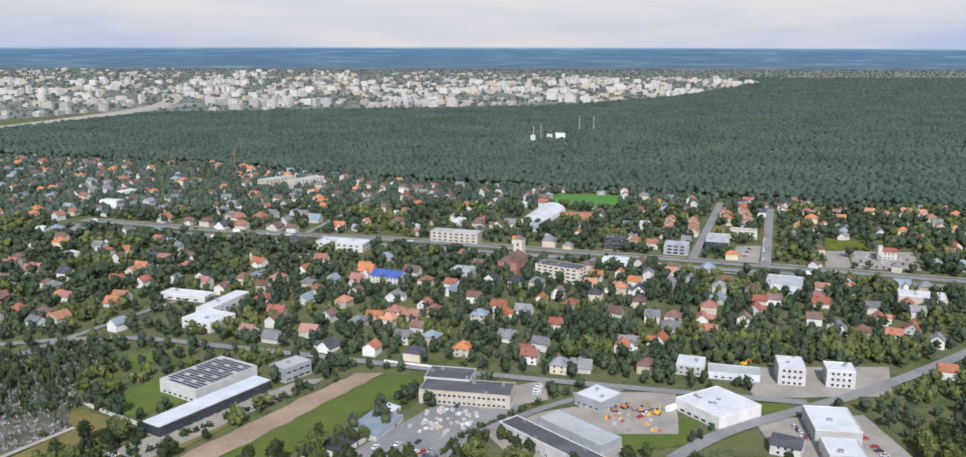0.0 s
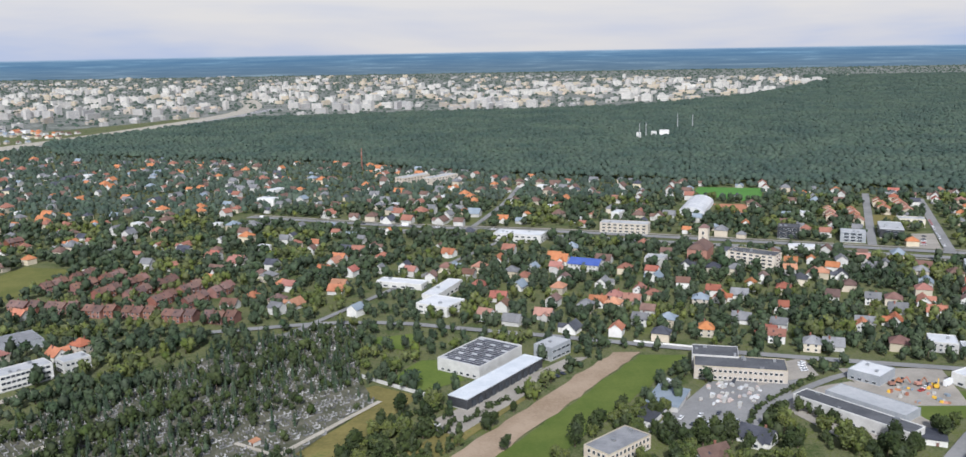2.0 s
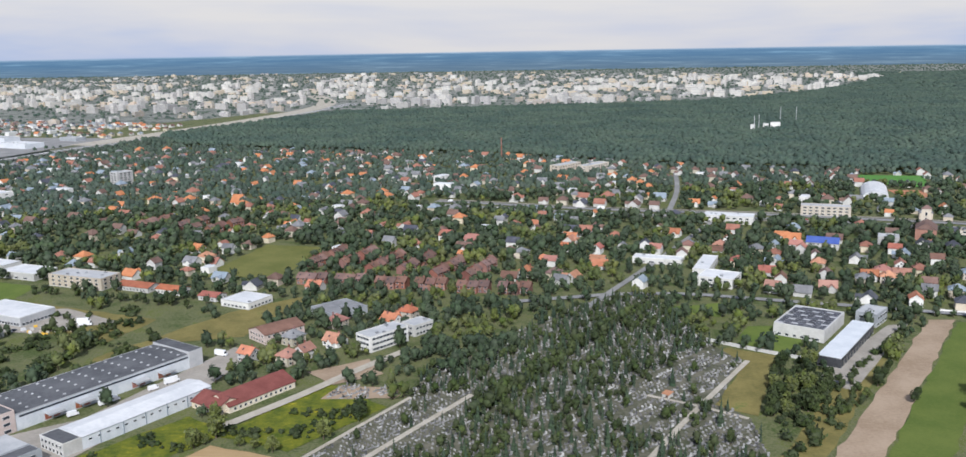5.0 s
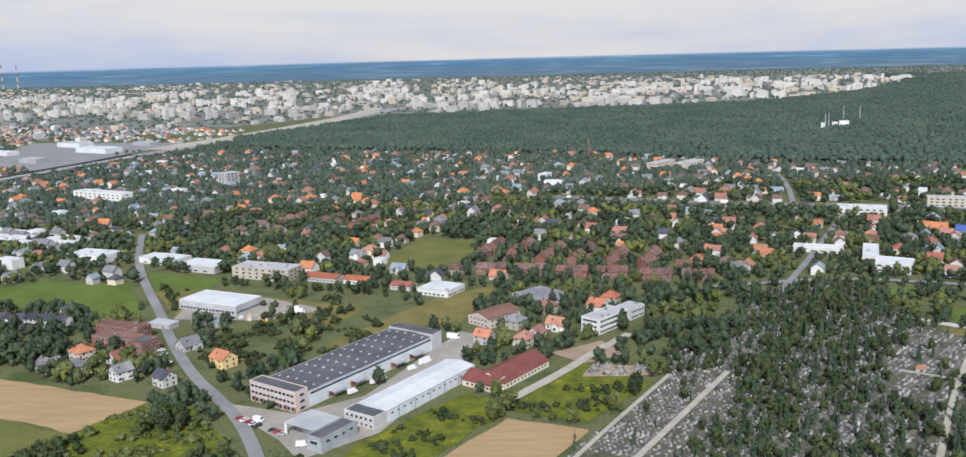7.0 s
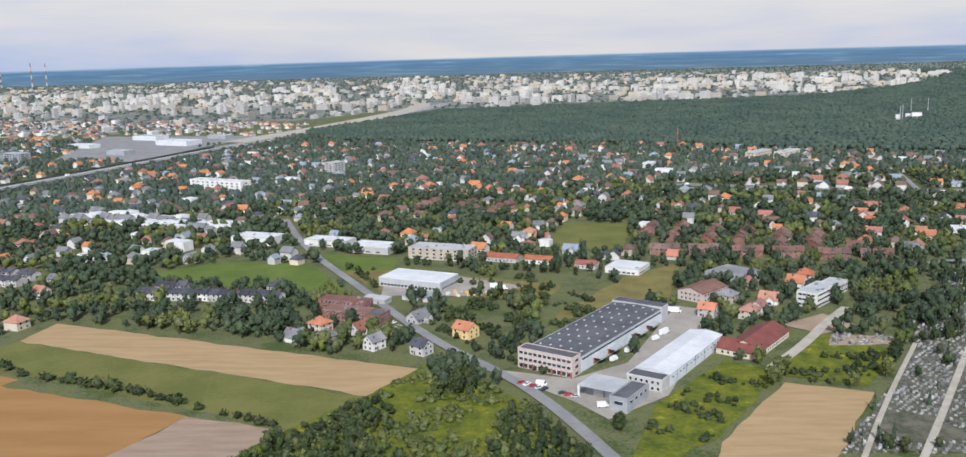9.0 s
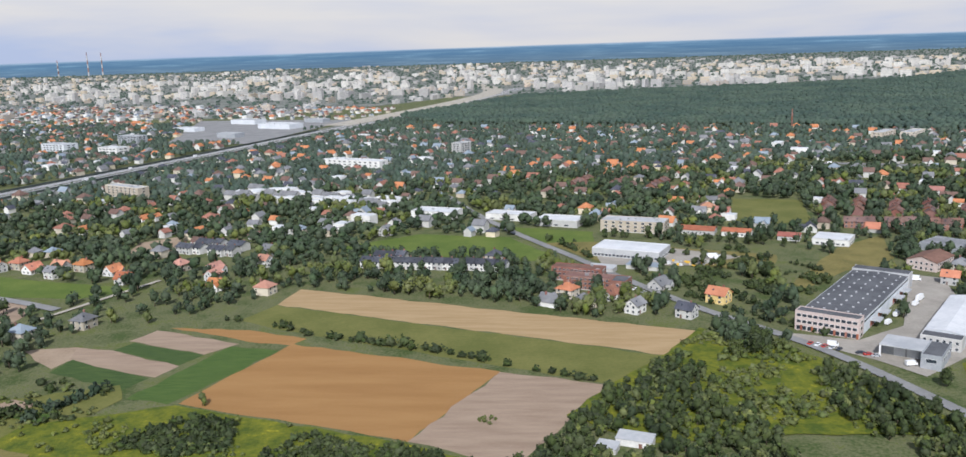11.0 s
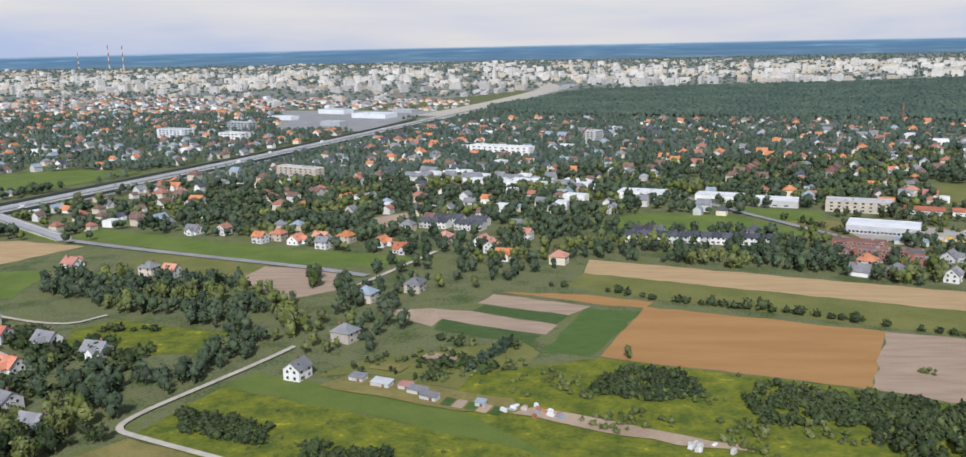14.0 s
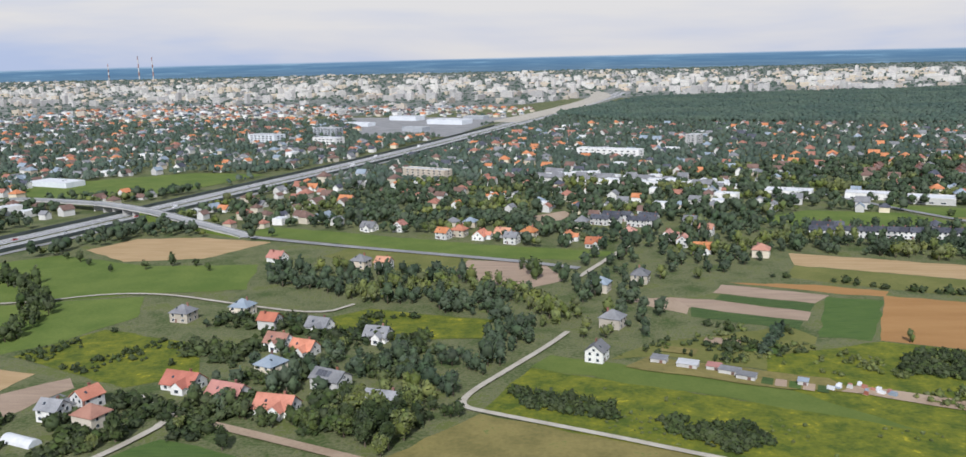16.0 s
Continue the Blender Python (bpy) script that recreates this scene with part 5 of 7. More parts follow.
for row in range(9):
    for i in range(30):
        x, y = -1100 + 9.4 * i + 3 * row, 815 - 3.6 * i - 17 * row
        if i % 6 < 5 and inside(np.array([[x, y]]), WHITE_ROWS)[0]:
            FAR_SET.setdefault("w" if (row + i // 6) % 3 else "g", []).append((x, y, -21, 2))
            HOUSES.append((x, y, 9.0))
FAR_KIT = {}
for v, (L, D, h) in enumerate(((15, 11, 6.0), (20, 11, 7.5), (12, 10, 5.6))):
    FAR_KIT["w", v] = [(*as_tris(Shape().box(0, 0, 0, L, D, h))[:2], 0), (*as_tris(Shape().box(0, 0, h, L - 0.8, D - 0.8, 0.3))[:2], 2)]
for (c, v), ob in FAR.items():
    bits = []
    for o in ob.children:
        T = [(p.vertices[0], p.vertices[i], p.vertices[i + 1]) for p in o.data.polygons for i in range(1, len(p.vertices) - 1)]
        bits.append((np.array([q.co[:] for q in o.data.vertices]), np.array(T), 2 if o.name.startswith("roof") else (1 if v == 1 else 0)))
    FAR_KIT[c, v] = bits
for ob in PROTOS:
    for o in (*ob.children_recursive, ob):
        bpy.data.objects.remove(o)

# ---------------------------------------------------------------- city of apartment blocks


def block_shape(L, D, floors, bay):
    """A slab with a recessed window band on every floor and lift houses on the roof."""
    s = Shape()
    rings = [(0.0, 0.0)]
    for k in range(floors):
        rings += [(k * 2.8 + 1.1, 0.0), (k * 2.8 + 1.1, 0.35), (k * 2.8 + 2.5, 0.35), (k * 2.8 + 2.5, 0.0)]
    rings.append((floors * 2.8 + 0.8, 0.0))
    for z, i in rings:
        s.v += [(a * (L / 2 - i), c * (D / 2 - i), z) for a, c in ((-1, -1), (1, -1), (1, 1), (-1, 1))]
    for q in range(len(rings) - 1):
        for i in range(4):
            j = (i + 1) % 4
            s.f.append((4 * q + i, 4 * q + j, 4 * q + 4 + j, 4 * q + 4 + i))
            s.m.append(1 if rings[q][1] and rings[q + 1][1] else 0)
    n = 4 * len(rings)
    s.f.append((n - 4, n - 3, n - 2, n - 1))
    s.m.append(2)
    return s


BLOCKS = []
for L, D, fl, wall, label in ((34, 11, 8, BLOCK, "long white eight-storey apartment slab"), (26, 10, 4, BLOCK, "white four-storey apartment block"), (15, 14, 10, BLOCK, "pale apartment tower"), (42, 11, 6, BLOCK, "long pale six-storey apartment slab"), (32, 11, 5, BLOCK_Y, "ochre five-storey apartment block"), (22, 11, 3, BLOCK_Y, "cream three-storey housing block"), (20, 11, 3, BLOCK, "white three-storey housing block")):
    s = block_shape(L, D, fl, 11)
    lift = Shape().box(0, 0, 0, 4, D * 0.5, 2.2).mesh("lift_house", [wall])
    simple = Shape().box(0, 0, 0, L, D, fl * 2.8 + 0.8)
    for k in range(1, fl, 2):
        simple.box(0, 0, k * 2.8, L + 0.3, D + 0.3, 1.2, 1)
    simple.box(0, 0, fl * 2.8 + 0.8, L * 0.96, D * 0.9, 0.3, 2).box(L * 0.2, 0, fl * 2.8 + 0.8, 4, D * 0.5, 2.4, 0)
    BLOCKS.append((s.mesh("wall", [wall, BAND, LIGHT_ROOF]), lift, label, L, fl * 2.8 + 0.8, as_tris(simple), wall))
CITY_FRONT = [(-9000, 1900), (-2434, 1850), (-2016, 1930), (-1560, 1860), (-1330, 2000), (-1170, 2230), (-1060, 2450), (-700, 2450), (-566, 2470), (-198, 2530), (222, 2690), (673, 3080), (1060, 3760), (1500, 4500), (3300, 5300), (3300, 6200), (-9000, 6200)]
tagged(new("city_ground", Shape().face([(x, y, 0.12) for x, y in CITY_FRONT]).mesh("city_ground", [CITY_GROUND])), "grey-green courtyards and streets between the blocks", "ground", kind="structure")
P = jitter_grid(-7400, 3300, 1850, 6200, 47, 21, 0.38, -28)
keep = inside(P, CITY_FRONT) & ~near_line(P, EXWAY, 50) & ~near_line(P, FAR_WAY, 50)
keep &= (P[:, 0] > -1250 - 0.72 * (P[:, 1] - 80) - 250) & (P[:, 0] < 1060 + 0.6 * (P[:, 1] - 3000))
den, edge = lumps(P, 420, 14), lumps(P, 1500, 15)
r = np.random.RandomState(4)
deep = np.interp(P[:, 1] + 900 * (edge - 0.5), [1900, 2600, 3500, 4100, 5000, 6000, 6200], [0.7, 1.0, 0.9, 0.6, 0.32, 0.16, 0.0])
keep &= r.rand(len(P)) < (0.04 + 0.82 * den ** 1.4) * deep
keep &= ~((P[:, 0] < -1500) & (P[:, 1] < 2500) & (r.rand(len(P)) < 0.6))
kinds = lumps(P, 600, 31)[keep]
P = P[keep]
order = np.argsort(P[:, 1])
far_sets = {}
for n, k in enumerate(order):
    (x, y), kd = P[k], kinds[k]
    low = (y < 2450 or kd < 0.5 or y > 4300) and rnd.random() < 0.92
    i = rnd.choice((1, 4, 5, 6, 1, 5, 6)) if low else rnd.choice((0, 0, 3, 2, 1, 3, 4))
    turn = -28 + rnd.choice((0, 0, 90)) + rnd.uniform(-6, 6)
    wall, lift, label, L, h, kit, wm = BLOCKS[i]
    if n < 200:
        th = tagged(new("apartment_block"), label + " in the distance", "apartment block", "city blocks")
        th.matrix_basis = pose(x, y, 0, 0, 0, turn)
        part("wall", wall, [], th)
        part("lift_house", lift, [], th, m=pose(0.2 * L, 0, h))
    else:
        far_sets.setdefault(i, []).append((x, y, turn))

# ---------------------------------------------------------------- trees


def ico(sub):
    bm = bmesh.new()
    bmesh.ops.create_icosphere(bm, subdivisions=sub, radius=1.0)
    V = np.array([v.co[:] for v in bm.verts])
    T = np.array([[v.index for v in f.verts] for f in bm.faces])
    bm.free()
    return V, T


ICO1 = ico(1)


def leaves(r, n, centre, radius, size):
    """Loose leaf clumps scattered over an ellipsoid."""
    d = r.normal(size=(n, 3))
    d /= np.linalg.norm(d, axis=1)[:, None]
    p = np.array(centre) + d * np.array(radius) * r.uniform(0.72, 1.12, (n, 1))
    a = r.normal(size=(n, 3)) + d * 0.4
    a /= np.linalg.norm(a, axis=1)[:, None]
    b = np.cross(a, r.normal(size=(n, 3)))
    b /= np.linalg.norm(b, axis=1)[:, None]
    s = size * r.uniform(0.6, 1.3, (n, 1))
    V = np.stack([p - a * s, p + b * s * 0.8, p + a * s, p - b * s * 0.8 + d * s * 0.3], 1).reshape(-1, 3)
    k = np.arange(n)[:, None] * 4
    T = np.concatenate([k + [0, 1, 2], k + [0, 2, 3]], 1).reshape(-1, 3)
    return V, T


def join(bits):
    Vs, Ts, Ms, n = [], [], [], 0
    for V, T, m in bits:
        Vs.append(V), Ts.append(T + n), Ms.append(np.full(len(T), m))
        n += len(V)
    return np.concatenate(Vs), np.concatenate(Ts), np.concatenate(Ms)


def lobe(r, base, centre, radius, rough=0.22):
    V, T = base
    return V * (1 + r.uniform(-rough, rough, (len(V), 1))) * np.array(radius) + np.array(centre), T


def trunk_bits(r, h, w, limbs, k=5):
    s = Shape().tube(0, 0, -0.3, w, w * 0.45, h, k)
    for i in range(limbs):
        a = 6.28 * i / max(1, limbs) + r.uniform(-0.5, 0.5)
        z0, ln = h * r.uniform(0.5, 0.8), h * r.uniform(0.35, 0.6)
        q = Vector((math.cos(a), math.sin(a), 0.9))
        t = Vector((-math.sin(a), math.cos(a), 0)) * w * 0.35
        b = Vector((0, 0, z0))
        e = b + q * ln
        s.face([b - t, b + t, e]).face([b + Vector((0, 0, w * 0.5)), b - t, e]).face([b + t, b + Vector((0, 0, w * 0.5)), e])
    V, T = np.array(s.v), []
    for f in s.f:
        T += [(f[0], f[i], f[i + 1]) for i in range(1, len(f) - 1)]
    return V, np.array(T)


def broadleaf(seed, base, lobes, n_leaf, leaf, tall=1.0, limbs=0, trunk=True):
    """A crown of a few ragged masses hidden under many loose leaf clumps, and its trunk."""
    r = np.random.RandomState(seed)
    bits, heart = [], []
    for i in range(lobes):
        a, d = r.uniform(0, 6.28), r.uniform(0.9, 2.3) if i else 0.0
        z = (r.uniform(2.6, 7.4) if i else 4.8) * tall
        rad = r.uniform(1.2, 2.0) if i else 2.5
        c, q = (d * math.cos(a), d * math.sin(a), z), (rad, rad * r.uniform(0.8, 1.1), rad * r.uniform(0.8, 1.15) * tall)
        bits.append((*lobe(r, base, c, q, 0.34), 0))
        heart.append((c, q))
    for c, q in heart:
        n = max(3, int(n_leaf * q[0] ** 2 / sum(h[1][0] ** 2 for h in heart)))
        bits.append((*leaves(r, n, c, tuple(1.16 * v for v in q), leaf), 0))
    crown = join(bits)
    tr = trunk_bits(r, 3.6 * tall, 0.3, limbs, 6 if limbs else 3) if trunk else None
    return crown, tr


def conifer(seed, n_leaf, slim=1.0, layers=5):
    r = np.random.RandomState(seed)
    bits = []
    for i in range(layers):
        z = 0.6 + i * 8.0 / layers
        rad = 1.9 * slim * (1 - i / (layers + 0.6))
        k = 7
        V = [(rad * r.uniform(0.75, 1.2) * math.cos(6.28 * j / k), rad * r.uniform(0.75, 1.2) * math.sin(6.28 * j / k), z + r.uniform(-0.3, 0.3)) for j in range(k)]
        V.append((0, 0, z + 8.0 / layers * 1.9))
        bits.append((np.array(V), np.array([(j, (j + 1) % k, k) for j in range(k)]), 0))
    if n_leaf:
        bits.append((*leaves(r, n_leaf, (0, 0, 3.8), (1.5 * slim, 1.5 * slim, 3.8), 0.5), 0))
    return join(bits), trunk_bits(r, 2.0, 0.2, 0, 3)


def merged(pair):
    c, t = pair
    if t is None:
        return c
    return join([(c[0], c[1], 0), (t[0], t[1], 1)])


def spread(name, label, protos, P, sizes, mats, category="trees", seed=1, tall=(0.85, 1.2), turns=None, kinds=None):
    """Many plants as one mesh."""
    r = np.random.RandomState(seed)
    which = r.randint(len(protos), size=len(P)) if kinds is None else kinds
    Vs, Ts, Ms, n = [], [], [], 0
    for w, (V, T, M) in enumerate(protos):
        Q, S = P[which == w], np.asarray(sizes)[which == w]
        if not len(Q):
            continue
        a = r.uniform(0, 6.28, len(Q)) if turns is None else np.radians(turns[which == w])
        c, s = np.cos(a)[:, None], np.sin(a)[:, None]
        X = (V[None, :, 0] * c - V[None, :, 1] * s) * S[:, None] + Q[:, :1]
        Y = (V[None, :, 0] * s + V[None, :, 1] * c) * S[:, None] + Q[:, 1:2]
        Z = V[None, :, 2] * (S * r.uniform(*tall, len(Q)))[:, None]
        Vs.append(np.stack([X, Y, Z], 2).reshape(-1, 3))
        Ts.append((T[None] + (np.arange(len(Q)) * len(V))[:, None, None] + n).reshape(-1, 3))
        Ms.append(np.tile(M, len(Q)))
        n += len(Q) * len(V)
    me = tri_mesh(name, np.concatenate(Vs), np.concatenate(Ts), np.concatenate(Ms), mats, category not in ("houses", "apartment blocks"))
    return tagged(new(name, me), label, category, kind="stuff")


NEAR_TREE = [broadleaf(40 + i, ICO1, 7, 460, 0.5, (1.0, 1.15, 0.9, 1.3)[i], 4) for i in range(4)]
MID_TREE = [merged(broadleaf(60 + i, ICO1, 3, 54, 0.78, (1.0, 1.1, 0.9, 1.25)[i])) for i in range(4)]
FAR_TREE = [merged(broadleaf(80 + i, ICO1, 2, 22, 0.95, 1.0, 0, False)) for i in range(4)]
def canopy(seed):
    r = np.random.RandomState(seed)
    V, T = ICO1
    T = T[V[T].mean(1)[:, 2] > -0.25]
    V2, _ = lobe(r, ICO1, (0, 0, 6.2), (3.4, 3.4, 3.0), 0.16)
    return join([(V2, T, 0), (*leaves(r, 2, (0, 0, 6.6), (3.2, 3.2, 3.2), 1.3), 0)])


CANOPY = [canopy(120 + i) for i in range(5)]
ROUND_TREE = [(V * np.array((0.85, 0.85, 1.0)) - np.array((0, 0, 2.2)), T, M) for V, T, M in CANOPY]
SPRUCE = [merged(conifer(90 + i, 30, (1.0, 0.7, 0.5)[i])) for i in range(3)]
BUSH_C = [broadleaf(100 + i, ICO1, 1, 22, 1.15, 0.9, 0, False)[0] for i in range(3)]
BUSH = [(V * np.array((0.42, 0.42, 0.33)) - np.array((0, 0, 0.62)), T, M) for V, T, M in BUSH_C]

# joined far houses and city blocks
for c, rows in FAR_SET.items():
    A = np.array(rows)
    kits = [join(FAR_KIT[c, v]) for v in range(3)]
    spread("suburban_houses", f"many {COLOUR[c]} suburban houses among trees", kits, A[:, :2], np.random.RandomState(5).uniform(0.72, 1.15, len(A)), [RENDER_W, RENDER_C, ROOFS[c]], "houses", 5, (0.9, 1.15), A[:, 2], A[:, 3].astype(int))
for i, rows in far_sets.items():
    A = np.array(rows)
    spread("distant_blocks", "far rows of pale apartment blocks", [BLOCKS[i][5]], A[:, :2], np.ones(len(A)), [BLOCKS[i][6], BAND, LIGHT_ROOF], "apartment blocks", 5, (0.65, 1.05), A[:, 2])

# garden and street trees of the suburb
P = jitter_grid(-2400, 900, 60, 1700, 8.2, 33)
P = P[seen_ground(P)]
P = P[~inside(P, FOREST_AREA) & ~inside(P, CEMETERY)]
den = lumps(P, 130, 41)
r = np.random.RandomState(17)
P = P[r.rand(len(P)) < 0.50 + 0.45 * den]
OPEN_LAND = [[(-820, 620), (-560, 540), (-480, 300), (-560, 190), (-640, 330), (-700, 400), (-720, 470)], [(-1010, 190), (-1000, 260), (-930, 250), (-900, 180)], [(-1260, 440), (-1240, 490), (-1010, 455), (-1000, 430)], [(-1050, 490), (-1040, 560), (-950, 540), (-960, 470)], [(80, 375), (100, 400), (140, 432), (160, 430), (150, 395), (120, 365)]]
for area in OPEN_LAND:
    P = P[~inside(P, area) | (lumps(P, 70, 45) > 0.80)]
P = P[~((P[:, 0] < -1330 - 0.35 * (P[:, 1] - 900)) & (lumps(P, 110, 46) < 0.22))]
garden = np.zeros(len(P), bool)
for area in GARDENS:
    garden |= inside(P, area)
P = P[~inside(P, FARMLAND) | (garden & (r.rand(len(P)) < 0.62))]
P = P[clear_of(P, 7.0, 4.0)]
for wd in WOODS:
    P = P[~inside(P, wd)]
W = [jitter_grid(-1300, -200, 60, 560, 7.2, 50)]
W = np.concatenate([W[0][inside(W[0], wd)] for wd in WOODS])
W = W[clear_of(W, 8.0, 4)]
W = W[lumps(W, 34, 52) > 0.16]
P = np.concatenate([P, W])
size = r.uniform(0.6, 1.35, len(P))
dist = P[:, 1] - np.interp(P[:, 0], [-1249, -1004, -765, -497, -227, 228], [80, 146, 247, 310, 387, 388])
first = np.argsort(dist)[:240]
tree_pr = []
for i, (c, t) in enumerate(NEAR_TREE):
    th = tagged(new("tree"), ("broad dark green deciduous tree", "tall full-crowned deciduous tree", "low spreading deciduous tree", "tall slender poplar-like tree")[i] + " with uneven crown", "tree", "nearer trees")
    part("trunk", tri_mesh("trunk", t[0], t[1], np.zeros(len(t[1])), [BARK]), [], th)
    part("crown", tri_mesh("crown", c[0], c[1], c[2], [(LEAF, LEAF_B, LEAF_B, LEAF)[i]]), [], th)
    tree_pr.append(th)
for n, k in enumerate(first):
    sc = size[k]
    m = pose(P[k, 0], P[k, 1], 0, 0, 0, r.uniform(0, 360)) @ Matrix.Diagonal((sc, sc, sc * r.uniform(0.9, 1.15), 1))
    if n < 4:
        tree_pr[n].matrix_basis = m
    else:
        th = tree_pr[r.randint(4)]
        ob = copy_thing(th, pose(0, 0, 0))
        ob.matrix_basis = m
rest = np.ones(len(P), bool)
rest[first] = False
P, size, dist = P[rest], size[rest], dist[rest]
br = lumps(P, 90, 77) > 0.82
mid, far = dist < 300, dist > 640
mild = ~mid & ~far
spread("garden_trees", "dense dark green garden trees between the houses", MID_TREE, P[mid & ~br], size[mid & ~br], [LEAF_S, BARK], seed=2)
spread("garden_trees", "brighter green garden trees between the houses", MID_TREE, P[mid & br], size[mid & br], [LEAF_B, BARK], seed=3)
spread("garden_trees", "dark garden trees of the middle suburb", FAR_TREE, P[mild & ~br], size[mild & ~br] * 1.15, [LEAF_S], seed=12)
spread("garden_trees", "fresh green garden trees of the middle suburb", FAR_TREE, P[mild & br], size[mild & br] * 1.1, [LEAF_B], seed=13)
spread("distant_trees", "dark green trees of the farther suburb", ROUND_TREE, P[far], size[far] * 1.1, [LEAF_HAZY], seed=4)

# cemetery: trees and thousands of gravestones
CLEAR = [[(-272, 376), (-246, 424), (-210, 425), (-239, 358), (-263, 363)], [(-262, 313), (-238, 348), (-221, 340), (-229, 300)], [(-470, 250), (-388, 362), (-353, 369), (-364, 312), (-420, 230)], [(-290, 338), (-269, 365), (-249, 357), (-268, 310)], [(-435, 383), (-405, 392), (-391, 368), (-401, 360)]]
P = jitter_grid(-480, -200, 220, 560, 4.9, 61)
P = P[inside(P, CEMETERY)]
den = lumps(P, 60, 62)
open_ = np.zeros(len(P), bool)
for c in CLEAR:
    open_ |= inside(P, c)
r = np.random.RandomState(63)
P = P[r.rand(len(P)) < np.where(open_, 0.07, 0.62 + 0.4 * den)]
P = P[clear_of(P, 6, 3)]
con = r.rand(len(P)) < 0.55
spread("cemetery_conifers", "slim dark conifers among the graves", SPRUCE, P[con], r.uniform(0.5, 1.05, con.sum()), [CONIFER, BARK], seed=6)
spread("cemetery_trees", "deciduous trees among the graves", MID_TREE, P[~con], r.uniform(0.45, 0.9, (~con).sum()), [LEAF, BARK], seed=7)
S = Shape().box(0, 0, 0, 1.4, 2.5, 0.5).box(0, 1.15, 0, 1.25, 0.3, 1.6)
gv = np.array(S.v)
gt = np.array([(f[0], f[i], f[i + 1]) for f in S.f for i in (1, 2)])
grave = (gv, gt, np.zeros(len(gt)))
P = jitter_grid(-520, -160, 180, 600, 2.9, 64, 0.12, -42)
fresh = inside(P, NEW_GRAVES)
P = P[fresh | (inside(P, CEMETERY) & clear_of(P, 4, 1))]
P = P[(np.floor((P @ np.array([0.743, -0.669])) / 17.0 - 0.1) * 17.0 + 17 - (P @ np.array([0.743, -0.669])) > 0.0)]
r = np.random.RandomState(65)
P = P[r.rand(len(P)) < 0.82]
n = len(P)
a0 = radians(-42)
X = gv[None, :, 0] * math.cos(a0) - gv[None, :, 1] * math.sin(a0) + P[:, :1]
Y = gv[None, :, 0] * math.sin(a0) + gv[None, :, 1] * math.cos(a0) + P[:, 1:2]
Z = gv[None, :, 2] * r.uniform(0.7, 1.3, (n, 1))
me = tri_mesh("gravestones", np.stack([X, Y, Z], 2).reshape(-1, 3), (gt[None] + (np.arange(n) * len(gv))[:, None, None]).reshape(-1, 3), np.zeros(n * len(gt)), [STONE])
tagged(new("gravestones", me), "grey and dark granite gravestones in close rows", "graves", kind="stuff")
field("cemetery_ground", "grey-brown gravelled cemetery ground", CEMETERY, material("cemetery_soil", (0.06, 0.066, 0.036), (0.15, 0.14, 0.105), 9, 2.0))

# the great forest
P = jitter_grid(-1150, 2200, 850, 3000, 8.8, 71)
P = P[inside(P, FOREST_AREA)]
P = P[(P[:, 0] < 229 + 0.53 * (P[:, 1] - 388) + 120)]
r = np.random.RandomState(72)
spread("forest", "dense dark green forest stretching to the city", CANOPY, P, r.uniform(1.2, 1.75, len(P)), [HAZY_FOREST], "forest", 8, (0.8, 1.0))
P = jitter_grid(-700, 3300, 2600, 4700, 20, 73)
P = P[inside(P, FOREST_AREA)]
P = P[(P[:, 1] >= 2995) & (P[:, 0] < 229 + 0.53 * (P[:, 1] - 388) + 150)]
spread("forest", "far dark forest beyond the clearings", CANOPY, P, r.uniform(2.6, 3.4, len(P)), [HAZY_FOREST], "forest", 9, (0.4, 0.5))
# greenery between the city blocks
P = jitter_grid(-7000, 3300, 1500, 6200, 40, 74)
den = lumps(P, 300, 75)
P = P[(inside(P, CITY_FRONT) | ((P[:, 0] < -1250) & (P[:, 1] < 1900))) & (np.random.RandomState(76).rand(len(P)) < 0.35 + 0.6 * den)]
P = P[(P[:, 0] > -1250 - 0.72 * (P[:, 1] - 80) - 300) & ~near_line(P, EXWAY, 36) & ~inside(P, [(-1560, 1800), (-1147, 1735), (-1215, 1300), (-1420, 1330)])]
spread("city_trees", "trees between the distant apartment blocks", ROUND_TREE, P, np.random.RandomState(77).uniform(1.2, 2.4, len(P)), [HAZY_FOREST], "trees", 10, (0.5, 0.8))

# ---------------------------------------------------------------- hedges, scrub and lone trees


def along(pts, step, wobble, seed):
    r = np.random.RandomState(seed)
    out = []
    for a, c in zip(pts[:-1], pts[1:]):
        a, c = np.array(a, float), np.array(c, float)
        n = max(1, int(np.hypot(*(c - a)) / step))
        for i in range(n):
            out.append(a + (c - a) * i / n + r.uniform(-wobble, wobble, 2))
    return np.array(out)


def hedge(label, pts, step, size, wobble, seed, mat=LEAF, kit=None):
    P = along(pts, step, wobble, seed)
    r = np.random.RandomState(seed + 1)
    P = P[r.rand(len(P)) < 0.88]
    spread("hedge", label, kit or BUSH, P, r.uniform(size * 0.6, size * 1.3, len(P)), [mat, BARK], "hedge", seed, (0.8, 1.3))


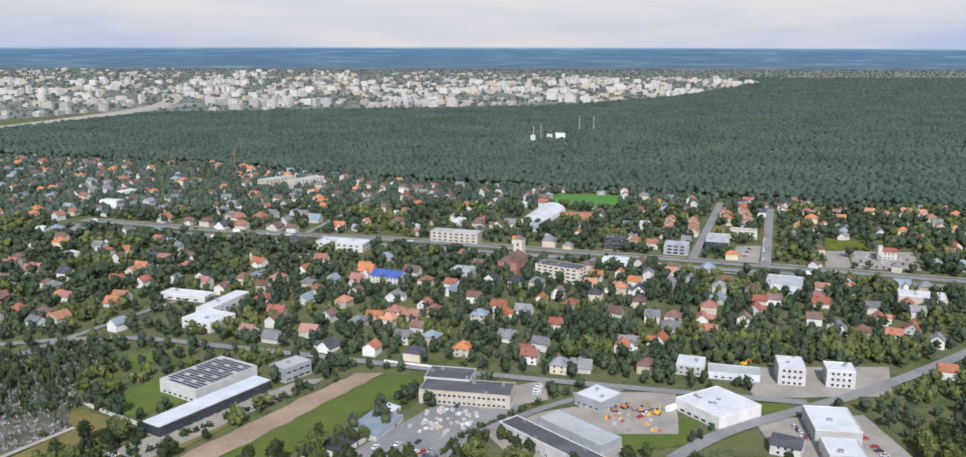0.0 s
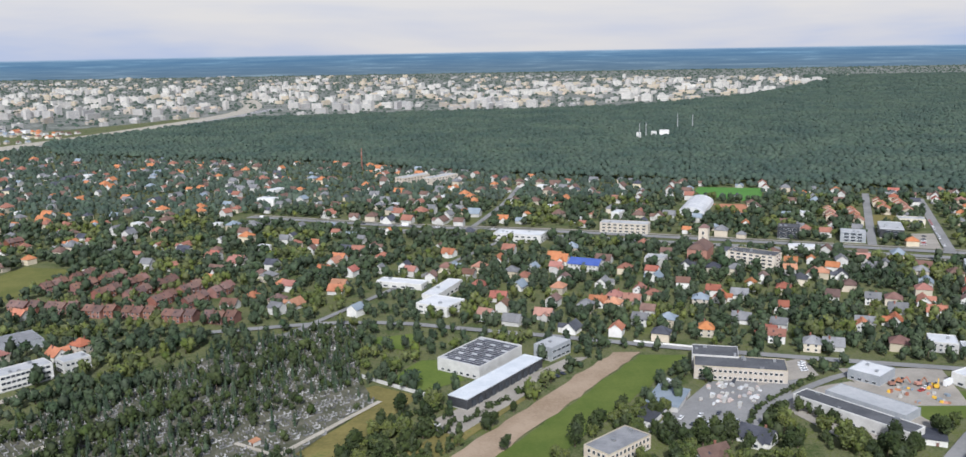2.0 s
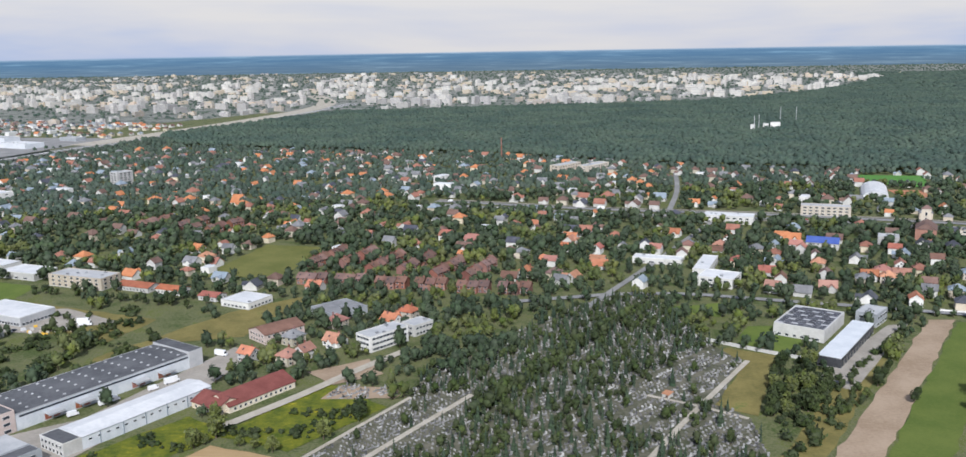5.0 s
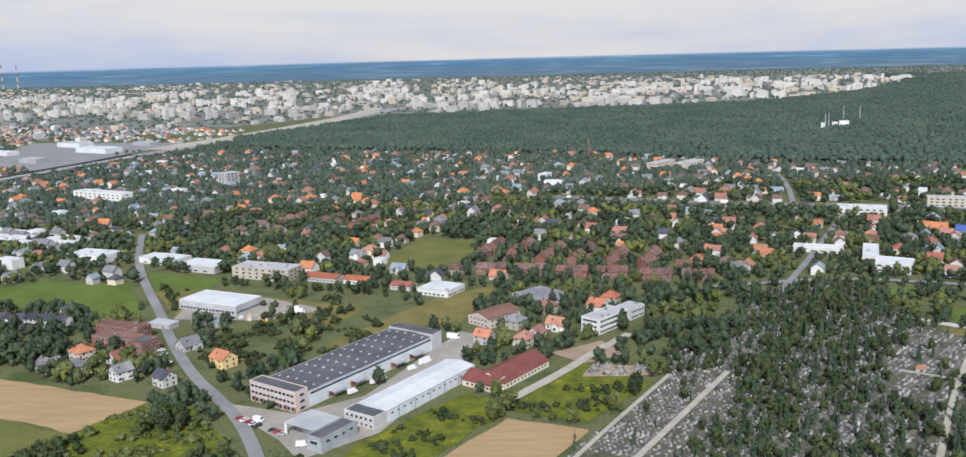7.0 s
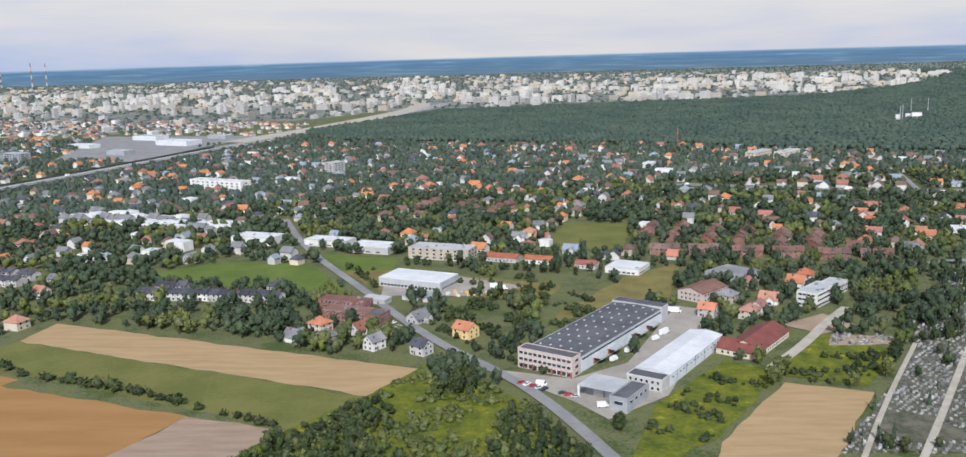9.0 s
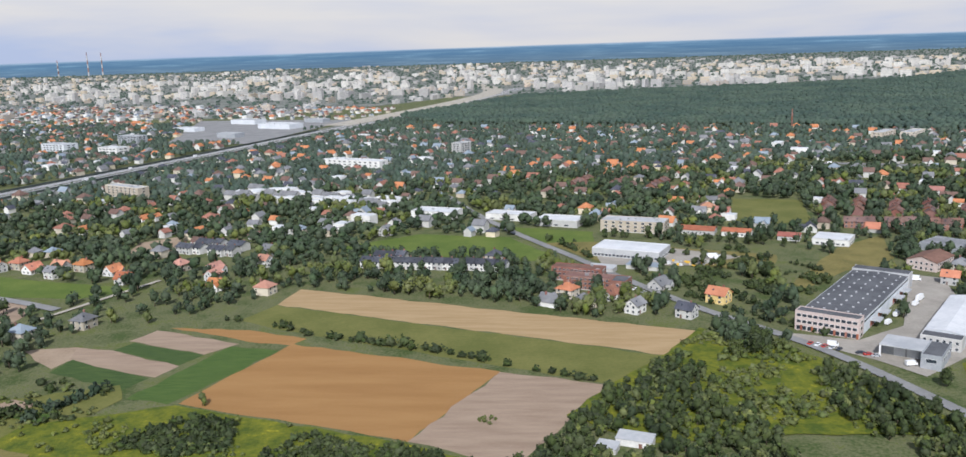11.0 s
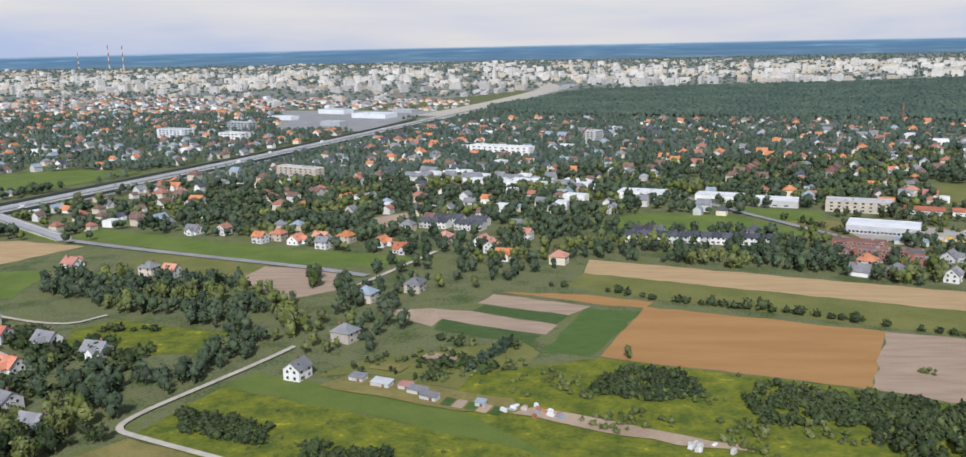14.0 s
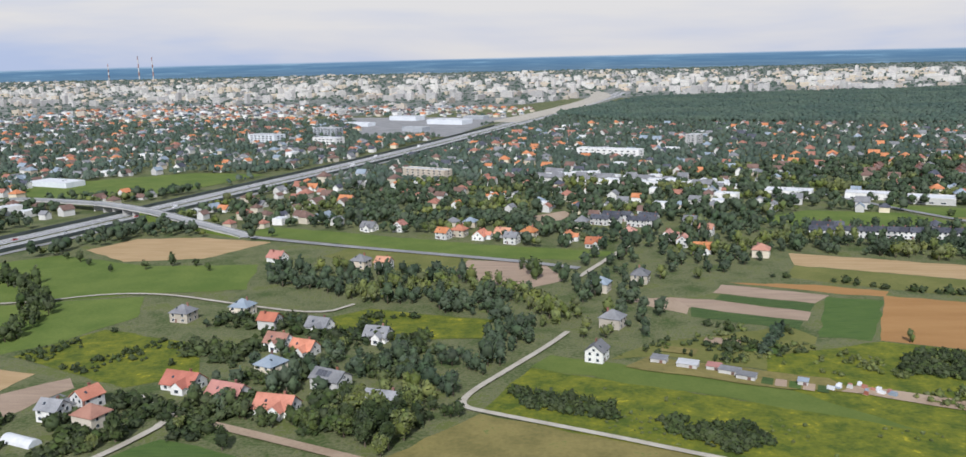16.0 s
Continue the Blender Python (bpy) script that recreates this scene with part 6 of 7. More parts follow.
hedge("row of dark shrubs between wheat and meadow", [(-921, 345), (-889, 335), (-864, 318), (-808, 300), (-776, 286), (-744, 269), (-703, 251)], 6.5, 2.5, 1.2, 201)
hedge("dark clipped thuja row beside the gardens", [(-958, 200), (-938, 242)], 2.6, 2.2, 0.6, 203, CONIFER)
hedge("bushes along the paved car park", [(-160, 392), (-96, 478)], 4.0, 1.8, 1.5, 205)
hedge("shrubs along the earth strip", [(-215, 300), (-185, 345), (-170, 372)], 3.0, 2.4, 7.0, 207)
hedge("ragged hedge along the street", [(-590, 320), (-636, 372), (-676, 435)], 6.0, 1.6, 1.0, 209)
hedge("clipped hedge beside the works lane", [(-22, 384), (-10, 410), (10, 430), (32, 452)], 2.4, 1.3, 0.4, 211)
hedge("dark trees before the long shed", [(-14, 384), (0, 398), (12, 408), (16, 394), (30, 384)], 4.0, 0.8, 3.0, 231, LEAF, MID_TREE)
hedge("dark trees beside the street bend", [(104, 402), (112, 411), (119, 422)], 3.6, 0.5, 1.5, 233, CONIFER, MID_TREE)
hedge("garden trees between villas and works", [(-84, 384), (-66, 372), (-46, 366), (-26, 366), (-6, 370), (8, 362), (24, 370), (40, 360), (50, 350)], 3.6, 0.85, 3.5, 237, LEAF, MID_TREE)
hedge("old cemetery avenue of tall trees", [(-352, 340), (-330, 385), (-295, 441), (-262, 500)], 3.2, 1.05, 4.0, 239, LEAF, MID_TREE)
hedge("small trees by the grass strip", [(-44, 448), (-36, 456)], 4.0, 1.0, 2.0, 235, LEAF, MID_TREE)
hedge("tall poplars at the field corner", [(-1075, 362), (-1062, 335)], 4.0, 1.2, 3.0, 213, LEAF, MID_TREE)
hedge("dark trees at the meadow edge", [(-1426, 339), (-1395, 318), (-1347, 262), (-1332, 200)], 3.2, 1.05, 7.0, 215, LEAF, MID_TREE)
hedge("lone trees on the meadow", [(-1420, 400), (-1355, 352), (-1300, 375), (-1280, 345), (-1262, 360)], 16, 0.9, 5.0, 217, LEAF, MID_TREE)
hedge("bushes along the depot street", [(-706, 492), (-726, 525), (-742, 556)], 7.0, 2.2, 1.5, 219)
hedge("shrubs on the dry meadow", [(-720, 535), (-640, 500), (-590, 470), (-585, 430)], 7.0, 2.0, 9.0, 221)
hedge("trees behind the depot", [(-640, 465), (-600, 452), (-590, 425)], 4.0, 0.9, 6.0, 223, LEAF, MID_TREE)
hedge("row of trees before the cream office", [(-700, 560), (-640, 545), (-560, 520)], 6.0, 0.9, 2.5, 225, LEAF, MID_TREE)


def scrub(label, area, step, chance, size, seed, mat):
    xs, ys = [p[0] for p in area], [p[1] for p in area]
    P = jitter_grid(min(xs), max(xs), min(ys), max(ys), step, seed)
    P = P[inside(P, area)]
    r = np.random.RandomState(seed)
    P = P[lumps(P, 34, seed) + r.uniform(-0.15, 0.15, len(P)) > 1 - chance]
    P = P[~near_line(P, STREET, 5)]
    spread("scrub", label, BUSH, P, r.uniform(size * 0.5, size * 1.4, len(P)), [mat], "scrub", seed, (0.7, 1.3))


def grove(label, area, step, size, seed, mat, gap=None, chance=0.8):
    xs, ys = [p[0] for p in area], [p[1] for p in area]
    P = jitter_grid(min(xs), max(xs), min(ys), max(ys), step, seed)
    r = np.random.RandomState(seed)
    P = P[inside(P, area) & (r.rand(len(P)) < chance) & ~near_line(P, STREET, 7)]
    if gap:
        P = P[np.hypot(P[:, 0] - gap[0], P[:, 1] - gap[1]) > gap[2]]
    spread("grove", label, MID_TREE, P, r.uniform(size * 0.6, size * 1.35, len(P)), [mat, BARK], "trees", seed, (0.7, 1.1))


field("bright_scrub", "bright yellow-green rough ground beside the thicket", [(-702, 250), (-673, 290), (-648, 325), (-625, 318), (-600, 262), (-590, 205), (-690, 190), (-722, 215)], ROUGH)
THICKETS = (
    [(-742, 166), (-702, 245), (-690, 258), (-660, 242), (-640, 211), (-632, 150), (-690, 110), (-800, 115), (-790, 150)],
    [(-611, 269), (-586, 264), (-572, 240), (-556, 205), (-580, 170), (-609, 205)],
    [(-688, 269), (-664, 284), (-655, 248), (-676, 242)],
)
for k, area in enumerate(THICKETS):
    grove("dense dark thicket beside the ploughed field", area, 5.0, 0.74, 401 + k, LEAF, (-699, 186, 12), 0.85)
    grove("brighter young trees in the thicket", area, 8.5, 0.62, 406 + k, LEAF_B, (-699, 186, 12), 0.6)
SCRUB = [(-897, 220), (-785, 185), (-744, 165), (-700, 150), (-650, 130), (-850, 110), (-907, 150), (-940, 180), (-930, 205)]
for k, area in enumerate(([(-905, 180), (-885, 212), (-861, 203), (-855, 179), (-876, 171)], [(-841, 174), (-830, 194), (-800, 182), (-790, 152), (-837, 150)], [(-792, 187), (-744, 164), (-735, 140), (-800, 136)], [(-1070, 152), (-1045, 148), (-1026, 138), (-1026, 122), (-1062, 134)], [(-1011, 125), (-976, 122), (-970, 106), (-985, 95), (-1008, 114)])):
    scrub("dark green thicket in the flowering meadow", area, 2.4, 0.92, 1.5, 331 + k, LEAF)
scrub("bright green bushes in the scrub land", SCRUB, 4.2, 0.36, 1.1, 302, LEAF_B)
scrub("bright tall herbs in the flowering meadow", [(-1060, 172), (-967, 136), (-895, 112), (-880, 95), (-989, 95), (-1074, 132)], 4.4, 0.25, 0.6, 313, LEAF_B)
scrub("low bushes in the yellow meadow", [(-1314, 185), (-1291, 229), (-1227, 206), (-1211, 164), (-1238, 148)], 4.0, 0.30, 1.2, 304, LEAF)
scrub("bushes on the rough meadow", [(-538, 279), (-494, 336), (-469, 320), (-514, 245), (-560, 200)], 4.0, 0.34, 1.4, 305, LEAF)
scrub("dark shrubs by the cemetery", [(-468, 326), (-440, 345), (-405, 352), (-435, 303), (-470, 315)], 4.0, 0.40, 1.4, 306, LEAF)
scrub("bright bushes along the street", [(-700, 215), (-690, 260), (-650, 330), (-600, 285), (-565, 200)], 4.6, 0.55, 1.8, 307, LEAF_B)
scrub("bushes behind the long hall", [(-660, 395), (-600, 360), (-545, 440), (-585, 490), (-650, 460)], 4.5, 0.30, 2.0, 308, LEAF)
scrub("bushes and young trees on open land", [(-650, 545), (-610, 520), (-600, 455), (-582, 470), (-590, 515)], 6.0, 0.35, 2.0, 309, LEAF)
scrub("dark garden shrubs around the farmhouses", [(-1290, 90), (-1262, 120), (-1245, 140), (-1200, 130), (-1150, 150), (-1110, 120), (-1150, 100), (-1205, 95), (-1235, 60)], 4.5, 0.50, 2.3, 310, LEAF)
scrub("garden shrubs between the village houses", [(-1230, 170), (-1235, 260), (-1120, 260), (-1100, 150), (-1180, 150)], 5.0, 0.45, 2.4, 311, LEAF)
hedge("dark hedge along the gravel lane", [(-1238, 60), (-1222, 88), (-1208, 118)], 2.8, 2.6, 3.0, 227)
hedge("trees lining the gardens", [(-1195, 128), (-1160, 112), (-1110, 110), (-1085, 128)], 3.4, 0.9, 3.0, 229, LEAF, MID_TREE)
field("rough_ground", "bright green rough ground by the street", [(-700, 200), (-690, 260), (-652, 332), (-600, 285), (-562, 200)], ROUGH)
field("allotment", "dry allotment ground with beds", [(-1020, 182), (-1008, 196), (-935, 172), (-925, 155), (-955, 158)], DRY)
field("sandy_track", "pale sandy track beside the green strip", [(-934, 157), (-926, 163), (-850, 133), (-845, 127), (-872, 132)], DIRT)

grove("dense dark bushes beside the earth strip", BUSH_CORNER, 4.2, 0.5, 411, LEAF)
grove("bright green young wood behind the white blocks", BRIGHT_GROVE, 5.5, 1.0, 412, LEAF_B)
VILLA_GARDENS = [(-120, 328), (-62, 332), (-38, 340), (-28, 372), (-58, 372), (-66, 350), (-80, 342)]
grove("garden trees around the villas", VILLA_GARDENS, 6.5, 0.75, 413, LEAF, (-47, 351, 10), 0.55)
scrub("garden shrubs around the villas", VILLA_GARDENS, 5.0, 0.45, 1.6, 414, LEAF)
FARM_GARDENS = [(-1026, 194), (-1005, 218), (-975, 250), (-938, 240), (-925, 225), (-945, 176), (-1000, 199)]
scrub("shrubs in the farm gardens", FARM_GARDENS, 5.0, 0.34, 1.7, 415, LEAF)
scrub("fruit bushes in the farm gardens", FARM_GARDENS, 6.0, 0.4, 1.2, 416, LEAF_B)
hedge("small trees behind the allotment sheds", [(-1010, 202), (-985, 196), (-960, 188)], 7.0, 0.5, 4.0, 241, LEAF, MID_TREE)
hedge("lone tall tree above the scrub", [(-884, 222), (-882, 221)], 2.0, 0.9, 0.4, 243, LEAF_B, MID_TREE)
for k, mat in enumerate((CROP_DARK, SOIL, CROP, DIRT, CROP_DARK)):
    x, y = -962 + 5.2 * k, 172 - 2.1 * k
    field("allotment_bed", "narrow allotment bed in rows", [(x, y), (x + 4.4, y - 1.7), (x + 2.2, y - 9.5), (x - 2.2, y - 7.8)], mat, ragged=0.3)
for k, (x, y) in enumerate(((-1000, 212), (-978, 226), (-962, 214))):
    field("garden_plot", "dug garden plot beside the farmhouse", [(x, y), (x + 16, y - 5), (x + 13, y - 13), (x - 3, y - 8)], (DRY, SOIL, CROP)[k], ragged=0.5)
scrub("weeds heaped in the ploughed field", [(-760, 208), (-757, 214), (-751, 212), (-753, 206)], 2.2, 0.95, 0.7, 312, LEAF_B)

# ---------------------------------------------------------------- small buildings and vehicles


def shed(x, y, L, D, h, rot, wall, roof, label):
    th = tagged(new("shed"), label, "shed")
    th.matrix_basis = pose(x, y, 0, 0, 0, rot)
    part("wall", Shape().box(0, 0, 0, L, D, h), wall, th)
    s = Shape().face([(-L / 2 - 0.3, -D / 2 - 0.3, h + 0.05), (L / 2 + 0.3, -D / 2 - 0.3, h + 0.05), (L / 2 + 0.3, D / 2 + 0.3, h + 0.7), (-L / 2 - 0.3, D / 2 + 0.3, h + 0.7)])
    s.face([(-L / 2 - 0.3, -D / 2 - 0.3, h - 0.1), (L / 2 + 0.3, -D / 2 - 0.3, h - 0.1), (L / 2 + 0.3, -D / 2 - 0.3, h + 0.05), (-L / 2 - 0.3, -D / 2 - 0.3, h + 0.05)])
    part("roof", s, roof, th)
    part("door", Shape().box(L * 0.2, -D / 2, 0, 1.4, 0.14, 1.9), TILE_B, th)
    return th


for x, y, L, D, rot, rf, lb in ((-1004, 190, 7, 5, -20, TILE_G, "grey"), (-992, 184, 9, 5, -20, LIGHT_ROOF, "pale grey"), (-981, 181, 6, 4, -20, TILE_R, "rusty"), (-975, 176, 9, 4, -25, TILE_G, "dark grey"), (-969, 170, 8, 4, -25, TILE_G, "grey"), (-947, 164, 4, 3, -20, TILE_BL, "bluish"), (-1252, 124, 15, 8, -28, TILE_G, "dark grey"), (-695, 190, 14, 7, -18, LIGHT_ROOF, "pale"), (-706, 184, 8, 6, -18, LIGHT_ROOF, "grey"), (-1120, 130, 7, 5, -20, TILE_BL, "bluish"), (-700, 455, 18, 9, -22, LIGHT_ROOF, "pale"), (-672, 460, 22, 9, -22, TILE_BL, "pale blue"), (-54, 419, 27, 17, 66, TILE_BL, "blue-grey"), (-68, 398, 22, 13, 60, TILE_N, "dark"), (-49, 439, 9, 8, 60, WHITE_ROOF, "white"), (-258, 366, 4, 4, -40, TILE_O, "small tiled"), (60, 372, 14, 12, -20, TILE_N, "black"), (88, 366, 12, 8, -20, TILE_R, "red")):
    shed(x, y, L, D, 2.3 if L < 10 else 3.0, rot, RENDER_W if L > 10 else CONCRETE, rf, f"low shed with {lb} roof in the yard")


def tunnel(x, y, rot):
    th = tagged(new("greenhouse"), "white plastic tunnel greenhouse in the garden", "greenhouse")
    th.matrix_basis = pose(x, y, 0, 0, 0, rot)
    s, k = Shape(), 7
    for j in range(k):
        a, c = math.pi * j / k, math.pi * (j + 1) / k
        s.face([(-8, -3 * math.cos(a), 2.6 * math.sin(a)), (8, -3 * math.cos(a), 2.6 * math.sin(a)), (8, -3 * math.cos(c), 2.6 * math.sin(c)), (-8, -3 * math.cos(c), 2.6 * math.sin(c))])
    part("cover", s, WHITE_ROOF, th)
    for e in (-8, 8):
        part("end_wall", Shape().face([(e, -3 * math.cos(math.pi * j / k), 2.6 * math.sin(math.pi * j / k)) for j in range(k + 1)]), PANEL_W, th)


tunnel(-1249, 92, -20)


def wheel_mesh(r, w):
    s = Shape()
    n = 10
    for y in (-w / 2, w / 2):
        s.v += [(r * math.cos(6.2832 * i / n), y, r + r * math.sin(6.2832 * i / n)) for i in range(n)]
    for i in range(n):
        j = (i + 1) % n
        s.f.append((i, j, n + j, n + i))
        s.m.append(0)
    s.f += [tuple(range(n)), tuple(range(2 * n - 1, n - 1, -1))]
    s.m += [0, 0]
    return s.mesh("wheel", [RUBBER])


WHEEL, BIG_WHEEL = wheel_mesh(0.33, 0.22), wheel_mesh(0.48, 0.3)


def car(paint, label):
    th = tagged(new("car"), label, "car", "parked cars")
    s = Shape().box(0, 0, 0.28, 4.4, 1.78, 0.32, 0, 0, (1.0, 1.0)).box(0, 0, 0.6, 4.4, 1.78, 0.28, 0, 0, (0.95, 0.92)).box(-0.2, 0, 1.38, 1.7, 1.3, 0.06)
    part("body", s, paint, th)
    part("cabin", Shape().box(-0.2, 0, 0.86, 2.7, 1.56, 0.53, 0, 0, (0.66, 0.84)), GLASS, th)
    for x in (-1.35, 1.35):
        for y in (-0.8, 0.8):
            part("wheel", WHEEL, [], th, m=pose(x, y, 0))
    return th


def van(label, L=5.6, h=2.5, paint=None):
    th = tagged(new("van"), label, "van", "vans and lorries")
    part("body", Shape().box(-0.5, 0, 0.45, L - 1.2, 2.0, h - 0.4, 0, 0, (0.98, 0.94)).box(L / 2 - 0.8, 0, 0.45, 1.4, 1.95, h * 0.42, 0, 0, (0.9, 0.95)), paint or CAR_W, th)
    part("windscreen", Shape().box(L / 2 - 1.0, 0, 0.45 + h * 0.42, 0.7, 1.8, h * 0.3, 0, 0, (0.3, 0.9)), GLASS, th)
    for x in (-L / 2 + 1.1, L / 2 - 1.1):
        for y in (-0.9, 0.9):
            part("wheel", BIG_WHEEL if L > 6 else WHEEL, [], th, m=pose(x, y, 0))
    return th


CARS = [car(CAR_W, "parked white car on the yard"), car(CAR_P, "parked silver-grey car on the yard"), car(CAR_D, "parked dark car on the yard"), car(CAR_R, "parked red car on the yard")]
VANS = [van("white delivery van parked on the yard"), van("white box lorry with long body", 8.5, 3.4)]
used = set()


def park(proto, x, y, z, rot):
    if proto.name in used:
        ob = copy_thing(proto, pose(x, y, z, 0, 0, rot))
    else:
        used.add(proto.name)
        proto.matrix_basis = pose(x, y, z, 0, 0, rot)


def lot(x, y, dx, dy, n, rot, chance=0.8, z=0.36):
    for i in range(n):
        if rnd.random() < chance:
            park(rnd.choice(CARS), x + dx * i + rnd.uniform(-0.3, 0.3), y + dy * i + rnd.uniform(-0.3, 0.3), z, rot + rnd.choice((0, 180)) + rnd.uniform(-3, 3))


lot(-178, 390, 2.4, -1.6, 5, 55)
lot(-140, 420, 3.6, 4.2, 12, -30, 0.5)
lot(186, 425, 0.5, -4.6, 9, 0, 0.9)
lot(158, 420, 0.3, -3.0, 6, 80, 0.9)
lot(-20, 445, 6.0, 0, 6, 70, 0.6)
lot(-55, 395, 3.4, 1.0, 8, 60, 0.8)
lot(-50, 388, 3.6, 0.6, 8, 40, 0.7)
lot(74, 424, 4, 4, 5, 30, 0.7)
lot(30, 462, 0.6, 4, 4, 20, 0.8)
lot(-600, 306, 2.9, -2.2, 5, 50, 0.9)
lot(-580, 292, 3, -2, 3, 10, 0.8)
lot(-690, 420, 4.5, -7, 6, 30, 0.8)
lot(-660, 470, 5, -2, 5, 40, 0.6)
lot(252, 775, 3.4, 10.4, 13, 72, 0.7)
lot(326, 752, 5.4, -1.8, 9, 70, 0.65)
lot(332, 770, 5.4, -1.8, 9, 70, 0.65)
lot(338, 788, 5.4, -1.8, 9, 70, 0.65)
lot(236, 780, 3.0, 7.0, 6, -18, 0.8)
lot(-1150, 143, 3.2, 1.0, 2, -20, 1.0)
for x, y, rot, k in ((-543, 352, 50, 0), (-540, 357, 48, 0), (-526, 372, 48, 0), (-520, 382, 50, 1), (-552, 338, 50, 0), (-508, 425, -20, 1), (-590, 303, -20, 0), (-562, 276, 10, 0), (-622, 487, 10, 1), (-618, 481, 15, 1), (-1236, 112, 20, 0), (150, 478, -10, 1), (100, 440, 40, 1), (-176, 384, 60, 0)):
    park(VANS[k], x, y, 0.36, rot)


def traffic(pts, shift, n, seed, flip):
    r = random.Random(seed)
    R = ribbon(pts, 0.0, 0.6, shift)
    for _ in range(n):
        i = r.randrange(2, min(len(R) - 2, 28))
        a, c = R[i][0], R[i + 1][0]
        k = r.random()
        p = a + (c - a) * k
        park(r.choice(CARS + VANS), p[0], p[1], 0.56, math.degrees(math.atan2(c[1] - a[1], c[0] - a[0])) + (180 if flip else 0))


traffic(EXWAY, 8, 7, 1, False)
traffic(EXWAY, -8, 7, 2, True)
traffic(EXWAY, 13, 4, 3, False)
traffic(MAIN, 10, 9, 4, True)
traffic(MAIN, -10, 9, 5, False)


def excavator(x, y, rot, paint):
    th = tagged(new("excavator"), "orange-yellow excavator standing on the yard", "excavator")
    th.matrix_basis = pose(x, y, 0.3, 0, 0, rot)
    for sy in (-1, 1):
        part("track", Shape().box(0, sy * 1.1, 0, 3.6, 0.6, 0.8, 0, 0, (0.9, 1)), RUBBER, th)
    part("body", Shape().box(-0.3, 0, 0.8, 3.2, 2.4, 1.3), paint, th)
    part("cab", Shape().box(0.8, 0.6, 0.8, 1.4, 1.0, 2.2, 0, 0, (0.85, 0.9)), GLASS, th)
    s = Shape()
    P = [Vector((1.0, -0.4, 1.6)), Vector((3.4, -0.4, 4.4)), Vector((5.6, -0.4, 1.4))]
    for a, c in zip(P[:-1], P[1:]):
        n = Vector((-(c - a).z, 0, (c - a).x)).normalized() * 0.25
        for w in (-0.2, 0.2):
            o = Vector((0, w, 0))
            s.face([a - n + o, c - n + o, c + n + o, a + n + o])
        s.face([a + n + Vector((0, -0.2, 0)), c + n + Vector((0, -0.2, 0)), c + n + Vector((0, 0.2, 0)), a + n + Vector((0, 0.2, 0))])
    part("boom", s, paint, th)
    part("bucket", Shape().box(5.6, -0.4, 0.5, 0.9, 1.0, 0.9, 0, 0, (0.5, 1)), STEEL, th)


for x, y, rot in ((84, 440, 20), (92, 436, 60), (76, 444, -40), (158, 508, 30), (70, 440, 10)):
    excavator(x, y, rot, YEL_P if x > 85 else TILE_O)


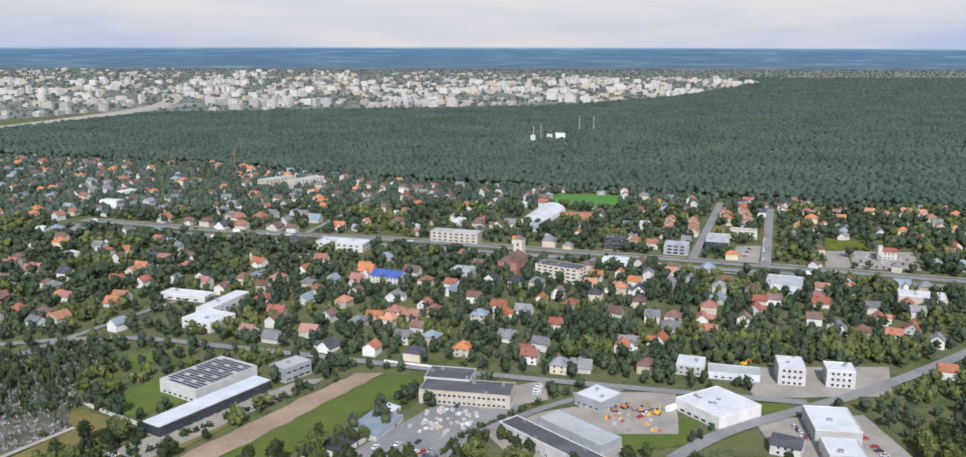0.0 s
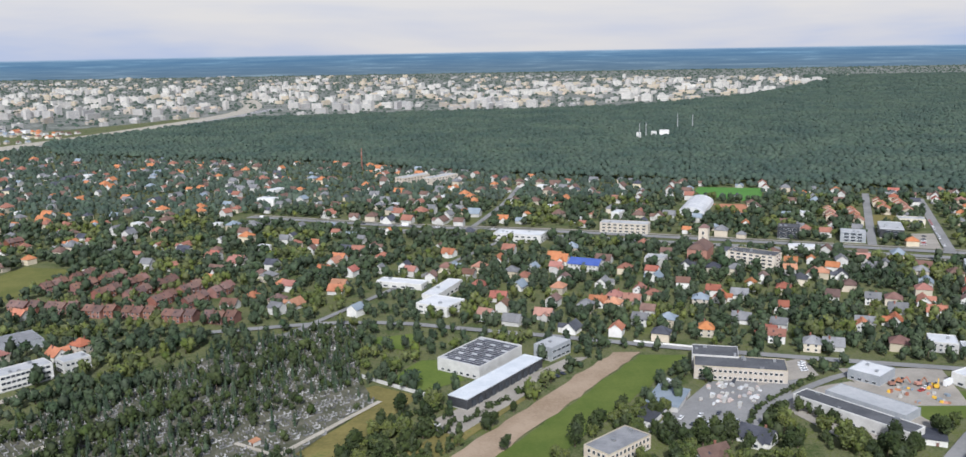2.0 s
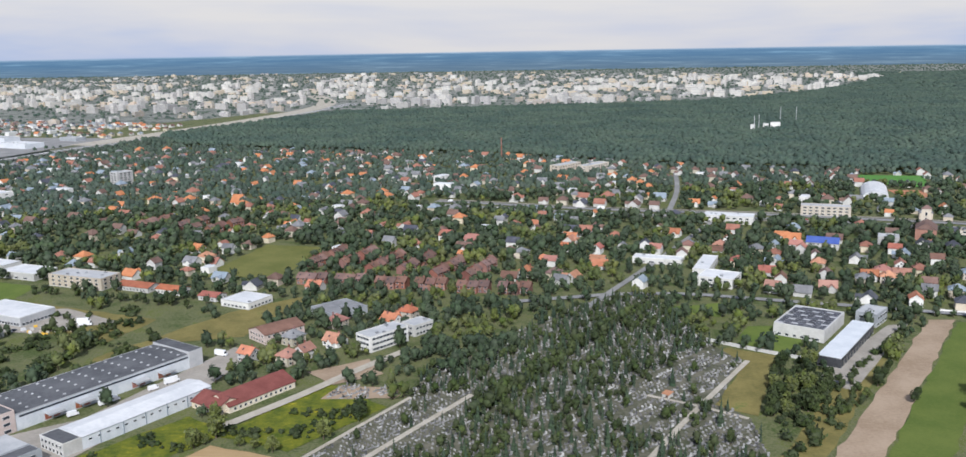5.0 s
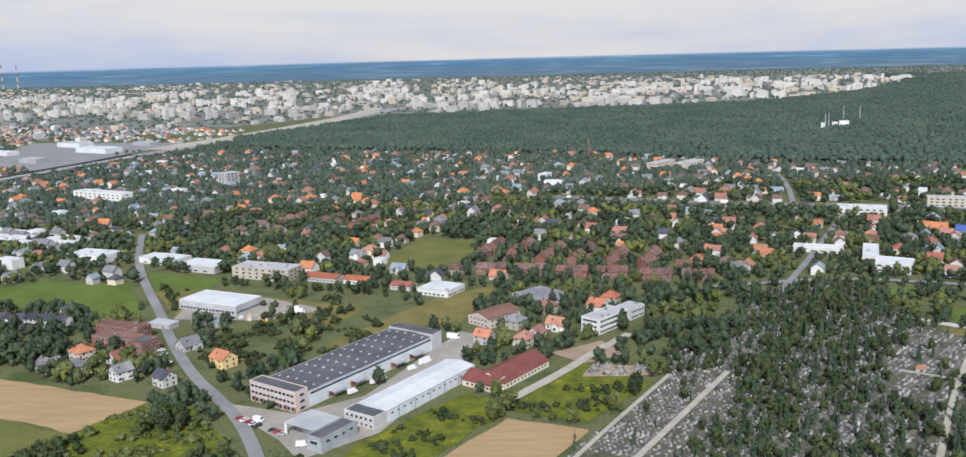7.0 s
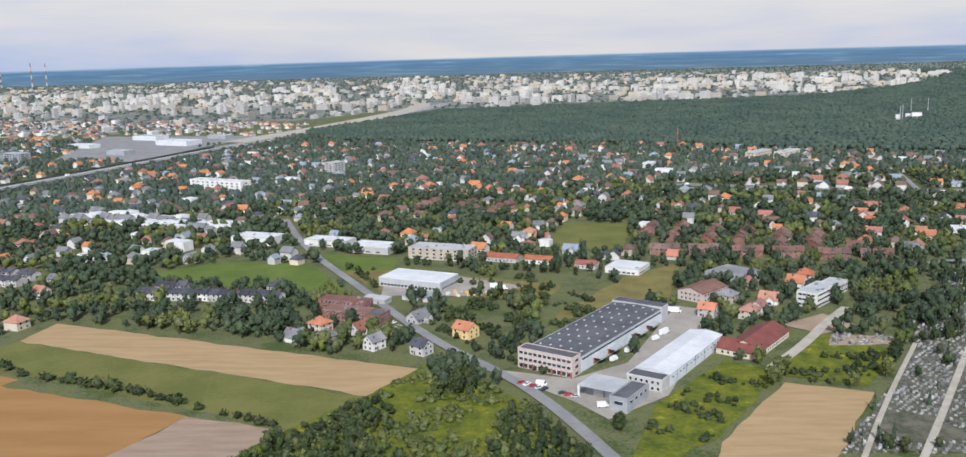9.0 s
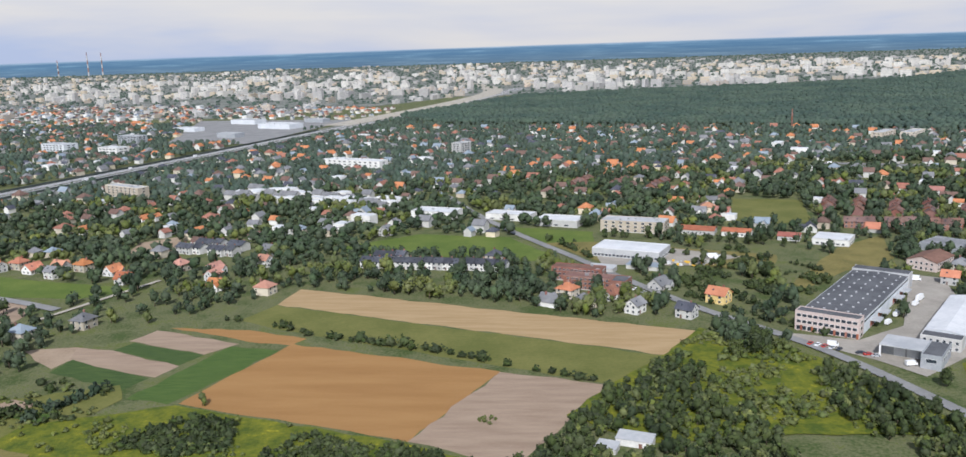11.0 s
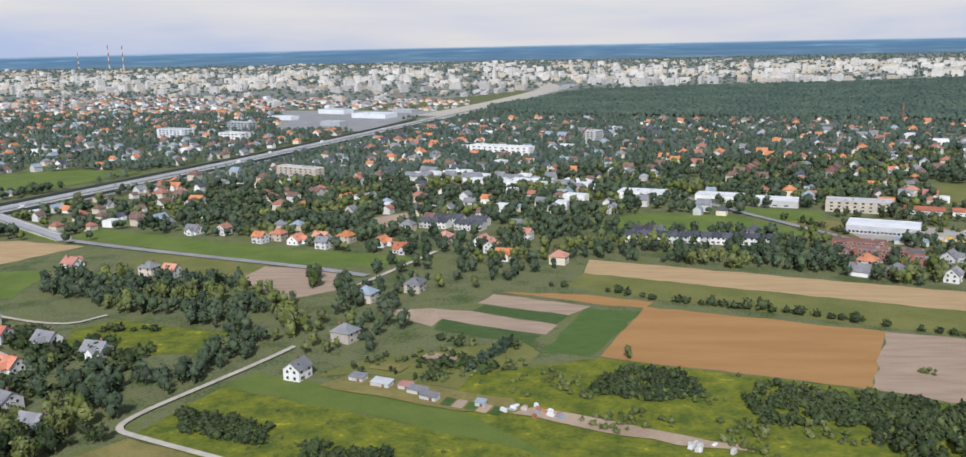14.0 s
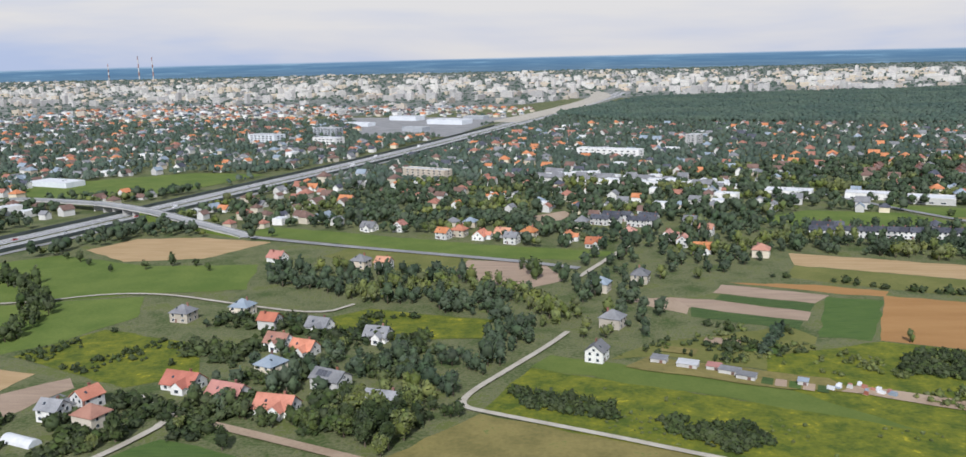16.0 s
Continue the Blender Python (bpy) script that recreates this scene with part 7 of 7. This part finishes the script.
def stacks(label, area, n, seed, mats):
    """Pallets and piled goods, one thing each."""
    r = random.Random(seed)
    xs, ys = [p[0] for p in area], [p[1] for p in area]
    k = 0
    while k < n:
        x, y = r.uniform(min(xs), max(xs)), r.uniform(min(ys), max(ys))
        if not inside(np.array([[x, y]]), area)[0]:
            continue
        th = tagged(new("goods_stack"), label, "goods")
        th.matrix_basis = pose(x, y, 0.3, 0, 0, r.choice((0, 90)) + 50 + r.uniform(-6, 6))
        L, D, h = r.uniform(1.2, 3.2), r.uniform(1.0, 1.8), r.uniform(0.6, 1.7)
        part("pallet", Shape().box(0, 0, 0, L + 0.2, D + 0.2, 0.15), DIRT, th)
        part("load", Shape().box(0, 0, 0.15, L, D, h, 0, 0, (r.uniform(0.7, 1), r.uniform(0.7, 1))), r.choice(mats), th)
        k += 1


stacks("stack of pale stone goods on pallets", [(-38, 416), (-30, 445), (-1, 437), (-8, 416), (-20, 408)], 48, 1, [CONCRETE, WHITE_ROOF, LIGHT_ROOF, CONCRETE, RENDER_P])
stacks("stack of building goods in the depot yard", [(-662, 468), (-655, 482), (-615, 472), (-630, 462)], 22, 2, [YEL_P, CONCRETE, WHITE_ROOF, RENDER_C])
stacks("stored goods on the works yard", [(66, 416), (64, 436), (96, 440), (92, 414)], 26, 3, [TILE_O, CONCRETE, TILE_BL, YEL_P])
stacks("heap of scrap and boards beside the allotments", [(-940, 158), (-930, 166), (-908, 158), (-915, 150)], 16, 4, [WHITE_ROOF, TILE_R, TILE_BL, CONCRETE])
stacks("stack of pale boards beside the sandy track", [(-872, 128), (-868, 136), (-850, 130), (-855, 122)], 8, 5, [WHITE_ROOF, CONCRETE])


def wall_line(label, pts, h, w, mat):
    s = strip(Shape(), pts, w, h, 0, 0, h)
    tagged(new("garden_wall", s.mesh("garden_wall", [mat])), label, "wall")


wall_line("long white cemetery wall", [(-222, 454), (-199, 437), (-174, 421)], 2.0, 0.5, RENDER_W)
wall_line("white garden wall along the street", [(-60, 513), (-20, 500)], 1.8, 0.4, RENDER_W)


def forest_site():
    for x, y, L, D, h in ((94, 1662, 8, 7, 6), (150, 1714, 18, 10, 5), (128, 1700, 10, 8, 4)):
        building("forest_station", "white low station building in a forest clearing", x, y, L, D, -10, h + 14, RENDER_W, WHITE_ROOF, "building", 0, units=0)
    for x, y in ((94, 1650), (110, 1680), (204, 1878), (232, 1860)):
        th = tagged(new("mast"), "slim pale steel mast above the forest", "mast")
        th.matrix_basis = pose(x, y, 0)
        part("pole", Shape().tube(0, 0, 0, 0.9, 0.5, 38, 6), LIGHT_ROOF, th)


forest_site()

# the whole plan brought to its final scale
for ob in list(scene.objects):
    if ob.parent is None and ob.type in {"MESH", "EMPTY"}:
        ob.matrix_basis = Matrix.Scale(K, 4) @ ob.matrix_basis
